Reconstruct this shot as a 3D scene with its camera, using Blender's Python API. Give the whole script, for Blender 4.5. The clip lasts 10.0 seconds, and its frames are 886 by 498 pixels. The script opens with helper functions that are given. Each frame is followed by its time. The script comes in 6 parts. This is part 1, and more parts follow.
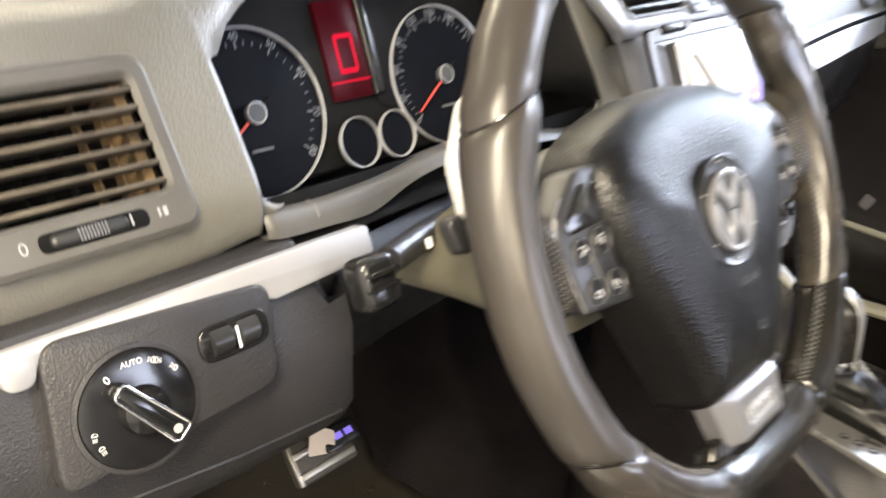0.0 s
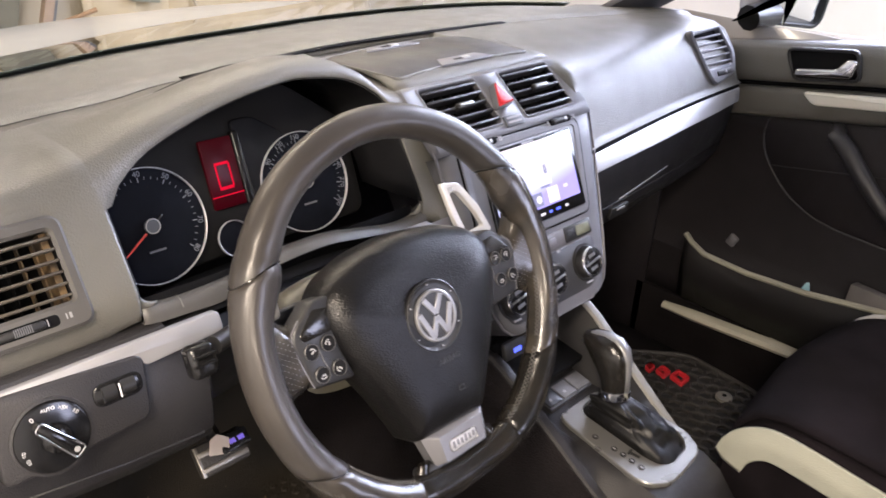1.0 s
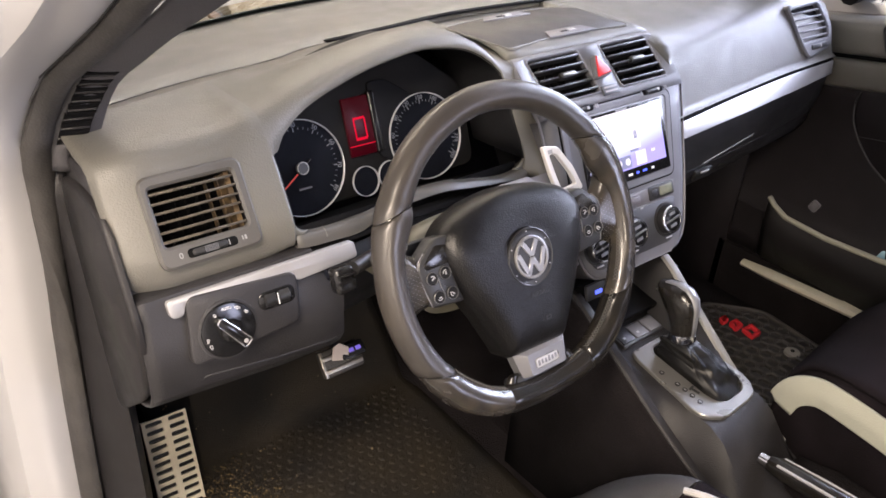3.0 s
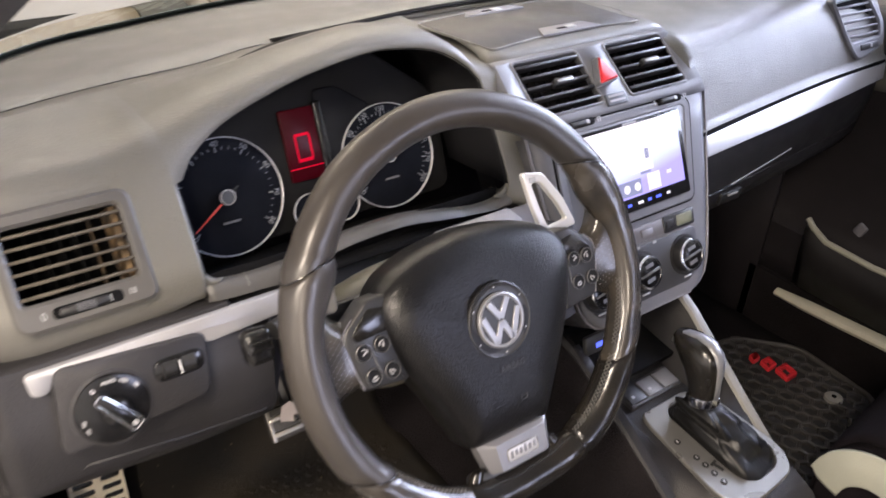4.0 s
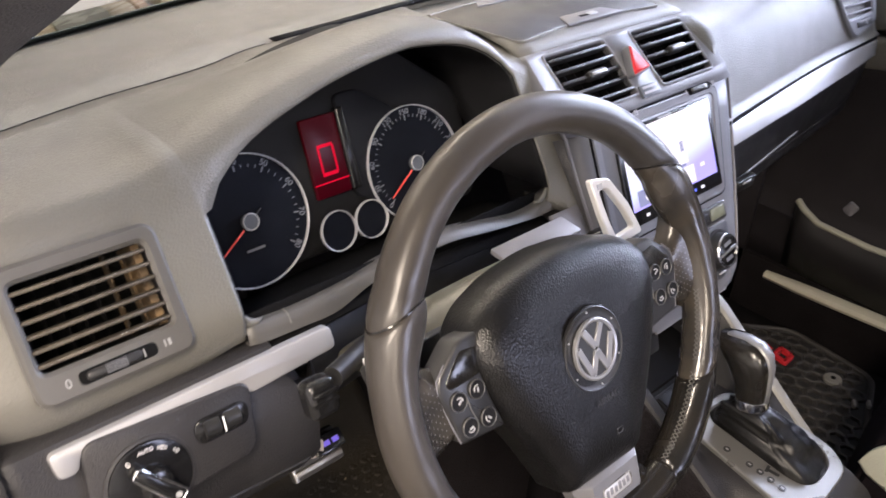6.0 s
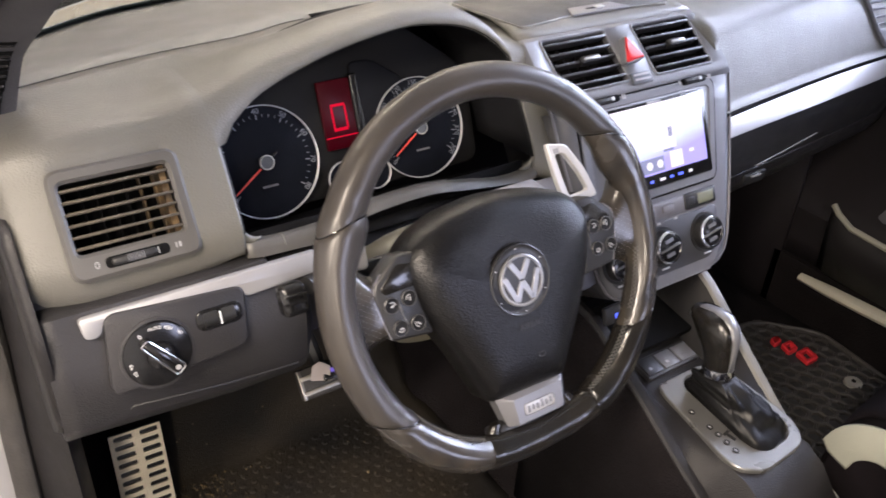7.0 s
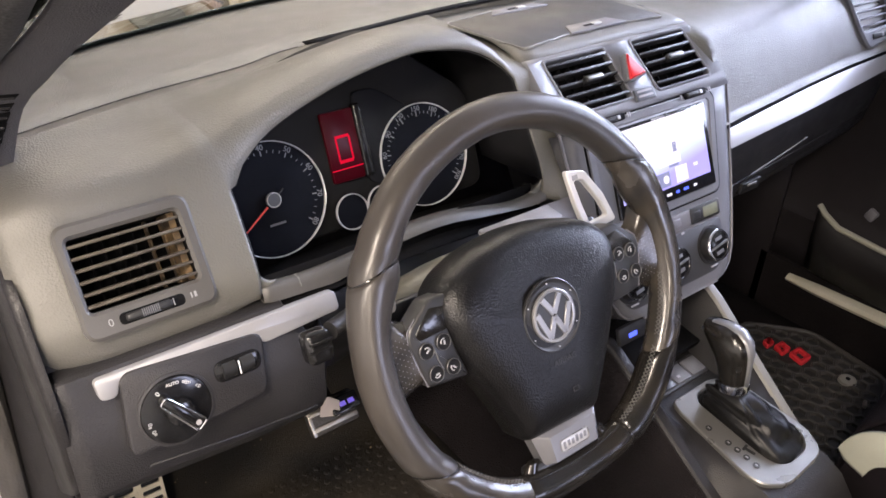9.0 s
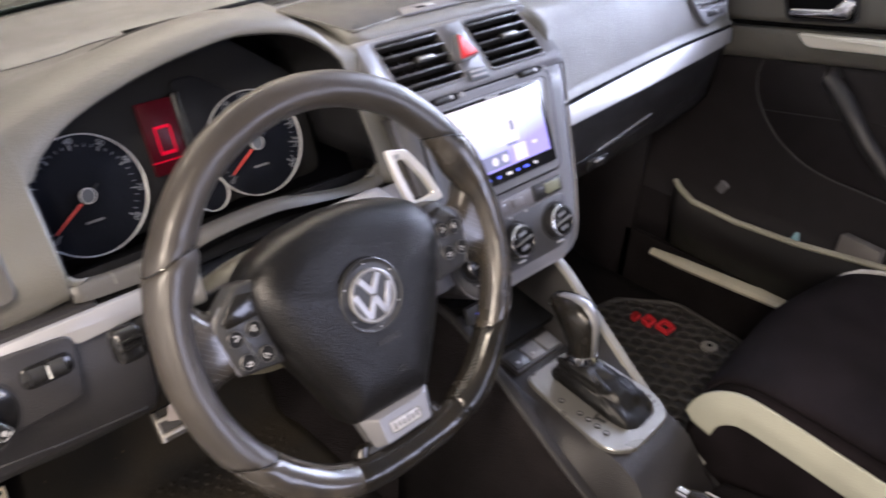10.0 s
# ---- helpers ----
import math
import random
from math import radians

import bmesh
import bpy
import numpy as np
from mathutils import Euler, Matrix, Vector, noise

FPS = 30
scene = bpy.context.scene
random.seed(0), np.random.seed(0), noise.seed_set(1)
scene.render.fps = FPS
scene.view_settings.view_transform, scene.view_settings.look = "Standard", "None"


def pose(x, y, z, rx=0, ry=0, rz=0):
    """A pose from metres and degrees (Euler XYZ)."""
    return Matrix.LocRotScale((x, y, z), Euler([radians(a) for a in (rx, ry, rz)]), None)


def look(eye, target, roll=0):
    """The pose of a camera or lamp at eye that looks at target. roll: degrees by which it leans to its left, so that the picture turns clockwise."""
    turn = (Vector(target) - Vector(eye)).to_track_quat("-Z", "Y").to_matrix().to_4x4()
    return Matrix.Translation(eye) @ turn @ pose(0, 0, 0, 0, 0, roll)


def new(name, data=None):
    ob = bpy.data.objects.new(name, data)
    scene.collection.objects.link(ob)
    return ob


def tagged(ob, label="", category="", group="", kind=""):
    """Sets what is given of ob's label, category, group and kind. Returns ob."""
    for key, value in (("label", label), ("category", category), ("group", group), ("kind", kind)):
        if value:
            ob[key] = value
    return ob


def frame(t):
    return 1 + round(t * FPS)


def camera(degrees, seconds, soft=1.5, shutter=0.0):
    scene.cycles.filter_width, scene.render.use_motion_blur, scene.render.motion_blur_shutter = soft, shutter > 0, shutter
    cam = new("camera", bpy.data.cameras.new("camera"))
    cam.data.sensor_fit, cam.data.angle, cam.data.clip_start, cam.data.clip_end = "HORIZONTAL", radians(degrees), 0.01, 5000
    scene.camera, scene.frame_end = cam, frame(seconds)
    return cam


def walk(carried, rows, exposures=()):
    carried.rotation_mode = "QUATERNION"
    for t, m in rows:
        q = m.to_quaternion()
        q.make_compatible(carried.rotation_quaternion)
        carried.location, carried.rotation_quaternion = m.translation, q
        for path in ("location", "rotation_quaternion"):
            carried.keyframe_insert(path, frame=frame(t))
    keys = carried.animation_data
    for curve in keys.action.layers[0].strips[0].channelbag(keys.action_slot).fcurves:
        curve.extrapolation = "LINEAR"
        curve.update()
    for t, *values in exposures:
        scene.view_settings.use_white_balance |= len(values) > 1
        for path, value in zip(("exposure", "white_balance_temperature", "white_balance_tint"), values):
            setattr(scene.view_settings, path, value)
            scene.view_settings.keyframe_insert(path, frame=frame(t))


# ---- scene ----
cam = camera(56.9, 10.0, soft=1.6, shutter=0.45)
PATH = [
    (0, (-0.759, -0.18, 1.121), (0.576, 1.038, 0.264), 2.7),
    (0.2, (-0.784, -0.24, 1.178), (0.558, 0.96, 0.308), 2.9),
    (0.5, (-0.799, -0.333, 1.25), (0.523, 0.888, 0.377), 2.9),
    (1, (-0.776, -0.435, 1.329), (0.516, 0.792, 0.421), 3.2),
    (1.5, (-0.825, -0.485, 1.38), (0.426, 0.725, 0.395), 3.3),
    (2, (-0.947, -0.48, 1.407), (0.284, 0.735, 0.403), 3.3),
    (2.2, (-0.945, -0.482, 1.413), (0.265, 0.745, 0.398), 3.4),
    (3.3, (-0.845, -0.533, 1.411), (0.196, 0.813, 0.36), 3.5),
    (3.5, (-0.813, -0.505, 1.393), (0.208, 0.857, 0.342), 3.4),
    (4, (-0.705, -0.413, 1.351), (0.331, 0.941, 0.306), 2.8),
    (4.5, (-0.642, -0.325, 1.33), (0.577, 0.872, 0.291), 3.0),
    (5, (-0.645, -0.276, 1.331), (0.655, 0.832, 0.291), 2.7),
    (5.5, (-0.711, -0.237, 1.331), (0.601, 0.853, 0.287), 2.9),
    (5.7, (-0.741, -0.24, 1.325), (0.527, 0.893, 0.271), 2.9),
    (6.8, (-0.745, -0.428, 1.352), (0.234, 0.947, 0.279), 3.0),
    (7, (-0.729, -0.453, 1.354), (0.24, 0.929, 0.28), 3.0),
    (7.5, (-0.706, -0.484, 1.362), (0.254, 0.907, 0.293), 2.9),
    (8, (-0.699, -0.466, 1.364), (0.27, 0.924, 0.302), 2.3),
    (8.5, (-0.751, -0.412, 1.368), (0.271, 0.942, 0.308), 1.7),
    (9, (-0.755, -0.391, 1.367), (0.29, 0.938, 0.3), 2.0),
    (9.5, (-0.727, -0.41, 1.356), (0.344, 0.898, 0.287), 2.0),
    (10, (-0.694, -0.441, 1.351), (0.52, 0.741, 0.287), 2.7),
]
walk(cam, [(t, look(eye, target, roll)) for t, eye, target, roll in PATH], [(0.0, 0.7, 6350, 21), (0.5, 0.35, 6380, 26), (1.0, 0.12, 6150, 30), (2.0, 0.12, 6150, 30), (3.4, 0.06, 6150, 31), (4.0, 0.05, 6070, 30), (5.0, 0.15, 6050, 30), (5.7, 0.12, 6050, 30), (7.0, 0.03, 6030, 30), (10.0, 0.03, 6010, 31)])

# ---- light: a closed garage with unseen ceiling tubes and a daylit gate behind ----
world = bpy.data.worlds.new("world")
scene.world = world
world.use_nodes = True
wn = world.node_tree.nodes["Background"]
wn.inputs[0].default_value, wn.inputs[1].default_value = (0.9, 0.95, 1.0, 1), 0.05
scene.view_settings.exposure = 0.0


def area_lamp(name, eye, target, sx, sy, watts, colour):
    d = bpy.data.lights.new(name, "AREA")
    d.shape, d.size, d.size_y, d.energy, d.color = "RECTANGLE", sx, sy, watts, colour
    ob = new(name, d)
    ob.matrix_world = look(eye, target)
    return ob


WARM, COOL, DAY = (1.0, 0.91, 0.62), (0.75, 0.86, 1.0), (0.94, 0.96, 1.0)
area_lamp("unseen_ceiling_lamp", (-1.9, -1.0, 2.70), (-1.4, -0.8, 0), 0.25, 2.4, 204, WARM)
# extra unseen lamp at the rear left, added to brighten the footwell
area_lamp("unseen_ceiling_lamp", (-2.0, -3.0, 2.68), (-1.1, -0.9, 0.4), 0.25, 1.8, 110, WARM)
area_lamp("unseen_ceiling_lamp", (0.3, 2.2, 2.70), (0.3, 2.2, 0), 3.2, 0.25, 44, WARM)
area_lamp("side_gate_daylight", (3.1, 0.1, 1.95), (0, 0.2, 0.95), 2.6, 1.5, 305, COOL)
area_lamp("gate_daylight", (1.1, -3.95, 1.38), (0.0, 0, 1.1), 2.6, 1.0, 95, COOL)


# ---- materials ----
def material(name, colour, rough=0.5, metal=0.0, grain=0.0, scale=600.0, vary=0.0, vscale=8.0, dark=None,
             spec=0.5, coat=0.0, emit=None, strength=0.0, wear=0.0, distance=0.002, detail=4, fleck=False):
    """A principled material with grain relief, slow blotches of a second tone and roughness wear."""
    m = bpy.data.materials.new(name)
    m.use_nodes = True
    nt = m.node_tree
    b = nt.nodes["Principled BSDF"]
    b.inputs["Base Color"].default_value = (*colour, 1)
    b.inputs["Roughness"].default_value, b.inputs["Metallic"].default_value = rough, metal
    b.inputs["Specular IOR Level"].default_value, b.inputs["Coat Weight"].default_value = spec, coat
    b.inputs["Coat Roughness"].default_value = 0.08
    co = nt.nodes.new("ShaderNodeTexCoord")
    if vary:
        n = nt.nodes.new("ShaderNodeTexNoise")
        n.inputs["Scale"].default_value, n.inputs["Detail"].default_value = vscale, detail
        nt.links.new(co.outputs["Object"], n.inputs["Vector"])
        r = nt.nodes.new("ShaderNodeValToRGB")
        r.color_ramp.elements[0].position, r.color_ramp.elements[1].position = 0.35, 0.7
        two = dark or tuple(c * (1 - vary) for c in colour)
        r.color_ramp.elements[0].color, r.color_ramp.elements[1].color = (*two, 1), (*colour, 1)
        nt.links.new(n.outputs["Fac"], r.inputs["Fac"])
        nt.links.new(r.outputs["Color"], b.inputs["Base Color"])
    if wear:
        w = nt.nodes.new("ShaderNodeTexNoise")
        w.inputs["Scale"].default_value, w.inputs["Detail"].default_value = 22, 5
        nt.links.new(co.outputs["Object"], w.inputs["Vector"])
        k = nt.nodes.new("ShaderNodeMapRange")
        k.inputs["From Min"].default_value, k.inputs["From Max"].default_value = 0.3, 0.7
        k.inputs["To Min"].default_value, k.inputs["To Max"].default_value = max(0.04, rough - wear), min(1, rough + wear)
        nt.links.new(w.outputs["Fac"], k.inputs["Value"])
        nt.links.new(k.outputs["Result"], b.inputs["Roughness"])
    if grain:
        v = nt.nodes.new("ShaderNodeTexNoise" if fleck else "ShaderNodeTexVoronoi")
        v.inputs["Scale"].default_value = scale
        if fleck:
            v.inputs["Detail"].default_value, v.inputs["Roughness"].default_value = 6, 0.7
        nt.links.new(co.outputs["Object"], v.inputs["Vector"])
        u = nt.nodes.new("ShaderNodeBump")
        u.inputs["Strength"].default_value, u.inputs["Distance"].default_value = grain, distance
        nt.links.new(v.outputs[0], u.inputs["Height"])
        nt.links.new(u.outputs["Normal"], b.inputs["Normal"])
    if emit:
        b.inputs["Emission Color"].default_value, b.inputs["Emission Strength"].default_value = (*emit, 1), strength
    return m


SOFT = material("soft_grained_plastic", (0.116, 0.112, 0.098), 0.45, grain=0.20, scale=520, vary=0.20, vscale=5, wear=0.07)
HARD = material("hard_grained_plastic", (0.027, 0.026, 0.028), 0.40, grain=0.22, scale=650, vary=0.2, vscale=9, wear=0.08)
STACKM = material("satin_stack_plastic", (0.122, 0.124, 0.137), 0.44, grain=0.10, scale=900, vary=0.12, vscale=12, wear=0.06)
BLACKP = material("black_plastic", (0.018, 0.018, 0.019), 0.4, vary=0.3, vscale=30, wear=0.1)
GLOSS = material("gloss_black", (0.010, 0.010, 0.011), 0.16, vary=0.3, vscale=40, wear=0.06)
# VOID: shade of gaps, ducts and recesses given as a near-black colour
VOID = material("cavity_shade", (0.005, 0.005, 0.0055), 0.85, vary=0.2, vscale=30, spec=0.08)
LINING = material("matt_black_lining", (0.007, 0.007, 0.008), 0.65, vary=0.2, vscale=20, spec=0.15)
RING = material("bright_silver_ring", (0.50, 0.51, 0.55), 0.3, metal=0.35, vary=0.08, vscale=40)
EMBLEM = material("satin_silver_emblem", (0.25, 0.25, 0.26), 0.32, metal=0.5, vary=0.1, vscale=50)
BADGEM = material("satin_silver_badge", (0.17, 0.17, 0.18), 0.36, metal=0.45, vary=0.1, vscale=30, wear=0.05)
KEYRIM = material("dull_key_rim", (0.10, 0.10, 0.105), 0.35, metal=0.4, vary=0.2, vscale=60)
BEZEL = material("soft_grey_bezel", (0.076, 0.073, 0.069), 0.38, grain=0.10, scale=900, vary=0.15, vscale=10, wear=0.06)
CONSOLE = material("dark_console_plastic", (0.017, 0.016, 0.017), 0.42, spec=0.28, grain=0.22, scale=650, vary=0.2, vscale=9, wear=0.08)
GATEM = material("satin_grey_plate", (0.19, 0.187, 0.18), 0.30, metal=0.6, vary=0.06, vscale=12, wear=0.04)
RAILM = material("pale_grey_rail", (0.20, 0.196, 0.185), 0.42, vary=0.1, vscale=10, wear=0.06)
VINYL = material("grey_black_vinyl", (0.050, 0.048, 0.046), 0.5, grain=0.2, scale=500, vary=0.2, vscale=12, wear=0.06)
SATIN = material("satin_silver_trim", (0.40, 0.40, 0.415), 0.40, metal=0.45, vary=0.10, vscale=6, wear=0.06)
SILVERP = material("silver_painted_plastic", (0.42, 0.42, 0.43), 0.4, metal=0.4, vary=0.1, vscale=20, wear=0.06)
CHROME = material("chrome", (0.78, 0.78, 0.80), 0.14, metal=1.0, wear=0.06, vary=0.1, vscale=60)
ALU_MATT = material("matt_cream_aluminium", (0.84, 0.78, 0.63), 0.42, metal=0.1, vary=0.3, vscale=16, dark=(0.62, 0.54, 0.40), wear=0.1)
ALU = material("brushed_aluminium", (0.62, 0.60, 0.56), 0.38, metal=0.9, vary=0.35, vscale=14, dark=(0.36, 0.33, 0.28), wear=0.1)
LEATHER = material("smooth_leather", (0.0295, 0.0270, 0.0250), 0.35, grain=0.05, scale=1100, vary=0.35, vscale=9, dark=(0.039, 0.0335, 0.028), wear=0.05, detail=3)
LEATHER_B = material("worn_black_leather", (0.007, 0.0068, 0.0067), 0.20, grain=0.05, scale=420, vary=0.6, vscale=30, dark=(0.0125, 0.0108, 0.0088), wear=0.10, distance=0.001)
# LEATHER_W: scuffs, with the tone raised for reflections on thumb grip and spoke
LEATHER_W = material("scuffed_sheen_leather", (0.018, 0.0172, 0.0172), 0.22, grain=0.06, scale=420, vary=0.7, vscale=42, dark=(0.038, 0.0325, 0.026), wear=0.12, distance=0.001)
BOOTM = material("wrinkled_black_leather", (0.0048, 0.0046, 0.0048), 0.40, grain=0.3, scale=60, vary=0.4, vscale=25, wear=0.12, distance=0.003, fleck=True, spec=0.35)
AIRBAG = material("grained_airbag_vinyl", (0.0052, 0.0050, 0.0053), 0.34, grain=0.30, scale=620, vary=0.3, vscale=14, wear=0.06, distance=0.0011, spec=0.34)
THREAD = material("pale_thread", (0.07, 0.068, 0.065), 0.8, vary=0.3, vscale=90)
FABRIC = material("black_velour", (0.0115, 0.0086, 0.0108), 0.95, grain=0.8, scale=520, vary=0.5, vscale=14, spec=0.10, fleck=True, distance=0.004)
CREAM = material("cream_vinyl", (0.34, 0.345, 0.285), 0.55, grain=0.2, scale=500, vary=0.15, vscale=10, wear=0.08)
PIPING = material("grey_piping", (0.36, 0.35, 0.34), 0.6, vary=0.2, vscale=60)
CARPET = material("dirty_black_rubber", (0.024, 0.0185, 0.0115), 0.58, grain=0.7, scale=420, vary=0.9, vscale=7, dark=(0.0064, 0.0060, 0.0062), spec=0.32, detail=9, fleck=True, distance=0.004)
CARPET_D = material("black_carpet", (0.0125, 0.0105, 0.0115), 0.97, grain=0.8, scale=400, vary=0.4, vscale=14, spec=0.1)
RUBBER = material("black_rubber", (0.046, 0.042, 0.038), 0.55, grain=0.2, scale=300, vary=0.4, vscale=20)
REDM = material("red_plastic", (0.72, 0.03, 0.03), 0.55, vary=0.15, vscale=60, spec=0.2)
REDMAT = material("red_rubber", (0.62, 0.02, 0.025), 0.6, vary=0.2, vscale=50)
WHITEP = material("white_print", (0.78, 0.78, 0.78), 0.6, vary=0.08, vscale=50)
GREYP = material("grey_print", (0.30, 0.30, 0.31), 0.6, vary=0.1, vscale=50)
NEEDLE = material("red_needle", (0.55, 0.06, 0.045), 0.5, vary=0.05, vscale=40, emit=(1, 0.05, 0.03), strength=0.03)
PADDLE = material("bare_bright_aluminium", (0.74, 0.73, 0.72), 0.34, metal=0.45, vary=0.2, vscale=18, wear=0.08)
CARTON = material("grey_carton", (0.14, 0.13, 0.125), 0.6, vary=0.2, vscale=30)
FLAP = material("grey_lilac_plastic", (0.14, 0.137, 0.15), 0.42, vary=0.1, vscale=20, wear=0.05)
LIDEDGE = material("worn_grey_edge", (0.20, 0.195, 0.18), 0.45, vary=0.4, vscale=40)
DIAL = material("dial_black", (0.005, 0.006, 0.010), 0.6, vary=0.3, vscale=30, spec=0.06)
NUMERAL = material("lit_numeral", (0.14, 0.15, 0.17), 0.5, vary=0.05, vscale=40, emit=(0.8, 0.9, 1.0), strength=0.02)
REDLCD = material("red_display", (0.02, 0.0, 0.002), 0.3, vary=0.3, vscale=60, spec=0.15, emit=(1.0, 0.0, 0.03), strength=0.022)
REDLIT = material("red_lit_segment", (0.1, 0.0, 0.005), 0.5, vary=0.05, vscale=40, spec=0.05, emit=(1.0, 0.004, 0.03), strength=0.6)
LCDGREEN = material("grey_green_display", (0.17, 0.18, 0.13), 0.25, vary=0.15, vscale=80)
PAINT = material("silver_car_paint", (0.46, 0.46, 0.47), 0.32, metal=0.25, vary=0.05, vscale=6, coat=0.6, wear=0.04)
PILLARM = material("grey_pillar_trim", (0.060, 0.058, 0.064), 0.55, grain=0.3, scale=800, vary=0.15, vscale=10, wear=0.06)
SEAL = material("rubber_seal", (0.045, 0.042, 0.040), 0.65, grain=0.2, scale=300, vary=0.35, vscale=25)
DUSTY = material("dusty_vent_plastic", (0.095, 0.082, 0.064), 0.45, vary=0.75, vscale=38, dark=(0.045, 0.036, 0.027), wear=0.08)
RUSTY = material("brown_dust", (0.20, 0.125, 0.055), 0.8, vary=0.7, vscale=60, dark=(0.03, 0.025, 0.02))
DOORM = material("dark_door_plastic", (0.0128, 0.0106, 0.0125), 0.6, grain=0.25, scale=650, vary=0.3, vscale=7, wear=0.07, spec=0.28)
LINER = material("headliner_fabric", (0.36, 0.35, 0.33), 0.95, grain=0.2, scale=500, vary=0.08, vscale=12)
WALLM = material("beige_painted_wall", (0.44, 0.37, 0.27), 0.85, grain=0.25, scale=60, vary=0.22, vscale=1.3, wear=0.05)
WALLW = material("white_painted_wall", (0.80, 0.79, 0.76), 0.85, grain=0.25, scale=60, vary=0.12, vscale=1.1)
CONCRETE = material("grey_concrete", (0.17, 0.165, 0.155), 0.85, grain=0.4, scale=40, vary=0.35, vscale=2.2)
WOODM = material("bare_wood", (0.34, 0.19, 0.09), 0.7, grain=0.2, scale=50, vary=0.4, vscale=6)

GLASS = bpy.data.materials.new("clear_glass")
GLASS.use_nodes = True
gb = GLASS.node_tree.nodes["Principled BSDF"]
gb.inputs["Transmission Weight"].default_value, gb.inputs["Roughness"].default_value = 1.0, 0.0
gb.inputs["IOR"].default_value, gb.inputs["Base Color"].default_value = 1.05, (0.93, 0.97, 0.93, 1)


def screen_material():
    """A lit screen: white at the top left, running to blue and violet below."""
    m = bpy.data.materials.new("lit_screen")
    m.use_nodes = True
    nt = m.node_tree
    b = nt.nodes["Principled BSDF"]
    b.inputs["Base Color"].default_value, b.inputs["Roughness"].default_value = (0.02, 0.02, 0.02, 1), 0.12
    co, sx = nt.nodes.new("ShaderNodeTexCoord"), nt.nodes.new("ShaderNodeSeparateXYZ")
    nt.links.new(co.outputs["Generated"], sx.inputs[0])
    add = nt.nodes.new("ShaderNodeMath")
    add.operation = "MULTIPLY_ADD"
    add.inputs[1].default_value = 0.35
    nt.links.new(sx.outputs["X"], add.inputs[0])
    sub = nt.nodes.new("ShaderNodeMath")
    sub.operation = "SUBTRACT"
    sub.inputs[0].default_value = 1.0
    nt.links.new(sx.outputs["Z"], sub.inputs[1])
    nt.links.new(sub.outputs[0], add.inputs[2])
    r = nt.nodes.new("ShaderNodeValToRGB")
    r.color_ramp.elements[0].position, r.color_ramp.elements[0].color = 0.35, (1.0, 0.98, 0.96, 1)
    r.color_ramp.elements[1].position, r.color_ramp.elements[1].color = 1.1, (0.44, 0.40, 0.95, 1)
    e = r.color_ramp.elements.new(0.80)
    e.color = (0.66, 0.76, 1.0, 1)
    nt.links.new(add.outputs[0], r.inputs["Fac"])
    nt.links.new(r.outputs["Color"], b.inputs["Emission Color"])
    b.inputs["Emission Strength"].default_value = 1.3
    return m


SCREEN = screen_material()
SCR_WHITE = material("screen_white", (0.1, 0.1, 0.1), 0.2, emit=(1, 0.98, 0.95), strength=1.0, vary=0.05, vscale=30)
SCR_GREY = material("screen_grey", (0.05, 0.05, 0.05), 0.2, emit=(0.45, 0.5, 0.75), strength=0.6, vary=0.05, vscale=30)
SCR_BLUE = material("screen_blue", (0.02, 0.02, 0.1), 0.2, emit=(0.10, 0.16, 1.0), strength=1.6, vary=0.05, vscale=30)


# ---- building helpers ----
def thing(name, label, category, place=(0, 0, 0), group="", kind=""):
    ob = new(name)
    ob.location = place
    ob.empty_display_size = 0.02
    return tagged(ob, label, category, group, kind)


def finish(bm, name, mat, smooth=38):
    bmesh.ops.recalc_face_normals(bm, faces=bm.faces)
    me = bpy.data.meshes.new(name)
    bm.to_mesh(me)
    bm.free()
    me.materials.append(mat)
    for p in me.polygons:
        p.use_smooth = True
    me.set_sharp_from_angle(angle=radians(smooth))
    return me


def part(name, bm, mat, parent=None, label="", smooth=38, thick=0.0):
    """Links a bmesh, in world coordinates, as ONE mesh object under a thing or a part."""
    ob = new(name, finish(bm, name, mat, smooth))
    if parent is not None:
        ob.parent = parent
        if parent.parent is None:
            ob.matrix_parent_inverse = Matrix.Translation(-parent.location)
    if thick:
        s = ob.modifiers.new("thickness", "SOLIDIFY")
        s.thickness, s.offset = thick, 0
    if label:
        ob["label"] = label
    return ob


def setting(name, bm, mat, label, category, smooth=38, thick=0.0):
    return tagged(part(name, bm, mat, None, label, smooth, thick), label, category, "", "structure")


def slope(x, y, z, k):
    """The frame of a panel through (x, y, z) that leans k metres ahead for each metre up: x across, y up the panel, z out of it."""
    n = math.hypot(1, k)
    return Matrix(((1, 0, 0, x), (0, k / n, -1 / n, y), (0, 1 / n, k / n, z), (0, 0, 0, 1)))


def blk(bm, m, size, bevel=0.0, seg=2):
    """A bevelled block of that size round the origin of m."""
    g = bmesh.ops.create_cube(bm, size=1, matrix=m @ Matrix.Diagonal((*size, 1)))
    if bevel:
        ed = list({e for v in g["verts"] for e in v.link_edges})
        bmesh.ops.bevel(bm, geom=ed, offset=bevel, segments=seg, affect="EDGES", profile=0.5)
    return bm


def at(m, x, y, z=0.0, turn=0.0):
    return m @ pose(x, y, z, 0, 0, turn)


def block(m, size, bevel=0.0, seg=2):
    return blk(bmesh.new(), m, size, bevel, seg)


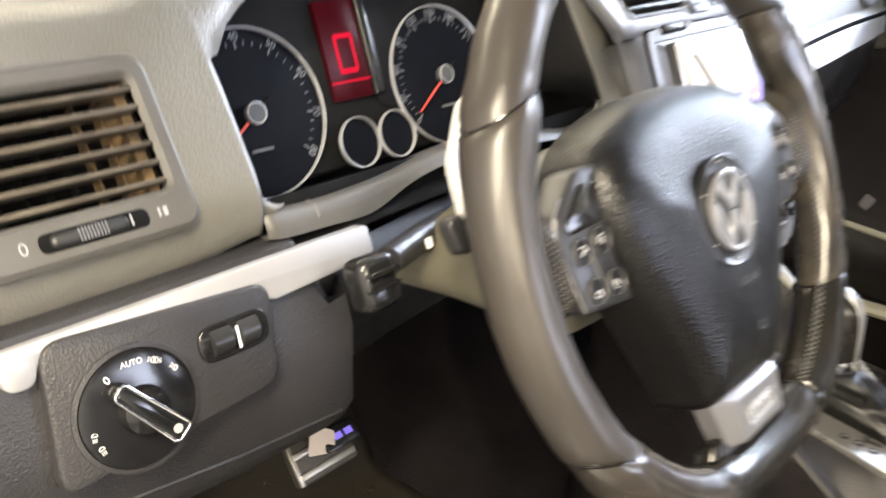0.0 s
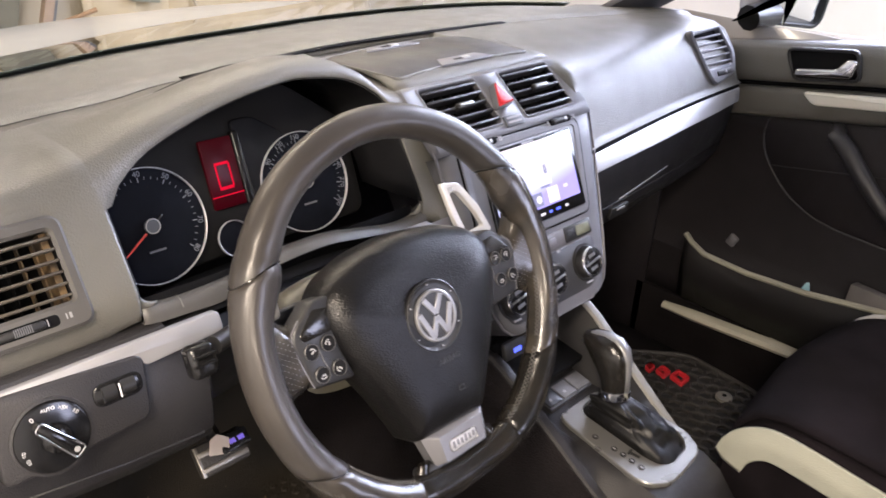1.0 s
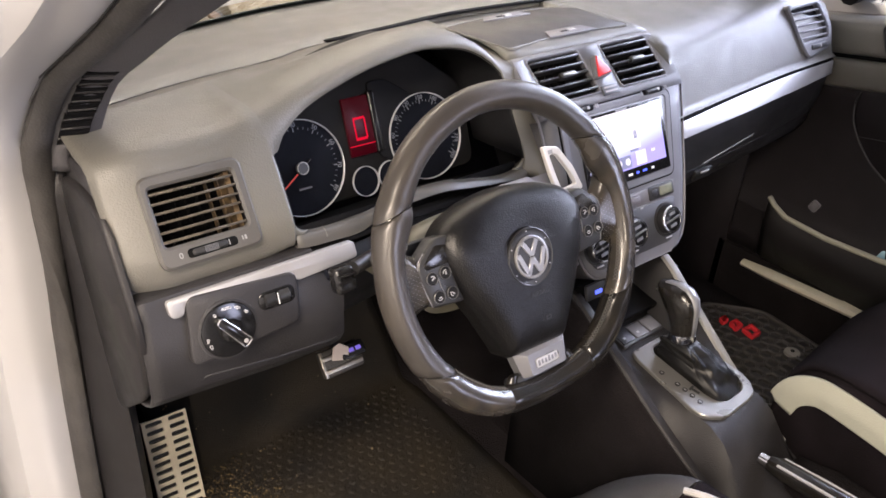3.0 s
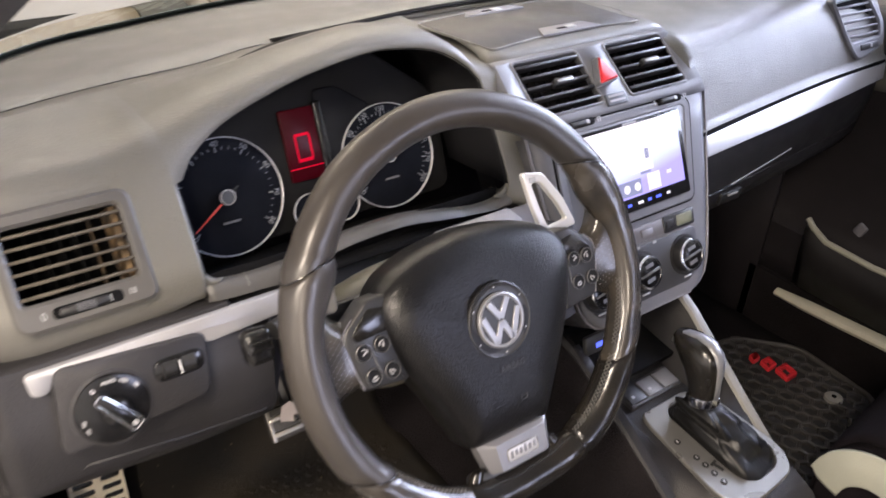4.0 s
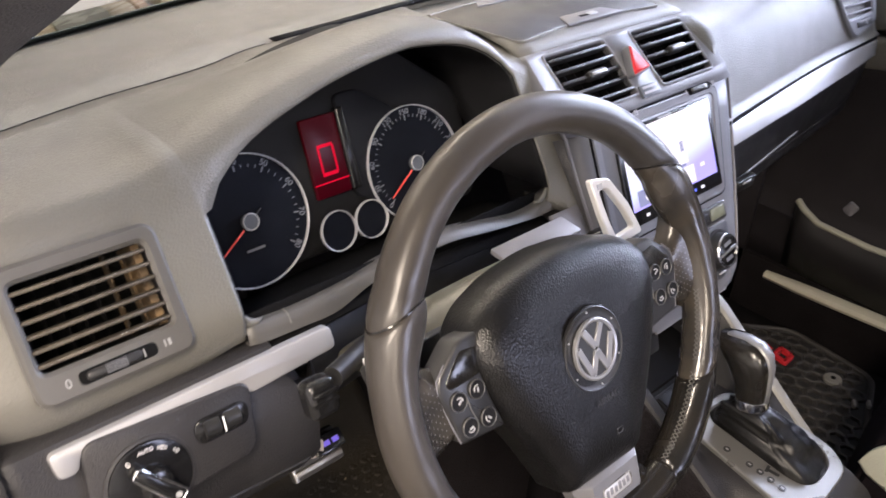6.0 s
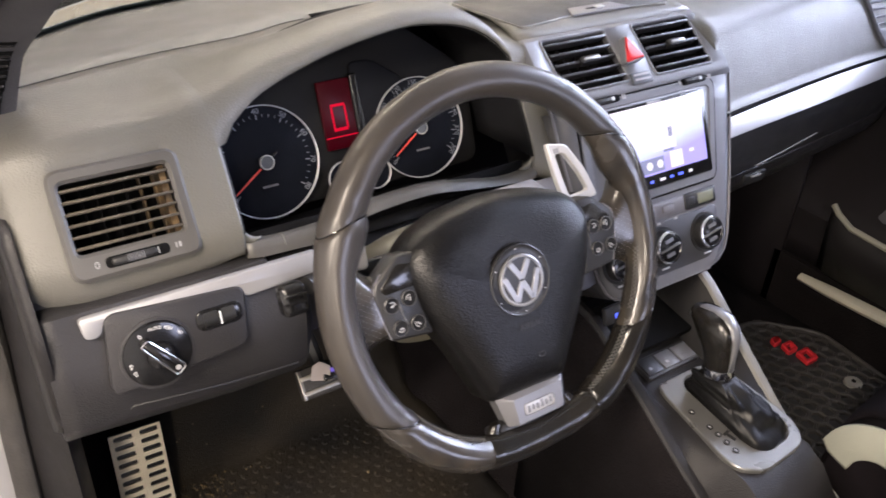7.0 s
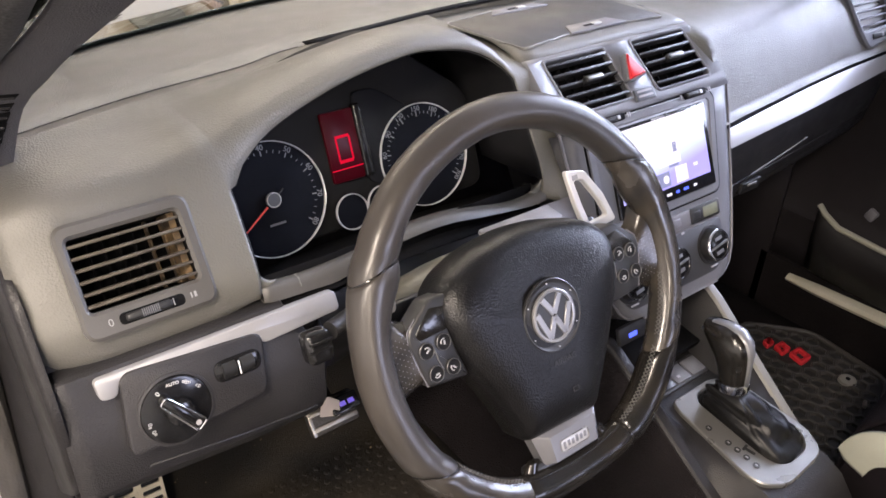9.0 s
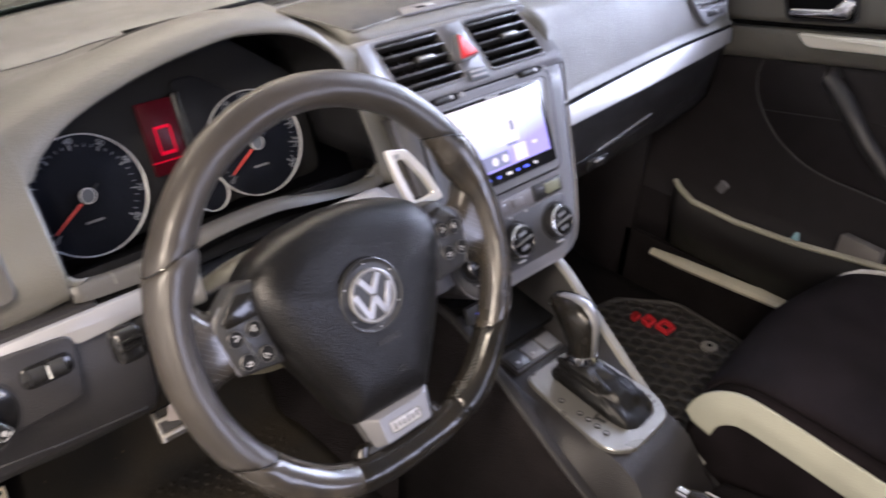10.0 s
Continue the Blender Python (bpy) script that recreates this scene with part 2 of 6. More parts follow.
def rounded(corners, r, n=5):
    """The outline of a polygon with its corners rounded."""
    out, k = [], len(corners)
    for i in range(k):
        p, a, b = Vector(corners[i]), Vector(corners[i - 1]), Vector(corners[(i + 1) % k])
        rr = min(r, 0.45 * (a - p).length, 0.45 * (b - p).length)
        s, e = p + (a - p).normalized() * rr, p + (b - p).normalized() * rr
        for j in range(n + 1):
            q = j / n
            out.append(s * (1 - q) ** 2 + p * 2 * q * (1 - q) + e * q * q)
    return [(v.x, v.y) for v in out]


def rect(x0, x1, y0, y1, r=0.004, n=5):
    return rounded([(x0, y0), (x1, y0), (x1, y1), (x0, y1)], r, n)


def shrink(outline, d):
    """The outline moved inwards by d."""
    k, out = len(outline), []
    area = sum(outline[i - 1][0] * outline[i][1] - outline[i][0] * outline[i - 1][1] for i in range(k))
    s = 1 if area > 0 else -1
    for i in range(k):
        a, b = Vector(outline[i - 1]), Vector(outline[(i + 1) % k])
        t = (b - a).normalized()
        out.append((outline[i][0] - s * t.y * d, outline[i][1] + s * t.x * d))
    return out


def plate(outline, z0, z1, m, bevel=0.001, bm=None):
    """A slab of that outline from z0 to z1 in the frame m, its front edge rounded."""
    bm = bm or bmesh.new()
    loops = [(outline, z0), (outline, z1 - bevel), (shrink(outline, bevel * 0.35), z1 - bevel * 0.35), (shrink(outline, bevel), z1)]
    rings = [[bm.verts.new(m @ Vector((x, y, z))) for x, y in o] for o, z in loops]
    bridge(bm, rings, True)
    bm.faces.new(rings[0]), bm.faces.new(rings[-1])
    return bm


def bridge(bm, rings, closed):
    for a, b in zip(rings, rings[1:]):
        k = len(a)
        for i in range(k if closed else k - 1):
            bm.faces.new((a[i], a[(i + 1) % k], b[(i + 1) % k], b[i]))


def ringplate(outer, inner, z0, z1, m, bevel=0.001, bm=None):
    """A frame between two outlines with as many points each."""
    bm = bm or bmesh.new()
    loops = [(outer, z0), (outer, z1 - bevel), (shrink(outer, bevel), z1), (shrink(inner, -bevel), z1), (inner, z1 - bevel), (inner, z0), (outer, z0)]
    rings = [[bm.verts.new(m @ Vector((x, y, z))) for x, y in o] for o, z in loops[:-1]]
    bridge(bm, rings + rings[:1], True)
    return bm


def sheet(rows, bm=None, skip=None):
    """A surface through rows of points; skip(i, j) leaves a cell out."""
    bm = bm or bmesh.new()
    vs = [[bm.verts.new(p) for p in row] for row in rows]
    for i in range(len(vs) - 1):
        for j in range(len(vs[i]) - 1):
            if not (skip and skip(i, j)):
                bm.faces.new((vs[i][j], vs[i][j + 1], vs[i + 1][j + 1], vs[i + 1][j]))
    loose = [v for v in bm.verts if not v.link_faces]
    for v in loose:
        bm.verts.remove(v)
    return bm


def solid(rings, bm=None, caps=True):
    """A closed body through rings of points."""
    bm = bm or bmesh.new()
    vs = [[bm.verts.new(p) for p in ring] for ring in rings]
    bridge(bm, vs, True)
    if caps:
        bm.faces.new(vs[0]), bm.faces.new(vs[-1])
    return bm


def tube(points, radius, n=10, closed=False, bm=None, flat=1.0, up=Vector((0, 0, 1))):
    """A round bar along points; radius a number or one for each point."""
    bm = bm or bmesh.new()
    pts = [Vector(p) for p in points]
    k, rings = len(pts), []
    for i, p in enumerate(pts):
        a = pts[i - 1] if closed or i else p
        b = pts[(i + 1) % k] if closed or i < k - 1 else p
        t = (b - a).normalized()
        side = t.cross(up)
        side = side.normalized() if side.length > 1e-4 else t.orthogonal().normalized()
        out = side.cross(t)
        r = radius[i] if isinstance(radius, (list, tuple)) else radius
        rings.append([bm.verts.new(p + side * (r * math.cos(2 * math.pi * j / n)) + out * (r * flat * math.sin(2 * math.pi * j / n))) for j in range(n)])
    bridge(bm, rings + (rings[:1] if closed else []), True)
    if not closed:
        bm.faces.new(rings[0]), bm.faces.new(rings[-1])
    return bm


def lathe(profile, m, n=36, bm=None, ring=False):
    """A turned body: profile of (radius, height) in the frame m; ring: open in the middle."""
    bm = bm or bmesh.new()
    rings = [[bm.verts.new(m @ Vector((r * math.cos(2 * math.pi * j / n), r * math.sin(2 * math.pi * j / n), h))) for j in range(n)] for r, h in profile]
    bridge(bm, rings + (rings[:1] if ring else []), True)
    if not ring:
        bm.faces.new(rings[0]), bm.faces.new(rings[-1])
    return bm


def text(name, words, size, m, mat, parent, depth=0.0002):
    c = bpy.data.curves.new(name, "FONT")
    c.body, c.size, c.align_x, c.align_y, c.extrude = words, size, "CENTER", "CENTER", depth
    tmp = bpy.data.objects.new(name, c)
    scene.collection.objects.link(tmp)
    me = bpy.data.meshes.new_from_object(tmp.evaluated_get(bpy.context.evaluated_depsgraph_get()))
    bpy.data.objects.remove(tmp)
    bm = bmesh.new()
    bm.from_mesh(me)
    bm.transform(m)
    bpy.data.meshes.remove(me)
    return part(name, bm, mat, parent)


def lerp(a, b, q):
    return a + (b - a) * q


def curve_at(keys, x):
    """Smooth interpolation through (x, value) keys."""
    if x <= keys[0][0]:
        return keys[0][1]
    for i in range(len(keys) - 1):
        (x0, v0), (x1, v1) = keys[i], keys[i + 1]
        if x <= x1:
            h = x1 - x0
            m0 = (v1 - keys[i - 1][1]) / (x1 - keys[i - 1][0]) if i else (v1 - v0) / h
            m1 = (keys[i + 2][1] - v0) / (keys[i + 2][0] - x0) if i + 2 < len(keys) else (v1 - v0) / h
            q = (x - x0) / h
            return (2 * q**3 - 3 * q * q + 1) * v0 + (q**3 - 2 * q * q + q) * h * m0 + (3 * q * q - 2 * q**3) * v1 + (q**3 - q * q) * h * m1
    return keys[-1][1]


CX = 0.015          # middle of the car's console
STK = slope(CX, 0.112, 0.811, 0.46)
CLU = slope(-0.3435, 0.2995, 0.954, 0.40)
WHL = slope(-0.3335, 0.0125, 0.951, 0.473)
LFT = slope(-0.6055, 0.1972, 0.9455, 0.65)
LOW = slope(-0.585, 0.178, 0.87, 0.30)


# ---- garage ----
def wall_box(x0, x1, y0, y1, z0, z1):
    return block(pose((x0 + x1) / 2, (y0 + y1) / 2, (z0 + z1) / 2), (x1 - x0, y1 - y0, z1 - z0))


setting("floor", wall_box(-3.4, 3.4, -4.3, 3.9, -0.1, 0.0), CONCRETE, "grey concrete garage floor", "floor")
setting("ceiling", wall_box(-3.4, 3.4, -4.3, 3.9, 2.85, 2.95), WALLW, "white painted garage ceiling", "ceiling")
setting("wall_north", wall_box(-3.4, 3.4, 3.7, 3.9, 0, 2.85), WALLM, "beige painted garage wall beyond the bonnet", "wall")
setting("wall_east", wall_box(3.2, 3.4, -4.1, 3.7, 0, 2.85), WALLW, "bright white painted garage wall", "wall")
# never in view; its white is chosen to throw fill light inside
setting("wall_west", wall_box(-3.4, -3.2, -4.1, 3.7, 0, 2.85), WALLW, "unseen garage wall beside the open door, white to bounce light", "wall")
setting("wall_south", wall_box(-3.4, 3.4, -4.3, -4.1, 0, 2.85), WALLW, "white painted garage wall", "wall")

# things that lean on the far garage wall
board = thing("leaning_board", "dark olive-grey board leaning on the beige garage wall", "board", (0.46, 3.5, 0))
part("panel", block(pose(0.46, 3.60, 0.52, -6, 14, 0), (0.22, 0.03, 1.05), 0.004), material("weathered_board", (0.13, 0.12, 0.085), 0.8, vary=0.3, vscale=6, grain=0.2, scale=40), board)
post = thing("wooden_post", "bare wooden post with an orange-brown brace by the wall", "wooden post", (0.69, 3.5, 0))
part("upright", block(pose(0.675, 3.52, 0.52, 0, 16, 0), (0.045, 0.05, 1.06), 0.005), material("pinkish_timber", (0.34, 0.24, 0.17), 0.8, vary=0.25, vscale=8, grain=0.2, scale=40), post)
# solid grey strip that plays the shade along the upright
part("shade_strip", block(pose(0.712, 3.545, 0.52, 0, 16, 0), (0.03, 0.02, 1.04), 0.003), CONCRETE, post, "grey strip put in for the shade beside the upright")
part("brace", tube([(0.690, 3.485, 0.452), (0.785, 3.48, 0.478), (0.885, 3.475, 0.506)], 0.011, 10), WOODM, post, "orange-brown brace")
sheet_thing = thing("plastic_sheet", "cream plastic sheet hung against the garage wall", "sheet", (1.6, 3.6, 0))
rows = []
for i in range(14):
    z = 0.05 + i * 0.18
    rows.append([(0.885 + j * 0.05, 3.62 + 0.018 * math.sin(j * 0.9 + 0.25 * i) + 0.01 * math.sin(j * 2.3), z) for j in range(36)])
part("cloth", sheet(rows), material("cream_sheet", (0.50, 0.40, 0.26), 0.6, vary=0.12, vscale=2.5, wear=0.06), sheet_thing, thick=0.003)
part("fold", tube([(1.40, 3.585, 0.75), (1.425, 3.58, 0.58), (1.45, 3.58, 0.48), (1.50, 3.585, 0.36)], 0.008, 8), WALLM, sheet_thing)
disc = thing("half_round_cutout", "grey-green half-round panel fixed on the cream sheet", "panel", (1.17, 3.5, 0.5))
half = [(0.078 * math.cos(a), 0.078 * math.sin(a)) for a in [math.pi * k / 16 for k in range(17)]]
part("disc", plate(half, 0, 0.02, Matrix.Translation((1.172, 3.58, 0.502)) @ pose(0, 0, 0, 90, 0, 0) @ pose(0, 0, 0, 0, 0, -8), 0.002), material("grey_board", (0.20, 0.20, 0.15), 0.8, vary=0.2, vscale=9), disc)

# ---- car body: pillars, glass, bonnet, roof ----
LIP_A = [(0.98, (-0.692, 0.350)), (1.024, (-0.692, 0.345)), (1.028, (-0.668, 0.340)), (1.067, (-0.656, 0.322)), (1.113, (-0.648, 0.281)), (1.145, (-0.637, 0.235)), (1.175, (-0.628, 0.19)), (1.2, (-0.616, 0.152)), (1.238, (-0.597, 0.094)), (1.3, (-0.567, 0.0)), (1.45, (-0.50, -0.23))]
SEAL_IN = [(0.25, (-0.745, 0.362)), (0.61, (-0.730, 0.370)), (0.82, (-0.717, 0.377)), (0.97, (-0.713, 0.366)), (1.036, (-0.710, 0.351)), (1.09, (-0.692, 0.318)), (1.132, (-0.683, 0.276)), (1.164, (-0.668, 0.228)), (1.21, (-0.649, 0.157)), (1.241, (-0.640, 0.113)), (1.3, (-0.613, 0.02)), (1.45, (-0.548, -0.21))]
SEAL_B = [(0.25, (-0.760, 0.357)), (0.63, (-0.742, 0.372)), (0.83, (-0.729, 0.379)), (0.97, (-0.722, 0.372)), (1.036, (-0.722, 0.350)), (1.1, (-0.703, 0.318)), (1.132, (-0.699, 0.276)), (1.164, (-0.687, 0.228)), (1.2, (-0.676, 0.17)), (1.245, (-0.667, 0.106)), (1.3, (-0.642, 0.02)), (1.45, (-0.578, -0.21))]

def along(keys, z):
    return Vector((curve_at([(k, p[0]) for k, p in keys], z), curve_at([(k, p[1]) for k, p in keys], z), z))


pillar = thing("windscreen_pillar", "dark grey moulded windscreen pillar trim with a small grille", "car pillar", (-0.66, 0.3, 1.1), kind="structure")
rows = []
for z in [0.996, 1.005, 1.015, 1.0235, 1.0285] + [1.036 + k * 0.018 for k in range(24)]:
    a, b = along(LIP_A, z), along(SEAL_IN, z)
    bulge = Vector((-0.10, -1.0, 0.35)).normalized()
    row = [a + Vector((0.006, 0.035, 0.01))]
    for j in range(9):
        q = j / 8
        row.append(a.lerp(b, q) + bulge * 0.006 * math.sin(math.pi * q) ** 0.6)
    rows.append(row)
part("cover", sheet(rows), PILLARM, pillar, thick=0.003)
# small grille at the foot of the pillar
grm = []
for k in range(8):
    z = 1.036 + k * 0.0122
    a, b = along(LIP_A, z), along(SEAL_IN, z)
    c = a.lerp(b, 0.53) + Vector((-0.001, -0.0085, 0.003))
    t = (b - a).normalized()
    up = (along(LIP_A, z + 0.02) - a).normalized()
    out = t.cross(up).normalized()
    if out.y > 0:
        out = -out
    grm.append(Matrix(((t.x, up.x, out.x, c.x), (t.y, up.y, out.y, c.y), (t.z, up.z, out.z, c.z), (0, 0, 0, 1))))
bm = bmesh.new()
for g in grm:
    blk(bm, g @ pose(0, 0, -0.0025), (0.029, 0.0165, 0.006))
grille = part("grille_recess", bm, VOID, pillar, "dark recess behind the slats")
for g in grm:
    part("slat", block(g @ pose(0.001, 0.001, 0.0005, 8, 0, 0), (0.0285, 0.0022, 0.003), 0.0006, 1), CONSOLE, grille)

bm = tube([along(SEAL_B, 0.25 + i * 0.03) for i in range(41)], 0.0165, 12, flat=0.75)
setting("door_seal", bm, SEAL, "dusty black rubber door seal round the opening", "door seal")
rows = []
for i in range(31):
    z = 0.25 + i * 0.04
    b = along(SEAL_B, z)
    rows.append([b + Vector((0.0, 0.03, 0)), b + Vector((-0.012, 0.006, 0)), b + Vector((-0.028, 0.0, 0)), b + Vector((-0.05, -0.001, 0)), b + Vector((-0.072, 0.008, 0)), b + Vector((-0.085, 0.035, 0)), b + Vector((-0.09, 0.10, 0)), b + Vector((-0.09, 0.5, 0))])
setting("door_pillar", sheet(rows), PAINT, "silver painted door opening with a rounded flange", "car body", thick=0.002)
# second soft lip between the trim and the seal
setting("seal_lip", tube([along(SEAL_B, 0.25 + i * 0.04) + Vector((-0.021, 0.012, 0)) for i in range(31)], 0.007, 8), BLACKP, "thin black outer sealing lip", "door seal")
# kick trim between the seal and the end of the dashboard
rows = []
for i in range(20):
    z = 0.25 + i * 0.039
    b = along(SEAL_IN, z) + Vector((-0.002, 0.006, 0))
    k = Vector((-0.694, curve_at([(0.25, 0.31), (0.686, 0.305), (0.837, 0.338), (0.948, 0.366), (1.0, 0.37)], z), z))
    rows.append([b, b.lerp(k, 0.15) + Vector((0, -0.008, 0)), b.lerp(k, 0.6) + Vector((0, -0.008, 0)), k, k + Vector((0.015, 0.03, 0))])
setting("kick_trim", sheet(rows), CONSOLE, "grey plastic kick trim beside the footwell", "car trim", thick=0.002)

WS = [(-0.66, 0.60), (-0.52, 0.69), (-0.42, 0.722), (-0.25, 0.764), (0.0, 0.785), (0.16, 0.790), (0.35, 0.77), (0.52, 0.72), (0.66, 0.63)]
rows = []
for i in range(9):
    q = i / 8
    rows.append([(x * lerp(1.0, 0.80, q), lerp(curve_at(WS, x), curve_at(WS, x) - 0.72, q), lerp(1.012, 1.455, q)) for x in [-0.66 + 0.06 * k for k in range(23)]])
glass = setting("windscreen", sheet(rows), GLASS, "clear raked windscreen glass", "windscreen", thick=0.004)
glass.visible_shadow = False
rows = []
for i in range(4):
    q = i / 3 * 0.032
    rows.append([(x * lerp(1.0, 0.80, q), lerp(curve_at(WS, x), curve_at(WS, x) - 0.72, q) - 0.006, lerp(1.012, 1.455, q)) for x in [-0.66 + 0.03 * k for k in range(45)]])
setting("windscreen_band", sheet(rows), material("dark_green_frit", (0.085, 0.100, 0.075), 0.3, vary=0.4, vscale=40), "dark green printed band along the glass", "windscreen", thick=0.001)

bonnet = thing("bonnet", "silver painted car bonnet beyond the windscreen", "car bonnet", (0, 1.3, 0.9), kind="structure")
rows = []
for i in range(16):
    q = i / 15
    rows.append([(x, 0.80 + q * 1.0 - 0.10 * (x / 0.72) ** 2, 1.0 - 0.05 * q - 0.20 * q**3 - 0.05 * (x / 0.72) ** 4) for x in [-0.74 + 0.074 * k for k in range(21)]])
part("bonnet_skin", sheet(rows), PAINT, bonnet, thick=0.002)
rows = [[(x, curve_at(WS, x) + d, z) for x in [-0.66 + 0.06 * k for k in range(23)]] for d, z in ((0.0, 1.003), (0.02, 0.965), (0.06, 0.95), (0.12, 0.955))]
part("scuttle", sheet(rows), BLACKP, bonnet, "black scuttle panel", thick=0.002)

roof = thing("roof", "car roof with a pale grey fabric headliner", "car roof", (0, -0.5, 1.46), kind="structure")
rows = [[(x, y, 1.475 + 0.03 * math.cos(x * 2.4) - 0.02 * (y + 0.8) ** 2) for x in [-0.53 + 0.106 * k for k in range(11)]] for y in [0.07 - 0.2 * k for k in range(11)]]
part("headliner", sheet(rows), LINER, roof, thick=0.01)
part("roof_skin", sheet([[(p[0] * 1.04, p[1] + 0.01, p[2] + 0.03) for p in row] for row in rows]), PAINT, roof, "silver painted skin", thick=0.002)
rows = [[(x, -2.0, z) for x in (-0.6, 0, 0.6)] for z in (0.3, 0.6, 0.92)]
setting("cabin_back", sheet(rows), FABRIC, "dark upholstered back of the cabin", "car interior", thick=0.02)

# floor pan, carpets
rows = []
for i in range(26):
    y = -1.9 + i * 0.112
    z = 0.325 if y < 0.54 else 0.325 + min(0.5, (y - 0.54) * 0.9)
    rows.append([(x, y, z - (0.045 if x < -0.08 else 0.0) + 0.003 * math.sin(x * 31 + y * 17)) for x in [-0.72 + 0.06 * k for k in range(25)]])
setting("carpet", sheet(rows), CARPET_D, "black carpet of the car floor", "carpet", thick=0.008)
rows = [[(0.705, y, z) for y in (0.345, 0.5, 0.9)] for z in (0.25, 0.6, 1.0)]
setting("kick_panel_passenger", sheet(rows), DOORM, "dark kick panel of the passenger footwell", "car trim", thick=0.01)
rows = [[(-0.690, y, z) for y in (0.36, 0.6, 0.9)] for z in (0.25, 0.6, 1.0)]
setting("kick_panel_driver", sheet(rows), CARPET_D, "dark carpeted kick panel of the driver footwell", "car trim", thick=0.01)
setting("bulkhead", wall_box(-0.72, 0.72, 0.86, 0.90, 0.3, 0.99), VOID, "dark bulkhead behind the dashboard", "car interior")
setting("sill_wall_passenger", wall_box(0.700, 0.728, -1.2, 0.36, 0.28, 0.455), CARPET_D, "dark carpeted inner sill wall", "car trim")
setting("sill_driver", block(pose(-0.76, -0.5, 0.31), (0.11, 1.8, 0.16), 0.02), PAINT, "silver painted door sill", "car sill")

# ---- dashboard ----
dash = thing("dashboard", "dark grey soft-grained dashboard with silver trim strips", "dashboard", (0, 0.3, 0.95))
ZL = [(-0.705, 1.018), (-0.66, 1.028), (-0.56, 1.030), (-0.53, 1.034), (-0.5090, 1.038), (-0.506, 1.012), (-0.49, 1.026), (-0.46, 1.044), (-0.43, 1.055), (-0.40, 1.063), (-0.37, 1.070), (-0.328, 1.077), (-0.27, 1.083), (-0.238, 1.081), (-0.21, 1.077), (-0.19, 1.071), (-0.165, 1.056), (-0.152, 1.040), (-0.13, 1.036), (0.0, 1.034), (0.145, 1.034), (0.16, 1.022), (0.35, 1.022), (0.60, 1.022), (0.70, 1.014)]
# where the top rolls over into the face; above the instruments it stays clear of the opening
ZROLL = [(-0.509, 1.038), (-0.49, 1.0425), (-0.46, 1.051), (-0.43, 1.0585), (-0.40, 1.0645), (-0.37, 1.0705), (-0.33, 1.077)]
RECEDE = [(0.16, -0.004), (0.18, 0.0), (0.287, 0.012), (0.40, 0.024), (0.51, 0.034), (0.58, 0.0375), (0.66, 0.041), (0.71, 0.043)]
CREASE = [(-0.70, 0.36), (-0.65, 0.380), (-0.53, 0.415), (-0.40, 0.437), (-0.335, 0.459), (-0.2, 0.478), (-0.05, 0.497), (0.13, 0.490), (0.35, 0.465), (0.55, 0.41), (0.70, 0.36)]


def face_y(x, z):
    """How far ahead the upper face of the dashboard lies."""
    left = 0.2 + 0.65 * (z - 0.95)
    right = 0.196 + 0.45 * (z - 0.96) + 0.9 * max(0, z - 1.0) ** 1.5
    q = min(1, max(0, (x - 0.143) / 0.02))
    y = lerp(left, right + curve_at(RECEDE, max(0.16, x)), q)
    y += 4.0 * max(0.0, -0.64 - x) ** 2
    if x < -0.14:
        y += 0.020 * (max(0.0, 0.950 - z) / 0.034) ** 1.6
    if -0.105 < x < 0.145:
        y += 0.016
    return y


XS = sorted({round(-0.70 + 0.0125 * k, 4) for k in range(113)} | {-0.509} | {0.15, 0.156} | {-0.654, -0.558, -0.506, -0.152, -0.105, 0.145})
XS = [x for i, x in enumerate(XS) if i == 0 or x - XS[i - 1] > 0.002]
FACE = [0.916, 0.924, 0.932, 0.942, 0.952, 0.958, 0.972, 0.986, 1.000, 1.0125]
cols = []
for x in XS:
    zl = curve_at(ZL, x)
    dip = -0.008 if -0.105 < x < 0.145 else 0.0
    yl = face_y(x, zl)
    zr = max(zl, curve_at(ZROLL, x)) if -0.508 < x < -0.33 else zl
    yr = face_y(x, zr)
    rf = lerp(1.0, 2.0, min(1.0, max(0.0, (x - 0.143) / 0.02)))
    low = 0.0255 * min(1.0, max(0.0, (x - 0.143) / 0.008))
    lift = 0.002 * min(1.0, max(0.0, (-0.14 - x) / 0.02)) - 0.012 * min(1.0, max(0.0, (-0.515 - x) / 0.05))
    col = [(x, face_y(x, 0.916 + lift) + 0.03, 0.918 + low + lift), (x, face_y(x, 0.916 + lift) + 0.003, 0.9135 + low + lift)]
    for z in FACE:
        zz = z + (low + lift) * (1.0125 - z) / 0.0965
        col.append((x, face_y(x, min(zz, zl)), min(zz, zl - 0.004 * (1.03 - z) / 0.03 if z > zl else zz)))
    col.append((x, yl, zl + dip))
    col += [(x, yr + 0.005 * rf, zr + 0.0065 * rf + dip), (x, yr + 0.017 * rf, zr + 0.0115 * rf + dip), (x, yr + 0.04 * rf, zr + 0.0125 * rf + dip)]
    yc, zc = curve_at(CREASE, x), 1.045 + dip
    for q in (0.15, 0.35, 0.6, 0.85, 1.0):
        s = q * q * (3 - 2 * q)
        col.append((x, lerp(yr + 0.04 * rf, yc, q), lerp(zr + 0.0125 * rf + dip, zc, s)))
    cols.append(col)


def no_face(i, j):
    x = (XS[i] + XS[i + 1]) / 2
    if -0.506 < x < -0.152 and j <= 11:
        return True
    if -0.654 < x < -0.558 and 7 <= j <= 10:
        return True
    return -0.105 < x < 0.142 and 7 <= j <= 12


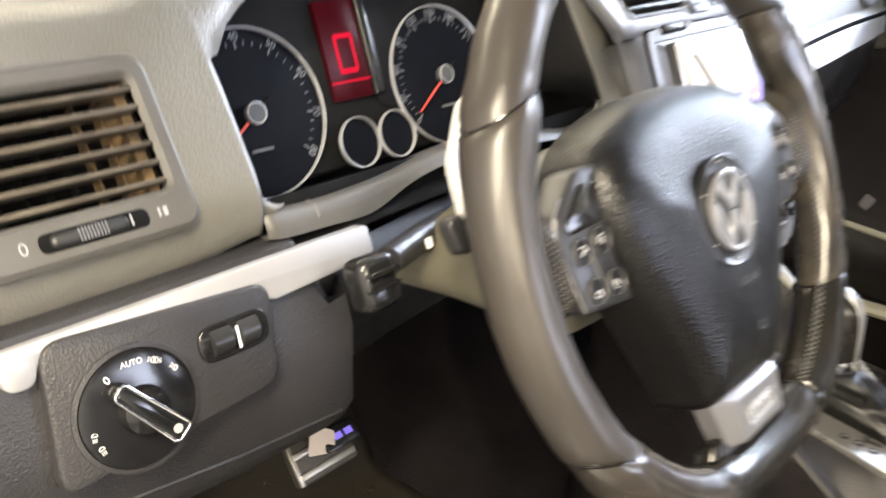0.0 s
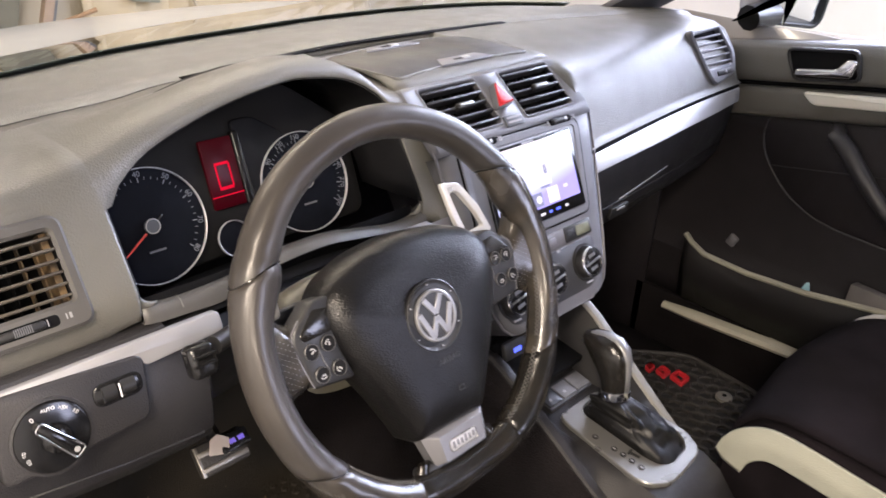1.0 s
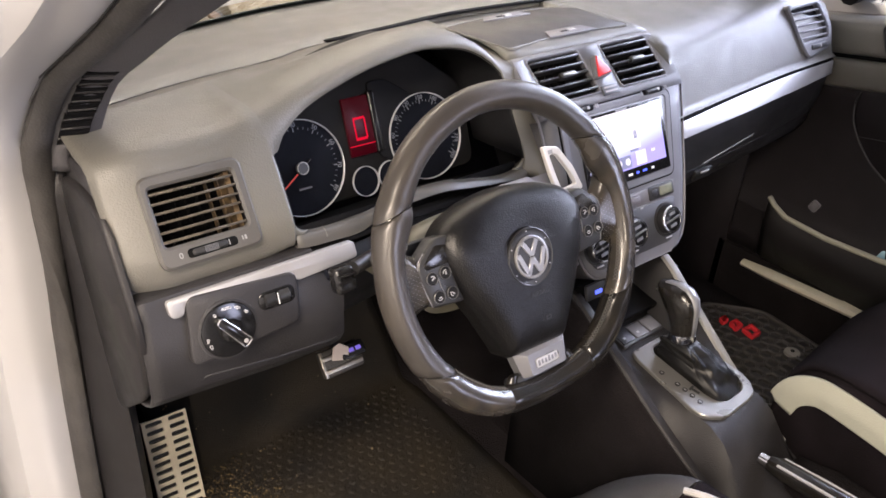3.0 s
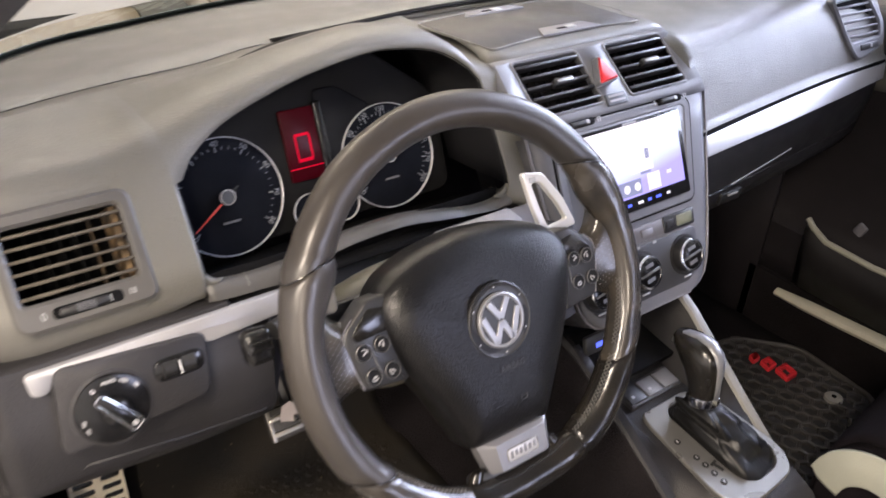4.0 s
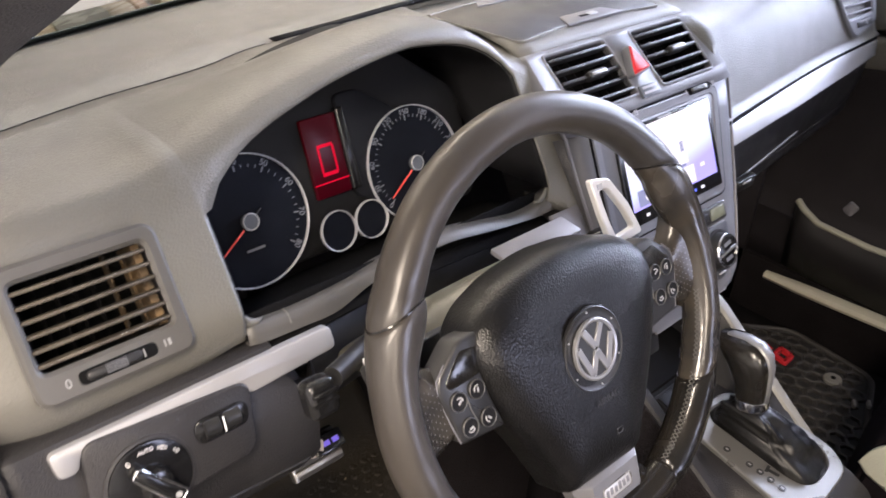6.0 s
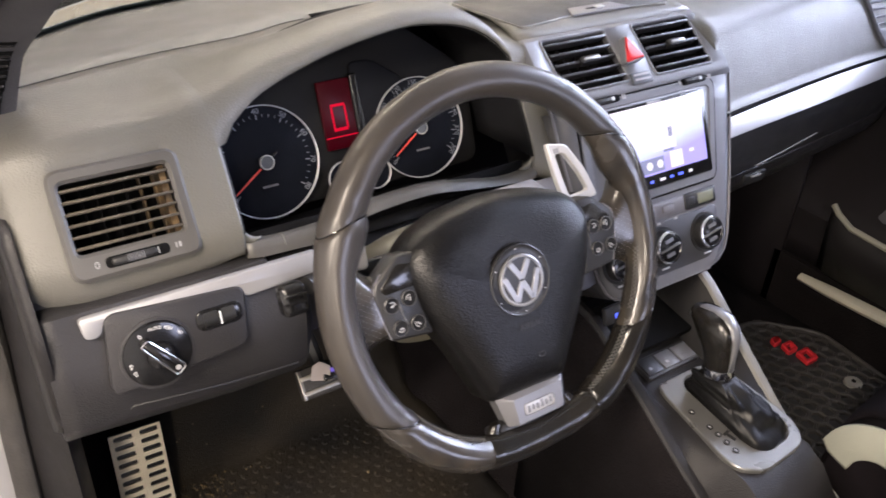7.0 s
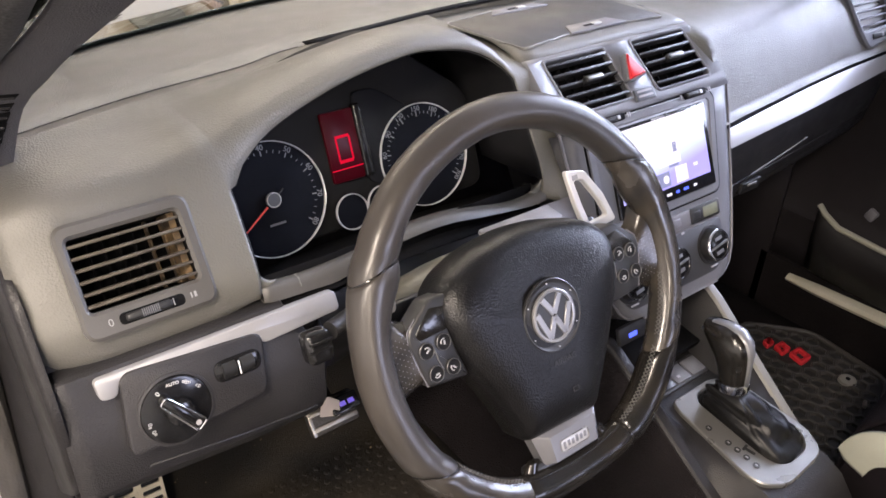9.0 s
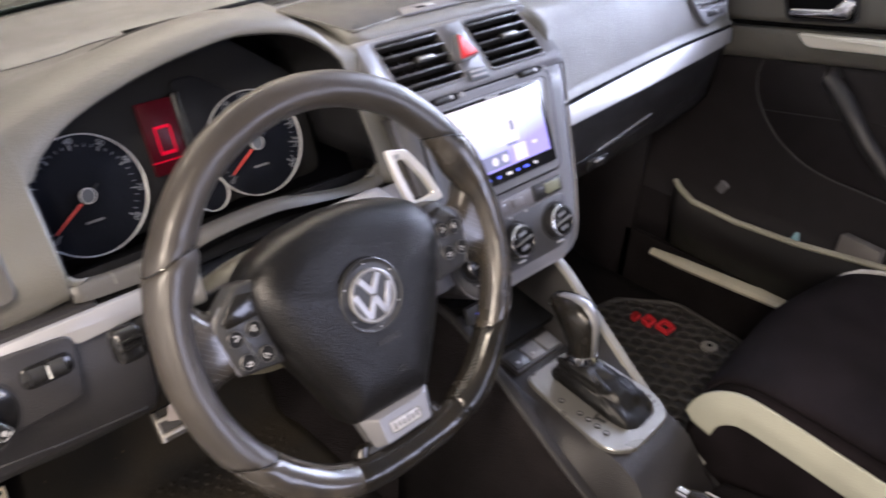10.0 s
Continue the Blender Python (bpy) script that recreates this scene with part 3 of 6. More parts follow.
part("upper_pad", sheet(cols, skip=no_face), SOFT, dash, "soft-grained upper pad with an instrument hood", thick=0.0035, smooth=50)
# near-black sheet in place of the shade under the pad's lower edge
part("shadow_gap", sheet([[(x, 0.207, z) for x in (-0.69, -0.55, -0.45, -0.35, -0.25, -0.16)] for z in (0.895, 0.932)]), VOID, dash, "near-black strip put in as the shade above the trim", thick=0.002)
# pad between the crease and the glass, a hair lower than the crease
cols = []
for x in XS:
    yc, yw = curve_at(CREASE, x) + 0.0015, curve_at(WS, max(-0.66, min(0.66, x))) - 0.012
    cols.append([(x, yc, 1.030), (x, yc, 1.0435), (x, yc + 0.004, 1.0455)] + [(x, lerp(yc, yw, q), lerp(1.0455, 1.014, q**1.4)) for q in (0.2, 0.4, 0.6, 0.8, 1.0)])
part("windscreen_pad", sheet(cols), SOFT, dash, thick=0.003)
part("crease_gap", tube([(x, curve_at(CREASE, x) + 0.0008, 1.0462) for x in XS if x < -0.30], 0.0011, 6), VOID, dash, "thin dark joint along the top")
# long black slot of the windscreen blower
rows = []
for d, h in ((0.0, 0.0008), (0.006, 0.0012), (0.012, 0.0008)):
    rows.append([(x, curve_at(CREASE, x) + d - 0.002, 1.0462 + h) for x in [-0.30 + 0.02 * k for k in range(31)]])
part("blower_slot", sheet(rows), VOID, dash, "black slot along the windscreen", thick=0.002)

# hood tunnel from the lip down to the instruments
lip = [(x, face_y(x, curve_at(ZL, x)), curve_at(ZL, x)) for x in XS if -0.507 < x < -0.151]
left = [(-0.506, face_y(-0.506, z), z) for z in (0.939, 0.955, 0.975, 0.99, 1.003)]
right = [(-0.152, face_y(-0.152, z), z) for z in (1.030, 1.015, 1.0, 0.98, 0.96, 0.939)]
loop = left + lip + right
rows = []
for q, inx, dy in ((0, 0.0, 0.0), (0.06, 0.002, 0.004), (0.25, 0.006, 0.03), (0.6, 0.012, 0.075), (1.0, 0.016, 0.12)):
    rows.append([(lerp(x, -0.332, inx / 0.18), y + dy * (0.75 if z < 1 else 1.0), z - (0.010 * q if z > 1.02 else 0)) for x, y, z in loop])
part("hood_edge", tube([(x, y + 0.0025, z) for x, y, z in loop], [0.0018] * len(left) + [0.0022] * len(lip) + [0.0018] * len(right), 10, up=Vector((0, 1, 0))), SOFT, dash, "rounded edge of the instrument opening", smooth=60)
part("hood_lining", sheet(rows), LINING, dash, "black lining inside the instrument hood", thick=0.002)
# ledge under the instruments: a rolled lip, arched over the column, with a floor that falls back behind it
LZ = [(-0.516, 0.932), (-0.5026, 0.9275), (-0.467, 0.9235), (-0.432, 0.9240), (-0.400, 0.9265), (-0.3646, 0.9325), (-0.33, 0.9350), (-0.2884, 0.9345), (-0.24, 0.9270), (-0.207, 0.9205), (-0.1808, 0.9185), (-0.155, 0.9225), (-0.146, 0.930)]
LB = [(-0.516, 0.9185), (-0.500, 0.9120), (-0.455, 0.9090), (-0.4217, 0.9085), (-0.387, 0.9205), (-0.35, 0.9265), (-0.293, 0.9280), (-0.24, 0.9200), (-0.1745, 0.9120), (-0.146, 0.9120)]
rows = []
for y, up, dz in ((0.206, 0, -0.001), (0.194, 0, 0.0), (0.1915, 0, 0.0012), (0.1935, 0.55, 0.0), (0.1965, 0.9, 0.0), (0.1985, 1, 0.0), (0.204, 1, 0.0002), (0.211, 1, -0.0015), (0.216, 1, -0.008)):
    rows.append([(x, y, lerp(curve_at(LB, x), curve_at(LZ, x), up) + dz) for x in [-0.5050 + 0.00884 * k for k in range(42)]])
ledge = part("ledge", sheet(rows), BEZEL, dash, "thin moulded ledge under the instruments", thick=0.0015, smooth=40)
rows = [[(x, 0.202 + dy, lerp(curve_at(LZ, x), 0.928, q) + dz) for x in [-0.514 + 0.0092 * k for k in range(40)]] for dy, dz, q in ((0.012, -0.010, 0), (0.03, -0.030, 0.3), (0.06, -0.052, 0.8), (0.10, -0.070, 1.0))]
part("ledge_floor", sheet(rows), LINING, dash, "matt black floor behind the ledge", thick=0.002, smooth=70)
for x in (-0.466, -0.214):
    part("joint", tube([(x, 0.1925, curve_at(LZ, x) - 0.006), (x, 0.1978, curve_at(LZ, x) + 0.0004), (x, 0.205, curve_at(LZ, x) + 0.0012)], 0.0008, 6), LIDEDGE, ledge)

for s, x0, z0, r in ((1, -0.5065, 0.9480, 0.019), (-1, -0.1505, 0.9430, 0.018)):
    rows = []
    for k in range(9):
        a = math.pi / 2 * k / 8
        x, z = x0 + s * r * (1 - math.cos(a)), z0 - r * math.sin(a)
        c = Vector((x0 - s * 0.002, 0, z0 - r - 0.006))
        rows.append([(lerp(c.x, x, q), lerp(0.2015, face_y(x0 - s * 0.004, z) + 0.0015, q) + 0.003 * max(0, q - 0.9) * 10, lerp(c.z, z, q)) for q in (0, 0.4, 0.8, 0.95, 1.0)])
    part("corner_fillet", sheet(rows), SOFT, dash, thick=0.003, smooth=60)

# passenger side: trim strip, glovebox
STRIP_T = [(0.15, 0.1735), (0.18, 0.1764), (0.287, 0.1900), (0.40, 0.2030), (0.51, 0.2125), (0.58, 0.2165), (0.66, 0.2195), (0.70, 0.221)]
STRIP_B = [(0.15, 0.1660), (0.18, 0.1683), (0.275, 0.1765), (0.38, 0.1850), (0.49, 0.1960), (0.56, 0.2025), (0.67, 0.2150), (0.70, 0.218)]
rows, lower = [], []
for k in range(25):
    x = 0.155 + k * 0.0226
    yt, yb = curve_at(STRIP_T, x), curve_at(STRIP_B, x)
    rows.append([(x, yt + 0.022, 0.931), (x, yt + 0.003, 0.930), (x, yt, 0.928), (x, yb, 0.905), (x, yb + 0.002, 0.903), (x, yb + 0.022, 0.902)])
    ed = [(0.025, 0.9005), (0.011, 0.8995), (0.009, 0.892), (0.012, 0.86), (0.017, 0.835), (0.020, 0.822), (0.022, 0.8165), (0.021, 0.8155), (0.023, 0.80), (0.041, 0.77), (0.079, 0.74), (0.149, 0.715), (0.33, 0.70)]
    lower.append([(x, yb + y, z) for y, z in ed])
part("passenger_trim", sheet(rows), SATIN, dash, "satin silver trim strip", thick=0.002)
# black tube drawn along the pad's lower edge as its shade
part("trim_gap_shade", tube([(0.16 + 0.0222 * k, curve_at(STRIP_T, 0.16 + 0.0222 * k) + 0.0045, 0.9340) for k in range(25)], 0.0050, 8), VOID, dash, "near-black strip put in as the shade above the trim")
glove = part("glovebox", sheet(lower), CONSOLE, dash, "hard plastic glovebox lid", thick=0.003)
latch = part("latch", block(slope(0.291, 0.196, 0.8015, -0.1), (0.05, 0.02, 0.008), 0.003), BLACKP, dash, "small black latch with a silver edge")
part("latch_edge", block(slope(0.291, 0.191, 0.8065, -0.1), (0.022, 0.004, 0.003), 0.001), SATIN, latch)
# grey line drawn for the thin highlight on the lid's edge
part("lid_edge_highlight", tube([(0.283 + 0.0165 * k, curve_at(STRIP_B, 0.283 + 0.0165 * k) + 0.0150, 0.8235 + 0.0013 * k) for k in range(11)], 0.0011, 6), GREYP, glove)

# driver side: knee panel, trim, end panel
rows = []
for k in range(36):
    x = -0.70 + k * 0.0161
    q = min(1.0, max(0.0, (x + 0.46) / 0.05))
    bot = lerp(0.772, 0.759, min(1, (x + 0.70) / 0.16))
    dark, low = 0.09 * q, 0.06 * min(1.0, max(0.0, (x + 0.49) / 0.03))
    rows.append([(x, 0.205 + dark, 0.9115 - low), (x, 0.189 + dark, 0.9085 - low), (x, 0.184 + dark, 0.89 - low * 0.8), (x, 0.176 + dark, 0.865), (x, 0.170 + dark, 0.845), (x, 0.170 + dark, bot + 0.028), (x, 0.180 + dark, bot + 0.010), (x, 0.198 + dark, bot - 0.002), (x, 0.26 + dark, bot - 0.03), (x, 0.42, bot - 0.08)])
knee = part("knee_panel", sheet(rows), HARD, dash, "hard plastic knee panel", thick=0.003)
part("panel_joint", tube([(-0.648, 0.1712, 0.797), (-0.638, 0.1690, 0.804), (-0.55, 0.1690, 0.7915), (-0.47, 0.1690, 0.785)], 0.0014, 6), BLACKP, knee)
rows = [[(x, face_y(-0.14, z) + 0.25 * max(0, x + 0.125), z) for x in (-0.166, -0.160, -0.15, -0.14, -0.128, -0.112)] for z in (0.80, 0.84, 0.88, 0.9, 0.917)]
part("column_side_panel", sheet(rows), FLAP, dash, "smooth grey side panel", thick=0.004)
strip = rounded([(-0.082, 0.037), (-0.080, 0.0165), (-0.066, 0.0155), (-0.062, 0.0285), (0.058, 0.0250), (0.068, 0.012), (0.150, 0.0165), (0.148, 0.0375), (0.06, 0.0375)], 0.006)
part("driver_trim", plate(strip, 0.0, 0.0085, LOW, 0.0015), SATIN, dash, "satin silver trim strip")
END = [(0.37, 0.984), (0.297, 1.0), (0.227, 0.992), (0.190, 0.925), (0.173, 0.89), (0.172, 0.815), (0.20, 0.775), (0.301, 0.686), (0.342, 0.837), (0.37, 0.948)]
endm = Matrix(((0, 0, -1, -0.692), (1, 0, 0, 0), (0, 1, 0, 0), (0, 0, 0, 1)))
part("end_wall", plate(rounded([(0.37, 1.01), (0.285, 1.024), (0.232, 0.985), (0.206, 0.925), (0.202, 0.88), (0.196, 0.80), (0.30, 0.69), (0.40, 0.68), (0.40, 1.0)], 0.02), -0.01, 0.004, endm, 0.003), HARD, dash)
part("end_cover", plate(rounded(END, 0.03), 0.004, 0.0125, endm, 0.004), CONSOLE, dash, "rounded end cover facing the door")


# ---- air vents ----
def outer_vent():
    v = thing("side_air_vent", "square dusty air vent with brown-stained slats", "air vent", tuple(LFT.translation), "side air vents")
    out, inn = rect(-0.056, 0.0585, -0.0115, 0.0885, 0.013), rect(-0.0465, 0.0465, 0.0125, 0.0755, 0.005)
    part("bezel", ringplate(out, inn, -0.004, 0.0052, LFT, 0.003), BEZEL, v, "grey frame with a slider")
    # near-black back and inner vanes carry the duct's shade in their colour
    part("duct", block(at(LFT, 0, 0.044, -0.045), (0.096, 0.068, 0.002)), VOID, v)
    bm = bmesh.new()
    for x in (-0.0475, 0.0475):
        blk(bm, at(LFT, x, 0.044, -0.022), (0.002, 0.066, 0.046))
    for y in (0.0115, 0.0765):
        blk(bm, at(LFT, 0, y, -0.022), (0.096, 0.002, 0.046))
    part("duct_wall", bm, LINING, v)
    part("dust_film", block(at(LFT, 0.043, 0.044, -0.022), (0.006, 0.062, 0.03)), RUSTY, v, "brown dust in the duct")
    for k in range(6):
        y = 0.0180 + k * 0.0103
        part("slat", block(at(LFT, 0, y, -0.003) @ pose(0, 0, 0, 3, 0, 0), (0.093, 0.0028, 0.014), 0.0009, 1), DUSTY, v, "dusty slat")
    for k in range(7):
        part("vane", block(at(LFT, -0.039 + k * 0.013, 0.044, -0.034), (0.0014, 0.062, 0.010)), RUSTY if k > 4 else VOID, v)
    w = part("slider_slot", plate(rect(-0.027, 0.029, -0.0045, 0.0055, 0.005), 0.0045, 0.0056, LFT, 0.0004), VOID, v)
    part("thumbwheel", block(at(LFT, -0.002, 0.0005, 0.004), (0.040, 0.0072, 0.008), 0.003, 3), BLACKP, v, "ribbed black thumbwheel")
    for k in range(9):
        part("rib", block(at(LFT, -0.008 + k * 0.0017, 0.0005, 0.0079), (0.0007, 0.007, 0.0008)), STACKM, w)
    part("slider_mark", block(at(LFT, 0.0185, 0.0005, 0.0082), (0.0008, 0.006, 0.0006)), GREYP, v)
    text("numeral", "0", 0.009, at(LFT, -0.034, 0.0005, 0.0052), GREYP, v)
    for dx, w2 in ((0.0350, 0.0012), (0.0385, 0.0022)):
        part("mark", block(at(LFT, dx, 0.001, 0.0052), (w2, 0.005, 0.0006)), GREYP, v)
    return v


outer_vent()


def passenger_vent():
    m = slope(0.620, 0.2425, 0.985, 0.45)
    v = thing("side_air_vent", "upright curved air vent with dark slats at the passenger end", "air vent", tuple(m.translation), "side air vents")
    out = rounded([(-0.074, 0.063), (0.036, 0.063), (0.070, 0.014), (0.062, -0.028), (-0.020, -0.043), (-0.042, -0.010)], 0.014)
    inn = rounded([(-0.064, 0.053), (0.026, 0.055), (0.053, 0.010), (0.050, -0.010), (-0.030, -0.011), (-0.046, 0.020)], 0.004)
    part("bezel", ringplate(out, inn, -0.012, 0.0065, m, 0.003), STACKM, v, "grey moulded frame")
    part("duct", plate(inn, -0.008, -0.004, m, 0.0005), VOID, v)
    for k in range(5):
        y = -0.0035 + k * 0.0122
        xl = -0.030 - 0.034 * (y + 0.010) / 0.063
        xr = 0.052 - 0.026 * max(0.0, (y - 0.010) / 0.045)
        part("slat", block(at(m, (xl + xr) / 2, y, 0.0015) @ pose(0, 0, 0, 14, 0, 0), (xr - xl + 0.002, 0.0032, 0.0055), 0.0010, 1), FLAP, v)
    part("slider", block(at(m, 0.016, -0.0225, 0.0065), (0.052, 0.010, 0.004), 0.002), BLACKP, v)
    part("slider_mark", block(at(m, 0.018, -0.0225, 0.0085), (0.006, 0.006, 0.002), 0.0006), GREYP, v)


passenger_vent()

# ---- centre stack ----
stack = thing("centre_stack", "satin dark grey centre stack panel with a pale edge", "dashboard panel", (CX, 0.15, 0.9))
PROF = [(0.112 + 0.46 * (z - 0.811), z, w) for z, w in ((0.766, 0.070), (0.770, 0.092), (0.780, 0.104), (0.797, 0.1125), (0.834, 0.121), (0.876, 0.129), (0.917, 0.135), (0.960, 0.141), (0.988, 0.143))]
xs = [-1 + k / 8 for k in range(17)]


WIDER = [(0.766, 0.004), (0.797, 0.007), (0.834, 0.009), (0.876, 0.011), (0.917, 0.013), (0.960, 0.016), (0.988, 0.018)]


def edge_drop(q):
    return 0.010 * max(0, abs(q) - 0.93) / 0.07


rows = [[(CX + 0.06 * q, 0.118, 0.768) for q in xs]]
for y, z, w in PROF:
    rows.append([(CX + (w + (curve_at(WIDER, z) if q > 0 else 0)) * q, y + edge_drop(q) * 0.88, z - edge_drop(q) * 0.47) for q in xs])
part("lower_panel", sheet(rows), STACKM, stack, thick=0.003, smooth=60)
# vent band with two openings
HX = [-0.128, -0.122, -0.104, -0.092, -0.05, -0.010, -0.004, 0.043, 0.049, 0.09, 0.131, 0.143, 0.152, 0.158]
EDGE = [(0.194, 0.160), (0.2065, 0.1630), (0.235, 0.1645), (0.263, 0.162), (0.29, 0.156), (0.36, 0.146), (0.436, 0.135)]
EDGE_R = [(0.194, 0.1765), (0.2065, 0.1775), (0.235, 0.1755), (0.263, 0.1675), (0.29, 0.159), (0.36, 0.146), (0.436, 0.135)]


def band_row(y, z):
    w = curve_at(EDGE, y)
    row = []
    for k, x in enumerate(HX):
        if k in (0, 1):
            x = -(w - 0.030) + (0.006 if k else 0)
        if k in (12, 13):
            x = curve_at(EDGE_R, y) - (0.006 if k == 12 else 0)
        row.append((x, y + (0.008 if k in (0, 13) else 0), z - (0.004 if k in (0, 13) else 0)))
    return row


rows = [band_row(y, z) for y, z in ((0.194, 0.988), (0.204, 1.0), (0.2065, 1.0025), (0.235, 1.0255), (0.263, 1.0465), (0.270, 1.0505))]
part("vent_band", sheet(rows, skip=lambda i, j: i in (2, 3) and (2 <= j <= 5 or 7 <= j <= 10)), STACKM, stack, thick=0.003)
rows = [band_row(y, z) for y, z in ((0.270, 1.0505), (0.28, 1.0545), (0.295, 1.0575), (0.33, 1.0590), (0.38, 1.0585), (0.42, 1.056), (0.436, 1.050))]
part("top_panel", sheet(rows), SOFT, stack, "soft-grained top with a lid", thick=0.003)
bm = tube([(CX + w + curve_at(WIDER, z) + 0.001, y + 0.006, z - 0.003) for y, z, w in PROF] + [(curve_at(EDGE_R, y) + 0.001, y + 0.007, z - 0.004) for y, z in ((0.2065, 1.0025), (0.22, 1.0135), (0.235, 1.0255), (0.25, 1.037), (0.263, 1.0465), (0.28, 1.0545), (0.30, 1.0575))], 0.0018, 8)
part("edge_trim", bm, FLAP, stack, "pale satin edge")
bm = tube([(CX - w - 0.001, y + 0.006, z - 0.003) for y, z, w in PROF] + [(-0.129, 0.212, 1.002), (-0.128, 0.24, 1.022), (-0.123, 0.27, 1.043)], 0.0018, 8)
part("edge_trim", bm, FLAP, stack)
bm = tube([(CX - 0.072 + 0.009 * k, 0.0915, 0.7655) for k in range(17)], 0.0018, 8)
part("edge_trim", bm, FLAP, stack)
for s in (-1, 1):
    rows = [[(CX + s * (w + 0.001 + (curve_at(WIDER, z) if s > 0 else 0)), y + d, z - d * 0.5) for d in (0.008, 0.03, 0.10)] for y, z, w in PROF]
    part("side_wall", sheet(rows), HARD, stack, thick=0.002)
# lid on top of the dashboard
topm = Matrix.Translation((CX, 0.30, 1.0597))
lid = rounded([(-0.130, -0.016), (-0.05, -0.004), (0.04, -0.004), (0.122, -0.014), (0.112, 0.100), (0.06, 0.122), (-0.04, 0.124), (-0.15, 0.112)], 0.012)
part("top_lid", ringplate(lid, shrink(lid, 0.0018), -0.002, 0.0010, topm, 0.0005), LIDEDGE, stack, "worn pale outline of the lid")
part("lid_plate", plate(shrink(lid, 0.0026), -0.002, 0.0008, topm, 0.0006), HARD, stack)
for x, y, w, d in ((0.006, 0.006, 0.10, 0.026), (-0.03, 0.110, 0.10, 0.016)):
    t = part("catch", plate(rounded([(x - w / 2, y - d / 2), (x + w / 2, y - d / 2), (x + w / 2 - 0.014, y + d / 2), (x - w / 2 + 0.014, y + d / 2)], 0.003), 0, 0.0024, topm, 0.0008), FLAP, stack, "raised grey catch plate")
    part("catch_slot", block(at(topm, x - 0.006, y, 0.0022), (0.020, 0.005, 0.001)), VOID, t)
    part("catch_knob", block(at(topm, x + 0.006, y, 0.0026), (0.014, 0.008, 0.003), 0.001), SILVERP, t)


def centre_vent(x0, x1, label):
    m = slope((x0 + x1) / 2, 0.2348, 1.0246, 1.30)
    w, h = x1 - x0, 0.0745
    v = thing("centre_air_vent", label, "air vent", tuple(m.translation), "centre air vents")
    out, inn = rect(-w / 2 - 0.003, w / 2 + 0.003, -h / 2 - 0.002, h / 2 + 0.002, 0.007), rect(-w / 2 + 0.001, w / 2 - 0.001, -h / 2 + 0.002, h / 2 - 0.002, 0.005)
    part("bezel", ringplate(out, inn, -0.006, 0.003, m, 0.0015), STACKM, v)
    bm = block(at(m, 0, 0, -0.040), (w, h, 0.002))
    for s in (-1, 1):
        blk(bm, at(m, s * w / 2, 0, -0.02), (0.002, h, 0.04))
        blk(bm, at(m, 0, s * h / 2, -0.02), (w, 0.002, 0.04))
    part("duct", bm, VOID, v)
    for k in range(5):
        y = -h / 2 + 0.010 + k * 0.0142
        part("slat", block(at(m, 0, y, -0.004) @ pose(0, 0, 0, 8, 0, 0), (w - 0.004, 0.0036, 0.016), 0.0012, 2), HARD, v)
    for k in range(6):
        part("vane", block(at(m, -w / 2 + 0.012 + k * 0.0155, 0, -0.030), (0.0016, h - 0.004, 0.012)), LINING, v)
    t = part("tab", block(at(m, 0.004, -0.001, 0.004), (0.030, 0.009, 0.012), 0.003, 3), BLACKP, v, "sliding tab with a silver edge")
    part("tab_edge", block(at(m, 0.004, -0.0015, 0.0102), (0.024, 0.0035, 0.0025), 0.001), SILVERP, t)


centre_vent(-0.104, -0.004, "wide dark slatted air vent beside the hazard switch")
centre_vent(0.043, 0.143, "wide dark slatted air vent on the passenger side")
for x, side in ((-0.055, 1), (0.096, 1)):
    m = slope(x, 0.1915, 0.9905, 0.75)
    w = thing("vent_wheel", "small black ribbed vent thumbwheel in a slot", "thumbwheel", tuple(m.translation), "vent thumbwheels")
    part("slot", plate(rect(-0.021, 0.021, -0.0042, 0.0042, 0.004), 0.0, 0.0036, m, 0.0004), VOID, w)
    part("wheel", block(at(m, -0.002, 0, 0.003), (0.030, 0.0062, 0.006), 0.0025, 3), BLACKP, w)
    part("wheel_mark", block(at(m, 0.008, 0, 0.0064), (0.0045, 0.0045, 0.001), 0.0004, 1), SILVERP, w)
    for dx in (-0.0265, 0.0265, 0.030):
        part("mark", block(at(m, dx, 0, 0.003), (0.002, 0.006, 0.0006)), GREYP, w)

haz = thing("hazard_switch", "red triangular hazard warning switch", "switch", (0.016, 0.22, 1.02))
HZ = slope(0.0095, 0.226, 1.030, 0.95)
tri = rounded([(-0.014, -0.014), (0.0175, -0.0105), (-0.001, 0.0195)], 0.003)
part("surround", plate(shrink(tri, -0.0016), -0.006, 0.004, HZ, 0.001), STACKM, haz)
part("button", plate(tri, -0.004, 0.0058, HZ, 0.002), REDM, haz)
ind = thing("airbag_indicator", "small grey indicator with two rows of tiny print", "indicator", (0.02, 0.2, 1.0))
IN = slope(0.0145, 0.2045, 1.0035, 0.95)
part("window", plate(rect(-0.0165, 0.0165, -0.0075, 0.0075, 0.002), -0.004, 0.0032, IN, 0.0006), material("slate_window", (0.10, 0.11, 0.13), 0.3, vary=0.1, vscale=50), ind)
for y in (0.0035, -0.0025):
    part("print_bar", block(at(IN, 0, y, 0.0033), (0.026, 0.0028, 0.0004)), GREYP, ind)

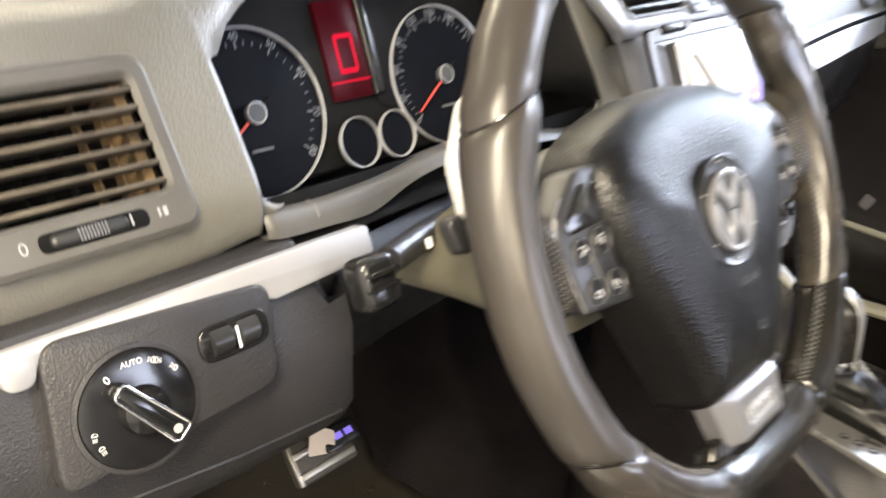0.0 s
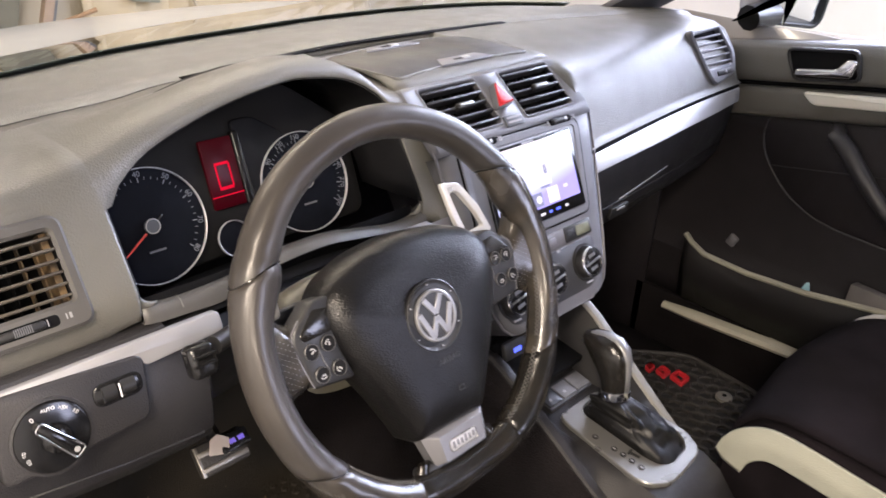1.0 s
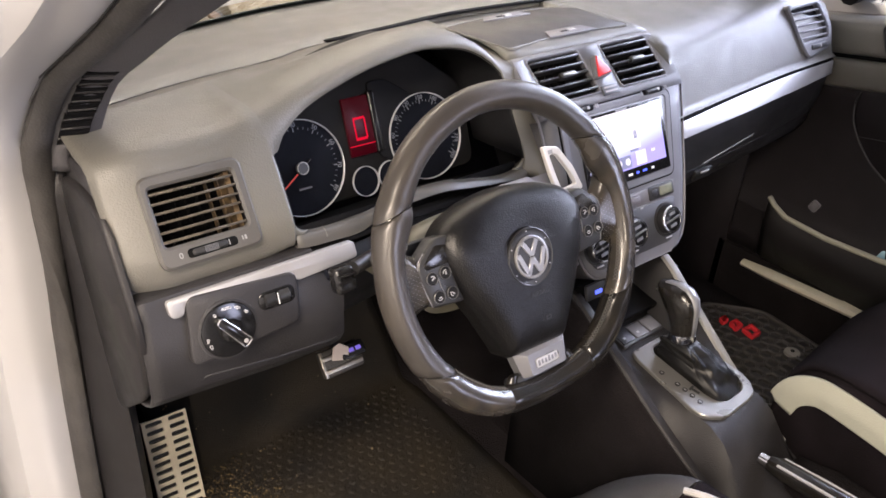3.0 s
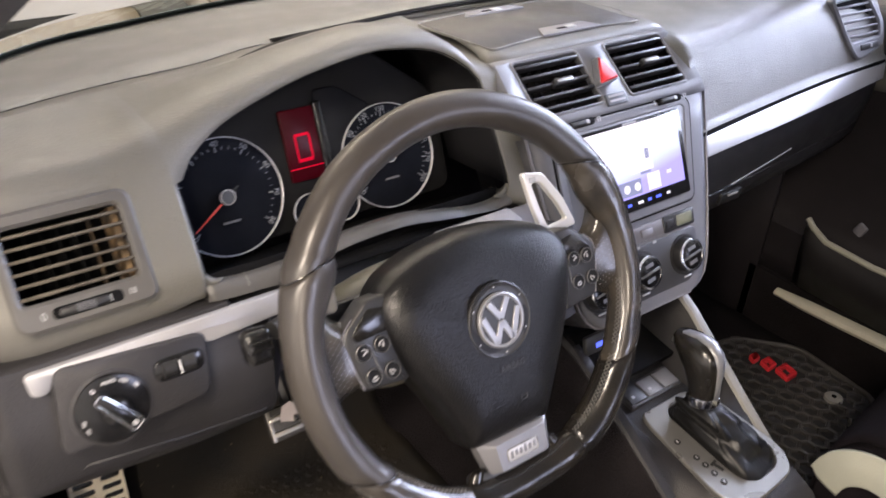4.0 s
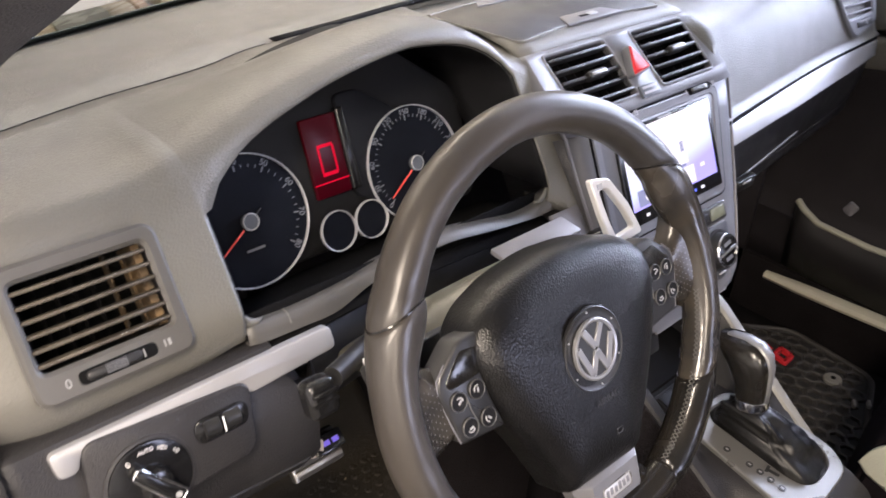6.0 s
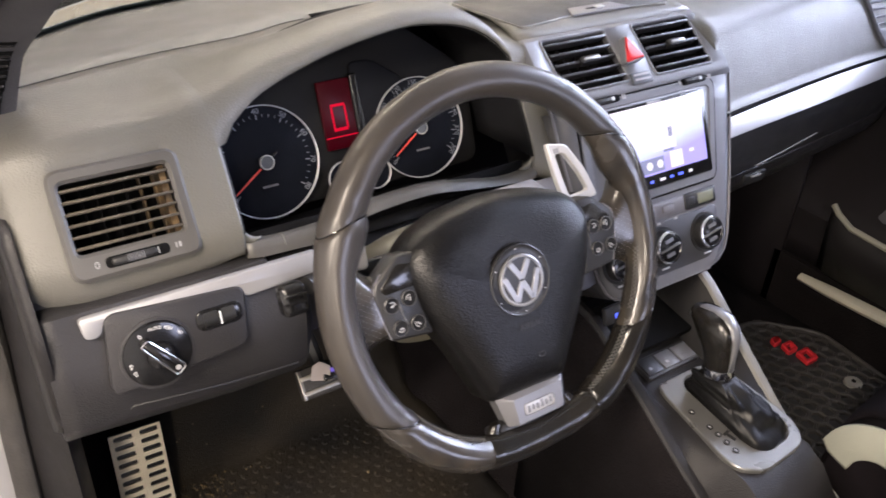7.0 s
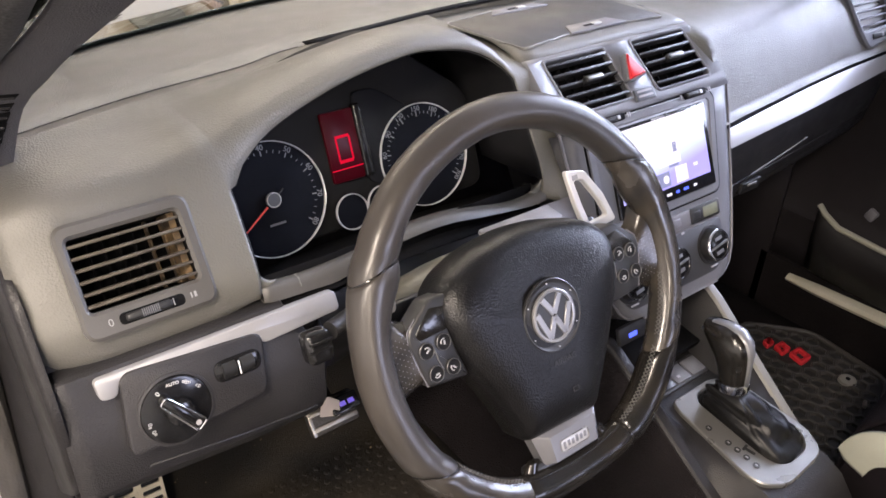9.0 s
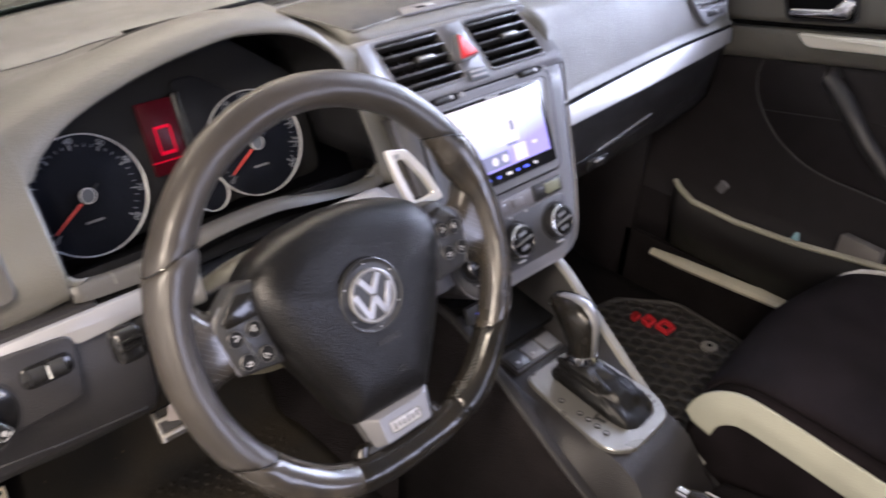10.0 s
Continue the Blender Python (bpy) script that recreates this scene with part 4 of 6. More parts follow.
# ---- head unit ----
unit = thing("head_unit", "double-height car stereo with a bright lit touch screen", "car stereo", tuple((STK @ Vector((0, 0.12, 0)))))
bez = rounded([(-0.116, 0.0655), (0.102, 0.0655), (0.119, 0.187), (0.107, 0.1985), (-0.118, 0.1985)], 0.012)
part("joint", ringplate(shrink(bez, -0.0012), shrink(bez, 0.0006), -0.002, 0.0034, STK, 0.0004), VOID, unit)
part("bezel", ringplate(shrink(bez, 0.0008), shrink(bez, 0.012), -0.004, 0.0046, STK, 0.0012), STACKM, unit, "grey surround")
part("face", plate(shrink(bez, 0.011), -0.002, 0.0034, STK, 0.0006), STACKM, unit)
part("glass_frame", plate(rect(-0.086, 0.0935, 0.078, 0.184, 0.003), 0.002, 0.0072, STK, 0.0012), GLOSS, unit, "gloss black screen frame")
scr = part("screen", plate(rect(-0.078, 0.085, 0.0945, 0.1805, 0.001), 0.007, 0.0078, STK, 0.0002), SCREEN, unit, "bright screen fading from white to blue")
for x, y, w, h, mt in ((0.012, 0.150, 0.040, 0.056, SCR_WHITE), (0.024, 0.142, 0.007, 0.012, SCR_GREY), (0.018, 0.120, 0.018, 0.003, SCR_GREY), (-0.030, 0.106, 0.075, 0.018, SCR_GREY), (0.030, 0.107, 0.022, 0.020, SCR_WHITE),
                       (0.066, 0.168, 0.006, 0.006, SCR_WHITE), (0.058, 0.112, 0.008, 0.004, SCR_WHITE), (-0.035, 0.158, 0.022, 0.010, SCR_WHITE), (-0.058, 0.158, 0.010, 0.010, SCR_WHITE)):
    part("screen_field", block(at(STK, x, y, 0.0079), (w, h, 0.0004)), mt, scr)
for x in (-0.050, -0.018, 0.000):
    part("screen_icon", lathe([(0.0052, 0), (0.0052, 0.0003)], at(STK, x, 0.106, 0.0081), 20), SCR_WHITE, scr)
for k, x in enumerate((-0.055, -0.036, -0.017, 0.002, 0.018, 0.034, 0.052)):
    part("touch_key", block(at(STK, x, 0.0862, 0.0073), (0.009 if k % 2 else 0.006, 0.0032, 0.0004)), SCR_BLUE if k % 3 else SCR_WHITE, unit, "blue lit touch key")
part("brand_bar", block(at(STK, 0.004, 0.1823, 0.0073), (0.024, 0.0026, 0.0003)), GREYP, unit)

# ---- climate panel ----
clim = thing("climate_panel", "climate control panel with a small display and knobs", "climate control", tuple((STK @ Vector((0, 0.03, 0)))))
part("display_strip", plate(rounded([(-0.080, 0.038), (0.092, 0.036), (0.098, 0.057), (-0.082, 0.057)], 0.005), 0.0, 0.0042, STK, 0.001), FLAP, clim, "pale strip with keys")
part("display_frame", plate(rect(0.036, 0.094, 0.0365, 0.0575, 0.004), 0.003, 0.0056, STK, 0.0012), BLACKP, clim)
part("display", plate(rect(0.060, 0.089, 0.040, 0.054, 0.002), 0.005, 0.0062, STK, 0.0003), LCDGREEN, clim, "grey-green display")
for x in (-0.058, -0.026, 0.006, 0.048):
    part("key", block(at(STK, x, 0.047, 0.0045), (0.020 if x < 0.03 else 0.014, 0.010, 0.004), 0.0015), FLAP if x < 0.03 else BLACKP, clim)
for x in (-0.055, -0.012, 0.018):
    part("print_bar", block(at(STK, x, 0.0315, 0.0034), (0.006, 0.003, 0.0005)), GREYP, clim)
part("dark_field", plate(rounded([(-0.092, -0.034), (0.074, -0.034), (0.090, -0.018), (0.097, 0.0325), (-0.100, 0.0325), (-0.104, -0.016)], 0.012), 0.0005, 0.0030, STK, 0.0006), material("dark_panel", (0.045, 0.047, 0.055), 0.42, vary=0.15, vscale=15), clim)


def climate_knob(x, label):
    m = at(STK, x, 0.001, 0.003)
    part("knob_recess", lathe([(0.0265, 0), (0.0262, 0.0012), (0.0225, 0.0014), (0.0222, 0.0006)], m, ring=True), BLACKP, clim)
    k = part("climate_knob", lathe([(0.0222, 0), (0.0218, 0.006), (0.0208, 0.0115), (0.0196, 0.013)], m), BLACKP, clim, label)
    part("rim", lathe([(0.0207, 0.0105), (0.0212, 0.0122), (0.0203, 0.0136), (0.0186, 0.0138), (0.0182, 0.0126)], m, ring=True), CHROME, k, "thin chrome ring")
    part("cap", lathe([(0.0183, 0.010), (0.0183, 0.0128), (0.0172, 0.0134)], m), GLOSS, k)
    part("bar", block(at(m, 0, 0, 0.0140, 8), (0.034, 0.0028, 0.002), 0.0006), GATEM, k, "satin silver pointer bar")
    for s in (-1, 1):
        part("print_bar", block(at(m, 0, s * 0.009, 0.0136, 8), (0.014, 0.0045, 0.0004)), STACKM, k)
    part("foot_mark", block(at(m, 0.0, -0.0285, 0.0008), (0.014, 0.0022, 0.0015), 0.0005, 1), SILVERP, clim)


climate_knob(-0.087, "black knob with chrome ring, for temperature")
climate_knob(-0.011, "black knob with chrome ring, for the blower")
climate_knob(0.0675, "black knob with chrome ring beside the display")
sw = thing("lit_key", "small black key panel with a blue light under the stack", "switch", (-0.07, 0.06, 0.755))
part("body", block(slope(-0.075, 0.093, 0.752, 0.3), (0.05, 0.024, 0.008), 0.003), BLACKP, sw)
part("light", block(slope(-0.078, 0.088, 0.752, 0.3), (0.014, 0.006, 0.002), 0.0008), SCR_BLUE, sw, "blue light")

# ---- instruments ----
inst = thing("instrument_cluster", "dark instrument cluster with ringed dials and a red display", "instrument cluster", tuple(CLU.translation))
part("backing", plate(rounded([(-0.178, -0.055), (0.178, -0.055), (0.178, 0.06), (0.10, 0.12), (-0.10, 0.12), (-0.178, 0.06)], 0.02), -0.02, -0.004, CLU, 0.003), LINING, inst)
part("middle_panel", plate(rounded([(0.022, -0.012), (0.06, -0.03), (0.09, 0.06), (0.05, 0.088), (0.022, 0.088)], 0.008), -0.006, 0.0, CLU, 0.002), material("slate_panel", (0.007, 0.0075, 0.010), 0.6, spec=0.1, vary=0.1, vscale=20), inst, "slate grey panel beside the display")


def dial(x, y, r, top, label, step_text, big):
    m = at(CLU, x, y, 0)
    d = part("dial", lathe([(r, -0.003), (r, 0.0), (r - 0.003, 0.0004)], m, 48), DIAL, inst, label)
    part("ring", lathe([(r + 0.0004, 0.000), (r + 0.0005, 0.0030), (r + 0.0001, 0.0036), (r - 0.0006, 0.0033), (r - 0.0007, 0.000)], m, 64, ring=True), RING, d, "bright silver ring")
    if not big:
        return d
    steps = len(step_text) - 1
    for k in range(steps * 4 + 1):
        a = radians(-130 + 260 * k / (steps * 4))
        long = k % 4 == 0
        rr = r * (0.80 if long else 0.82)
        part("tick", block(m @ pose(rr * math.sin(a), rr * math.cos(a), 0.0008, 0, 0, -math.degrees(a)), (0.0011 if long else 0.0006, 0.0052 if long else 0.003, 0.0004)), NUMERAL, d)
    for k, word in enumerate(step_text):
        a = radians(-130 + 260 * k / steps)
        rr = r * 0.925 if k else r * 0.90
        text("numeral", word, 0.0082, m @ pose(rr * 0.97 * math.sin(a), rr * 0.97 * math.cos(a), 0.0008, 0, 0, -math.degrees(a)), NUMERAL, d)
    na = radians(-124)
    tip = m @ pose(0, 0, 0.004, 0, 0, -math.degrees(na))
    part("needle", plate([(-0.0011, 0.010), (0.0011, 0.010), (0.0006, r * 0.80), (-0.0006, r * 0.80)], 0, 0.0012, tip, 0.0002), NEEDLE, d, "red needle at rest")
    part("needle_tail", plate([(-0.0014, -0.016), (0.0014, -0.016), (0.0012, 0.018), (-0.0012, 0.018)], 0, 0.0009, tip, 0.0002), GLOSS, d)
    h = part("hub", lathe([(0.0075, 0), (0.0075, 0.005), (0.0068, 0.006)], m, 28), material("slate_hub", (0.06, 0.068, 0.08), 0.4, vary=0.1, vscale=40), d, "slate hub cap")
    part("hub_ring", lathe([(0.0080, 0.0045), (0.0080, 0.0062), (0.0070, 0.0064), (0.0068, 0.0056)], m, 28, ring=True), SILVERP, d)
    part("print_bar", block(at(m, 0, -0.026, 0.0008), (0.018, 0.0022, 0.0004)), STACKM, d)
    return d


dial(-0.0955, 0.0, 0.0605, 0, "rev counter with white numerals", ["0", "10", "20", "30", "40", "50", "60", "70", "80"], True)
dial(0.0985, 0.0, 0.0590, 0, "speedometer with white numerals", ["0", "30", "60", "90", "120", "150", "180", "210", "240", "270", "300"], True)
dial(-0.0085, -0.038, 0.0197, 0, "small black gauge", [], False)
dial(0.0312, -0.0385, 0.0190, 0, "small black gauge", [], False)
lcd = part("display", plate(rect(-0.021, 0.018, -0.004, 0.072, 0.002), -0.003, 0.0008, CLU, 0.0004), REDLCD, inst, "red lit display")
part("display_frame", plate(rounded([(0.0185, -0.006), (0.030, -0.004), (0.028, 0.076), (0.0185, 0.076)], 0.003), -0.004, 0.0035, CLU, 0.002), GLOSS, inst)
for x, y, w, h in ((-0.001, 0.0445, 0.017, 0.003), (-0.001, 0.0175, 0.017, 0.0035), (-0.0088, 0.031, 0.0020, 0.026), (0.0075, 0.031, 0.0020, 0.026), (-0.0015, 0.0095, 0.039, 0.0012)):
    part("lit_segment", block(at(CLU, x, y, 0.0009), (w, h, 0.0005)), REDLIT, lcd)
part("lamp_spot", block(at(CLU, -0.148, -0.046, 0.0), (0.010, 0.008, 0.003), 0.002), GREYP, inst)

# ---- light switch ----
lsw = thing("light_switch", "rotary headlamp switch in a grey plate with a dimmer wheel", "light switch", tuple(LOW.translation))
pl = rounded([(-0.062, 0.0355), (0.067, 0.0255), (0.0605, -0.034), (-0.070, -0.043)], 0.012)
part("plate", plate(pl, 0.0, 0.011, LOW, 0.002), HARD, lsw)
SWM = at(LOW, -0.024, -0.0135, 0.0105)
part("dish", lathe([(0.0345, 0), (0.0342, 0.0015), (0.0318, 0.0022), (0.0312, 0.0008)], SWM, 48, ring=True), HARD, lsw)
part("dial_face", lathe([(0.0315, 0), (0.0310, 0.0022), (0.029, 0.0028)], SWM, 48), GLOSS, lsw, "gloss black switch face")
kn = SWM @ pose(0.0015, -0.001, 0.0028, 0, 0, 38)
gr = rounded([(-0.0068, -0.024), (0.0068, -0.024), (0.0050, 0.022), (-0.0050, 0.022)], 0.004)
g = part("grip", plate(gr, 0, 0.009, kn, 0.003), GLOSS, lsw, "gloss grip with a chrome outline")
part("grip_outline", ringplate(gr, shrink(gr, 0.0016), 0.007, 0.0098, kn, 0.0006), CHROME, g)
part("grip_mark", lathe([(0.0026, 0.0089), (0.0026, 0.0094)], kn @ pose(0, -0.018, 0), 12), GREYP, g)
part("hub_disc", lathe([(0.013, 0), (0.012, 0.006), (0.009, 0.0075)], kn, 30), GLOSS, lsw)
text("word", "AUTO", 0.0042, SWM @ pose(0.0015, 0.0245, 0.003, 0, 0, -4), WHITEP, lsw)
text("numeral", "0", 0.0058, SWM @ pose(-0.0125, 0.0205, 0.003, 0, 0, 25), WHITEP, lsw)
for x, y, a, lamps in ((0.0135, 0.0215, -28, 2), (0.0225, 0.014, -50, 1), (-0.0255, -0.0045, 80, 1), (-0.0235, -0.0125, 105, 1)):
    sm = SWM @ pose(x, y, 0.0028, 0, 0, a)
    bm = bmesh.new()
    for s in ((-1, 1) if lamps == 2 else (1,)):
        tube([sm @ Vector((s * (0.0004 + 0.0016 * math.sin(q)), 0.0016 * math.cos(q), 0.0002)) for q in [math.pi * k / 8 for k in range(9)]], 0.00022, 5, closed=True, bm=bm)
        for k in range(3):
            o = -0.0009 + 0.0009 * k
            tube([sm @ Vector((s * -0.0006 if lamps == 1 else s * 0.0026, o, 0.0002)), sm @ Vector((s * -0.0026 if lamps == 1 else s * 0.0038, o, 0.0002))], 0.0002, 5, bm=bm)
    part("mark", bm, WHITEP, lsw)
dm = at(LOW, 0.0375, 0.003, 0.0105)
part("dimmer_slot", plate(rect(-0.0225, 0.0225, -0.0105, 0.0105, 0.0095), 0, 0.0022, dm, 0.0012), GLOSS, lsw, "gloss oval recess")
for s, o in ((-1, "dimmer_wheel"), (1, "range_wheel")):
    w = part(o, lathe([(0.0085, -0.0065), (0.0092, -0.006), (0.0092, 0.006), (0.0085, 0.0065)], at(dm, s * 0.0085, 0, -0.003) @ pose(0, 0, 0, 0, 90, 0), 24), BLACKP, lsw, "ribbed black wheel")
part("wheel_mark", block(at(dm, 0, 0, 0.0058), (0.0012, 0.013, 0.001)), WHITEP, lsw)


# ---- steering wheel ----
wheel = thing("steering_wheel", "flat-bottomed leather steering wheel, worn, with silver badge plate", "steering wheel", tuple(WHL.translation))


def rim_r(a):
    """Radius of the rim's middle line, a from the top, clockwise."""
    d = abs((a + math.pi) % (2 * math.pi) - math.pi)
    r = 0.1655
    c = -math.cos(d)
    if d > radians(95):
        flat = 0.1665 / max(0.2, c)
        n = 16
        q = min(1, max(0, (d - radians(95)) / radians(85)))
        rr = lerp(r, 0.1735, q * q * (3 - 2 * q))
        r = (rr ** -n + flat ** -n) ** (-1 / n)
    return r


def bump_at(d, mid, wide):
    return math.exp(-(((d - mid) / wide) ** 2))


def rim_skin(a, b, grow=0.0):
    """The point of the rim's skin at the angle a from the top and b round its section, 0 outwards and 90 degrees to the driver."""
    d = math.degrees(abs((a + math.pi) % (2 * math.pi) - math.pi))
    thumb, low, bottom = bump_at(d, 64, 11), bump_at(d, 139, 20), bump_at(d, 180, 18)
    crease = bump_at(d, 57, 2.2) + bump_at(d, 123, 2.0) + 0.7 * bump_at(d, 158, 2.0)
    rx = 0.0155 + 0.0016 * thumb + 0.0012 * low - 0.0005 * bottom - 0.0008 * crease + grow
    rz = 0.0162 + 0.0016 * thumb + 0.0012 * low - 0.0012 * bottom - 0.0008 * crease + grow
    r, t = rim_r(a), 2e-3
    p0, p1 = rim_r(a - t), rim_r(a + t)
    tang = Vector((p1 * math.sin(a + t) - p0 * math.sin(a - t), p1 * math.cos(a + t) - p0 * math.cos(a - t), 0)).normalized()
    out = Vector((tang.y, -tang.x, 0))
    if out.dot(Vector((math.sin(a), math.cos(a), 0))) < 0:
        out = -out
    inner = 1.0 + 0.42 * thumb * max(0, -math.cos(b)) ** 2 + 0.12 * low * max(0, -math.cos(b))
    fold = 0.0007 * noise.noise(Vector((a * 3.2, math.cos(b) * 1.3, math.sin(b) * 1.3))) + 0.0004 * noise.noise(Vector((a * 11, math.cos(b) * 3, math.sin(b) * 3)))
    c = Vector((r * math.sin(a), r * math.cos(a), 0))
    return WHL @ (c + out * (rx * inner + fold) * math.cos(b) + Vector((0, 0, (rz + fold) * math.sin(b))))


def rim_section(a, n=28, grow=0.0, skew=0.0):
    """A ring of skin points; skew leans it, so that a seam runs at a slant across the rim."""
    return [rim_skin(a + skew * math.cos(b), b, grow) for b in [2 * math.pi * j / n for j in range(n)]]


SEAMS = ((-62, -5), (56, 6), (123, -5), (157, 0), (200, 0), (235, 5))


def rim_piece(i, mat, label):
    (a0, k0), (a1, k1) = SEAMS[i], SEAMS[(i + 1) % len(SEAMS)]
    a1 += 360 if a1 < a0 else 0
    k = max(6, int((a1 - a0) / 1.8))
    rings = []
    for j in range(k + 1):
        q = j / k
        edge = min(1.0, min(q, 1 - q) * (a1 - a0) / 1.2)
        rings.append(rim_section(radians(lerp(a0, a1, q)), grow=-0.0011 * (1 - edge) ** 2, skew=radians(lerp(k0, k1, q))))
    part("rim_grip", solid(rings), mat, wheel, label, smooth=70)


for i, (mat, label) in enumerate(((LEATHER, "smooth brown-grey leather upper rim"), (LEATHER_W, "worn black leather thumb grip, lightened in place of reflections"), (LEATHER_B, "glossy worn black leather lower corner"),
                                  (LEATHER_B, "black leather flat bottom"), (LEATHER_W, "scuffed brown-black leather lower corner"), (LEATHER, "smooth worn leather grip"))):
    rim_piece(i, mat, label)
for a, k in SEAMS:
    part("seam", solid([rim_section(radians(a + d), grow=g, skew=radians(k)) for d, g in ((-0.32, -0.0012), (-0.2, -0.0002), (0.2, -0.0002), (0.32, -0.0012))]), LEATHER_B, wheel)
# cross-stitched thread along the inner side
for a0, a1 in ((98, 121), (125, 156), (202, 231)):
    k = int((a1 - a0) / 1.5)
    bm = bmesh.new()
    for i in range(k):
        a, b = radians(lerp(a0, a1, i / k)), radians(lerp(a0, a1, (i + 1) / k))
        for u, v in ((148, 164), (164, 148)):
            tube([rim_skin(a, radians(u), 0.0001), rim_skin((a + b) / 2, radians(156), 0.0003), rim_skin(b, radians(v), 0.0001)], 0.00042, 5, bm=bm)
    part("stitching", bm, THREAD, wheel, "pale cross-stitched thread")

# airbag cover
HUB = [(0.0, 0.0655), (-0.045, 0.061), (-0.078, 0.050), (-0.095, 0.036), (-0.0965, 0.012), (-0.087, -0.018), (-0.064, -0.060), (-0.046, -0.100), (-0.041, -0.1135), (0.039, -0.1155), (0.046, -0.102), (0.069, -0.060), (0.088, -0.020), (0.0965, 0.012), (0.095, 0.034), (0.078, 0.050), (0.045, 0.061)]
HUBO = rounded(HUB, 0.014, 5)
bm = bmesh.new()
loops = []
for s, z in ((1.02, -0.030), (1.03, -0.008), (1.012, 0.001), (0.985, 0.0062), (0.94, 0.0108), (0.84, 0.0152), (0.68, 0.018), (0.50, 0.0190), (0.34, 0.0192)):
    loops.append([WHL @ Vector((x * s, (y + 0.010) * s - 0.010, z - 0.10 * max(0, y - 0.02) - 0.03 * max(0, -y - 0.06))) for x, y in HUBO])
vs = [[bm.verts.new(p) for p in l] for l in loops]
bridge(bm, vs, True)
bm.faces.new(vs[-1])
bm.faces.new(vs[0])
cover = part("airbag_cover", bm, AIRBAG, wheel, "grained black airbag cover", smooth=60)
EMB = at(WHL, 0.0005, -0.010, 0.0188)
part("emblem_recess", lathe([(0.0322, -0.002), (0.0322, 0.0006), (0.0312, 0.0011), (0.0290, -0.0002), (0.026, -0.0004)], EMB, 48), BLACKP, cover, "gloss black ring round the emblem")
for k in range(6):
    a = radians(30 + 60 * k)
    part("dimple", lathe([(0.0007, 0), (0.0007, 0.001)], at(EMB, 0.0283 * math.cos(a), 0.0283 * math.sin(a), 0.0), 8), SILVERP, cover)
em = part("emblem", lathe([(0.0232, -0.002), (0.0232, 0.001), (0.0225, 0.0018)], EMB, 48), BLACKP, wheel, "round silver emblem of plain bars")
part("emblem_ring", lathe([(0.0236, 0.0005), (0.0234, 0.0028), (0.0222, 0.0034), (0.0206, 0.0030), (0.0202, 0.0012)], EMB, 48, ring=True), EMBLEM, em)
for p, q in (((-0.0100, 0.0172), (0.0, 0.0018)), ((0.0100, 0.0172), (0.0, 0.0018)), ((-0.0185, 0.0065), (-0.0085, -0.0180)), ((0.0185, 0.0065), (0.0085, -0.0180)), ((-0.0085, -0.0180), (0.0, -0.001)), ((0.0085, -0.0180), (0.0, -0.001))):
    a, b = Vector((*p, 0)), Vector((*q, 0))
    d = b - a
    part("emblem_bar", block(at(EMB, (p[0] + q[0]) / 2, (p[1] + q[1]) / 2, 0.0022, math.degrees(math.atan2(d.y, d.x))), (d.length, 0.0056, 0.0018), 0.0005, 1), EMBLEM, em)
text("word", "AIRBAG", 0.0075, at(WHL, 0.004, -0.0520, 0.0191, 0), HARD, cover, 0.0001)
part("mark", ringplate(rect(-0.0035, 0.0035, -0.0025, 0.0025, 0.001), rect(-0.0027, 0.0027, -0.0017, 0.0017, 0.0008), 0.0, 0.0004, at(WHL, 0.010, -0.082, 0.0176), 0.0001), HARD, cover)


# spokes with key pods
EDGE_UP = [(0.120, 0.027), (0.127, 0.0275), (0.134, 0.0325), (0.139, 0.041), (0.146, 0.054), (0.154, 0.064), (0.164, 0.070)]
EDGE_LOW = [(0.120, -0.0285), (0.130, -0.0300), (0.145, -0.0355), (0.154, -0.0430), (0.160, -0.051), (0.166, -0.063)]


def spoke_front(q, f):
    """How far the leather of a spoke stands to the driver, q from the pod to the rim, f from -1 at its lower to 1 at its upper edge."""
    return lerp(0.0016, 0.0105, q * q) * (1 - abs(f) ** 5) - 0.012 * abs(f) ** 5


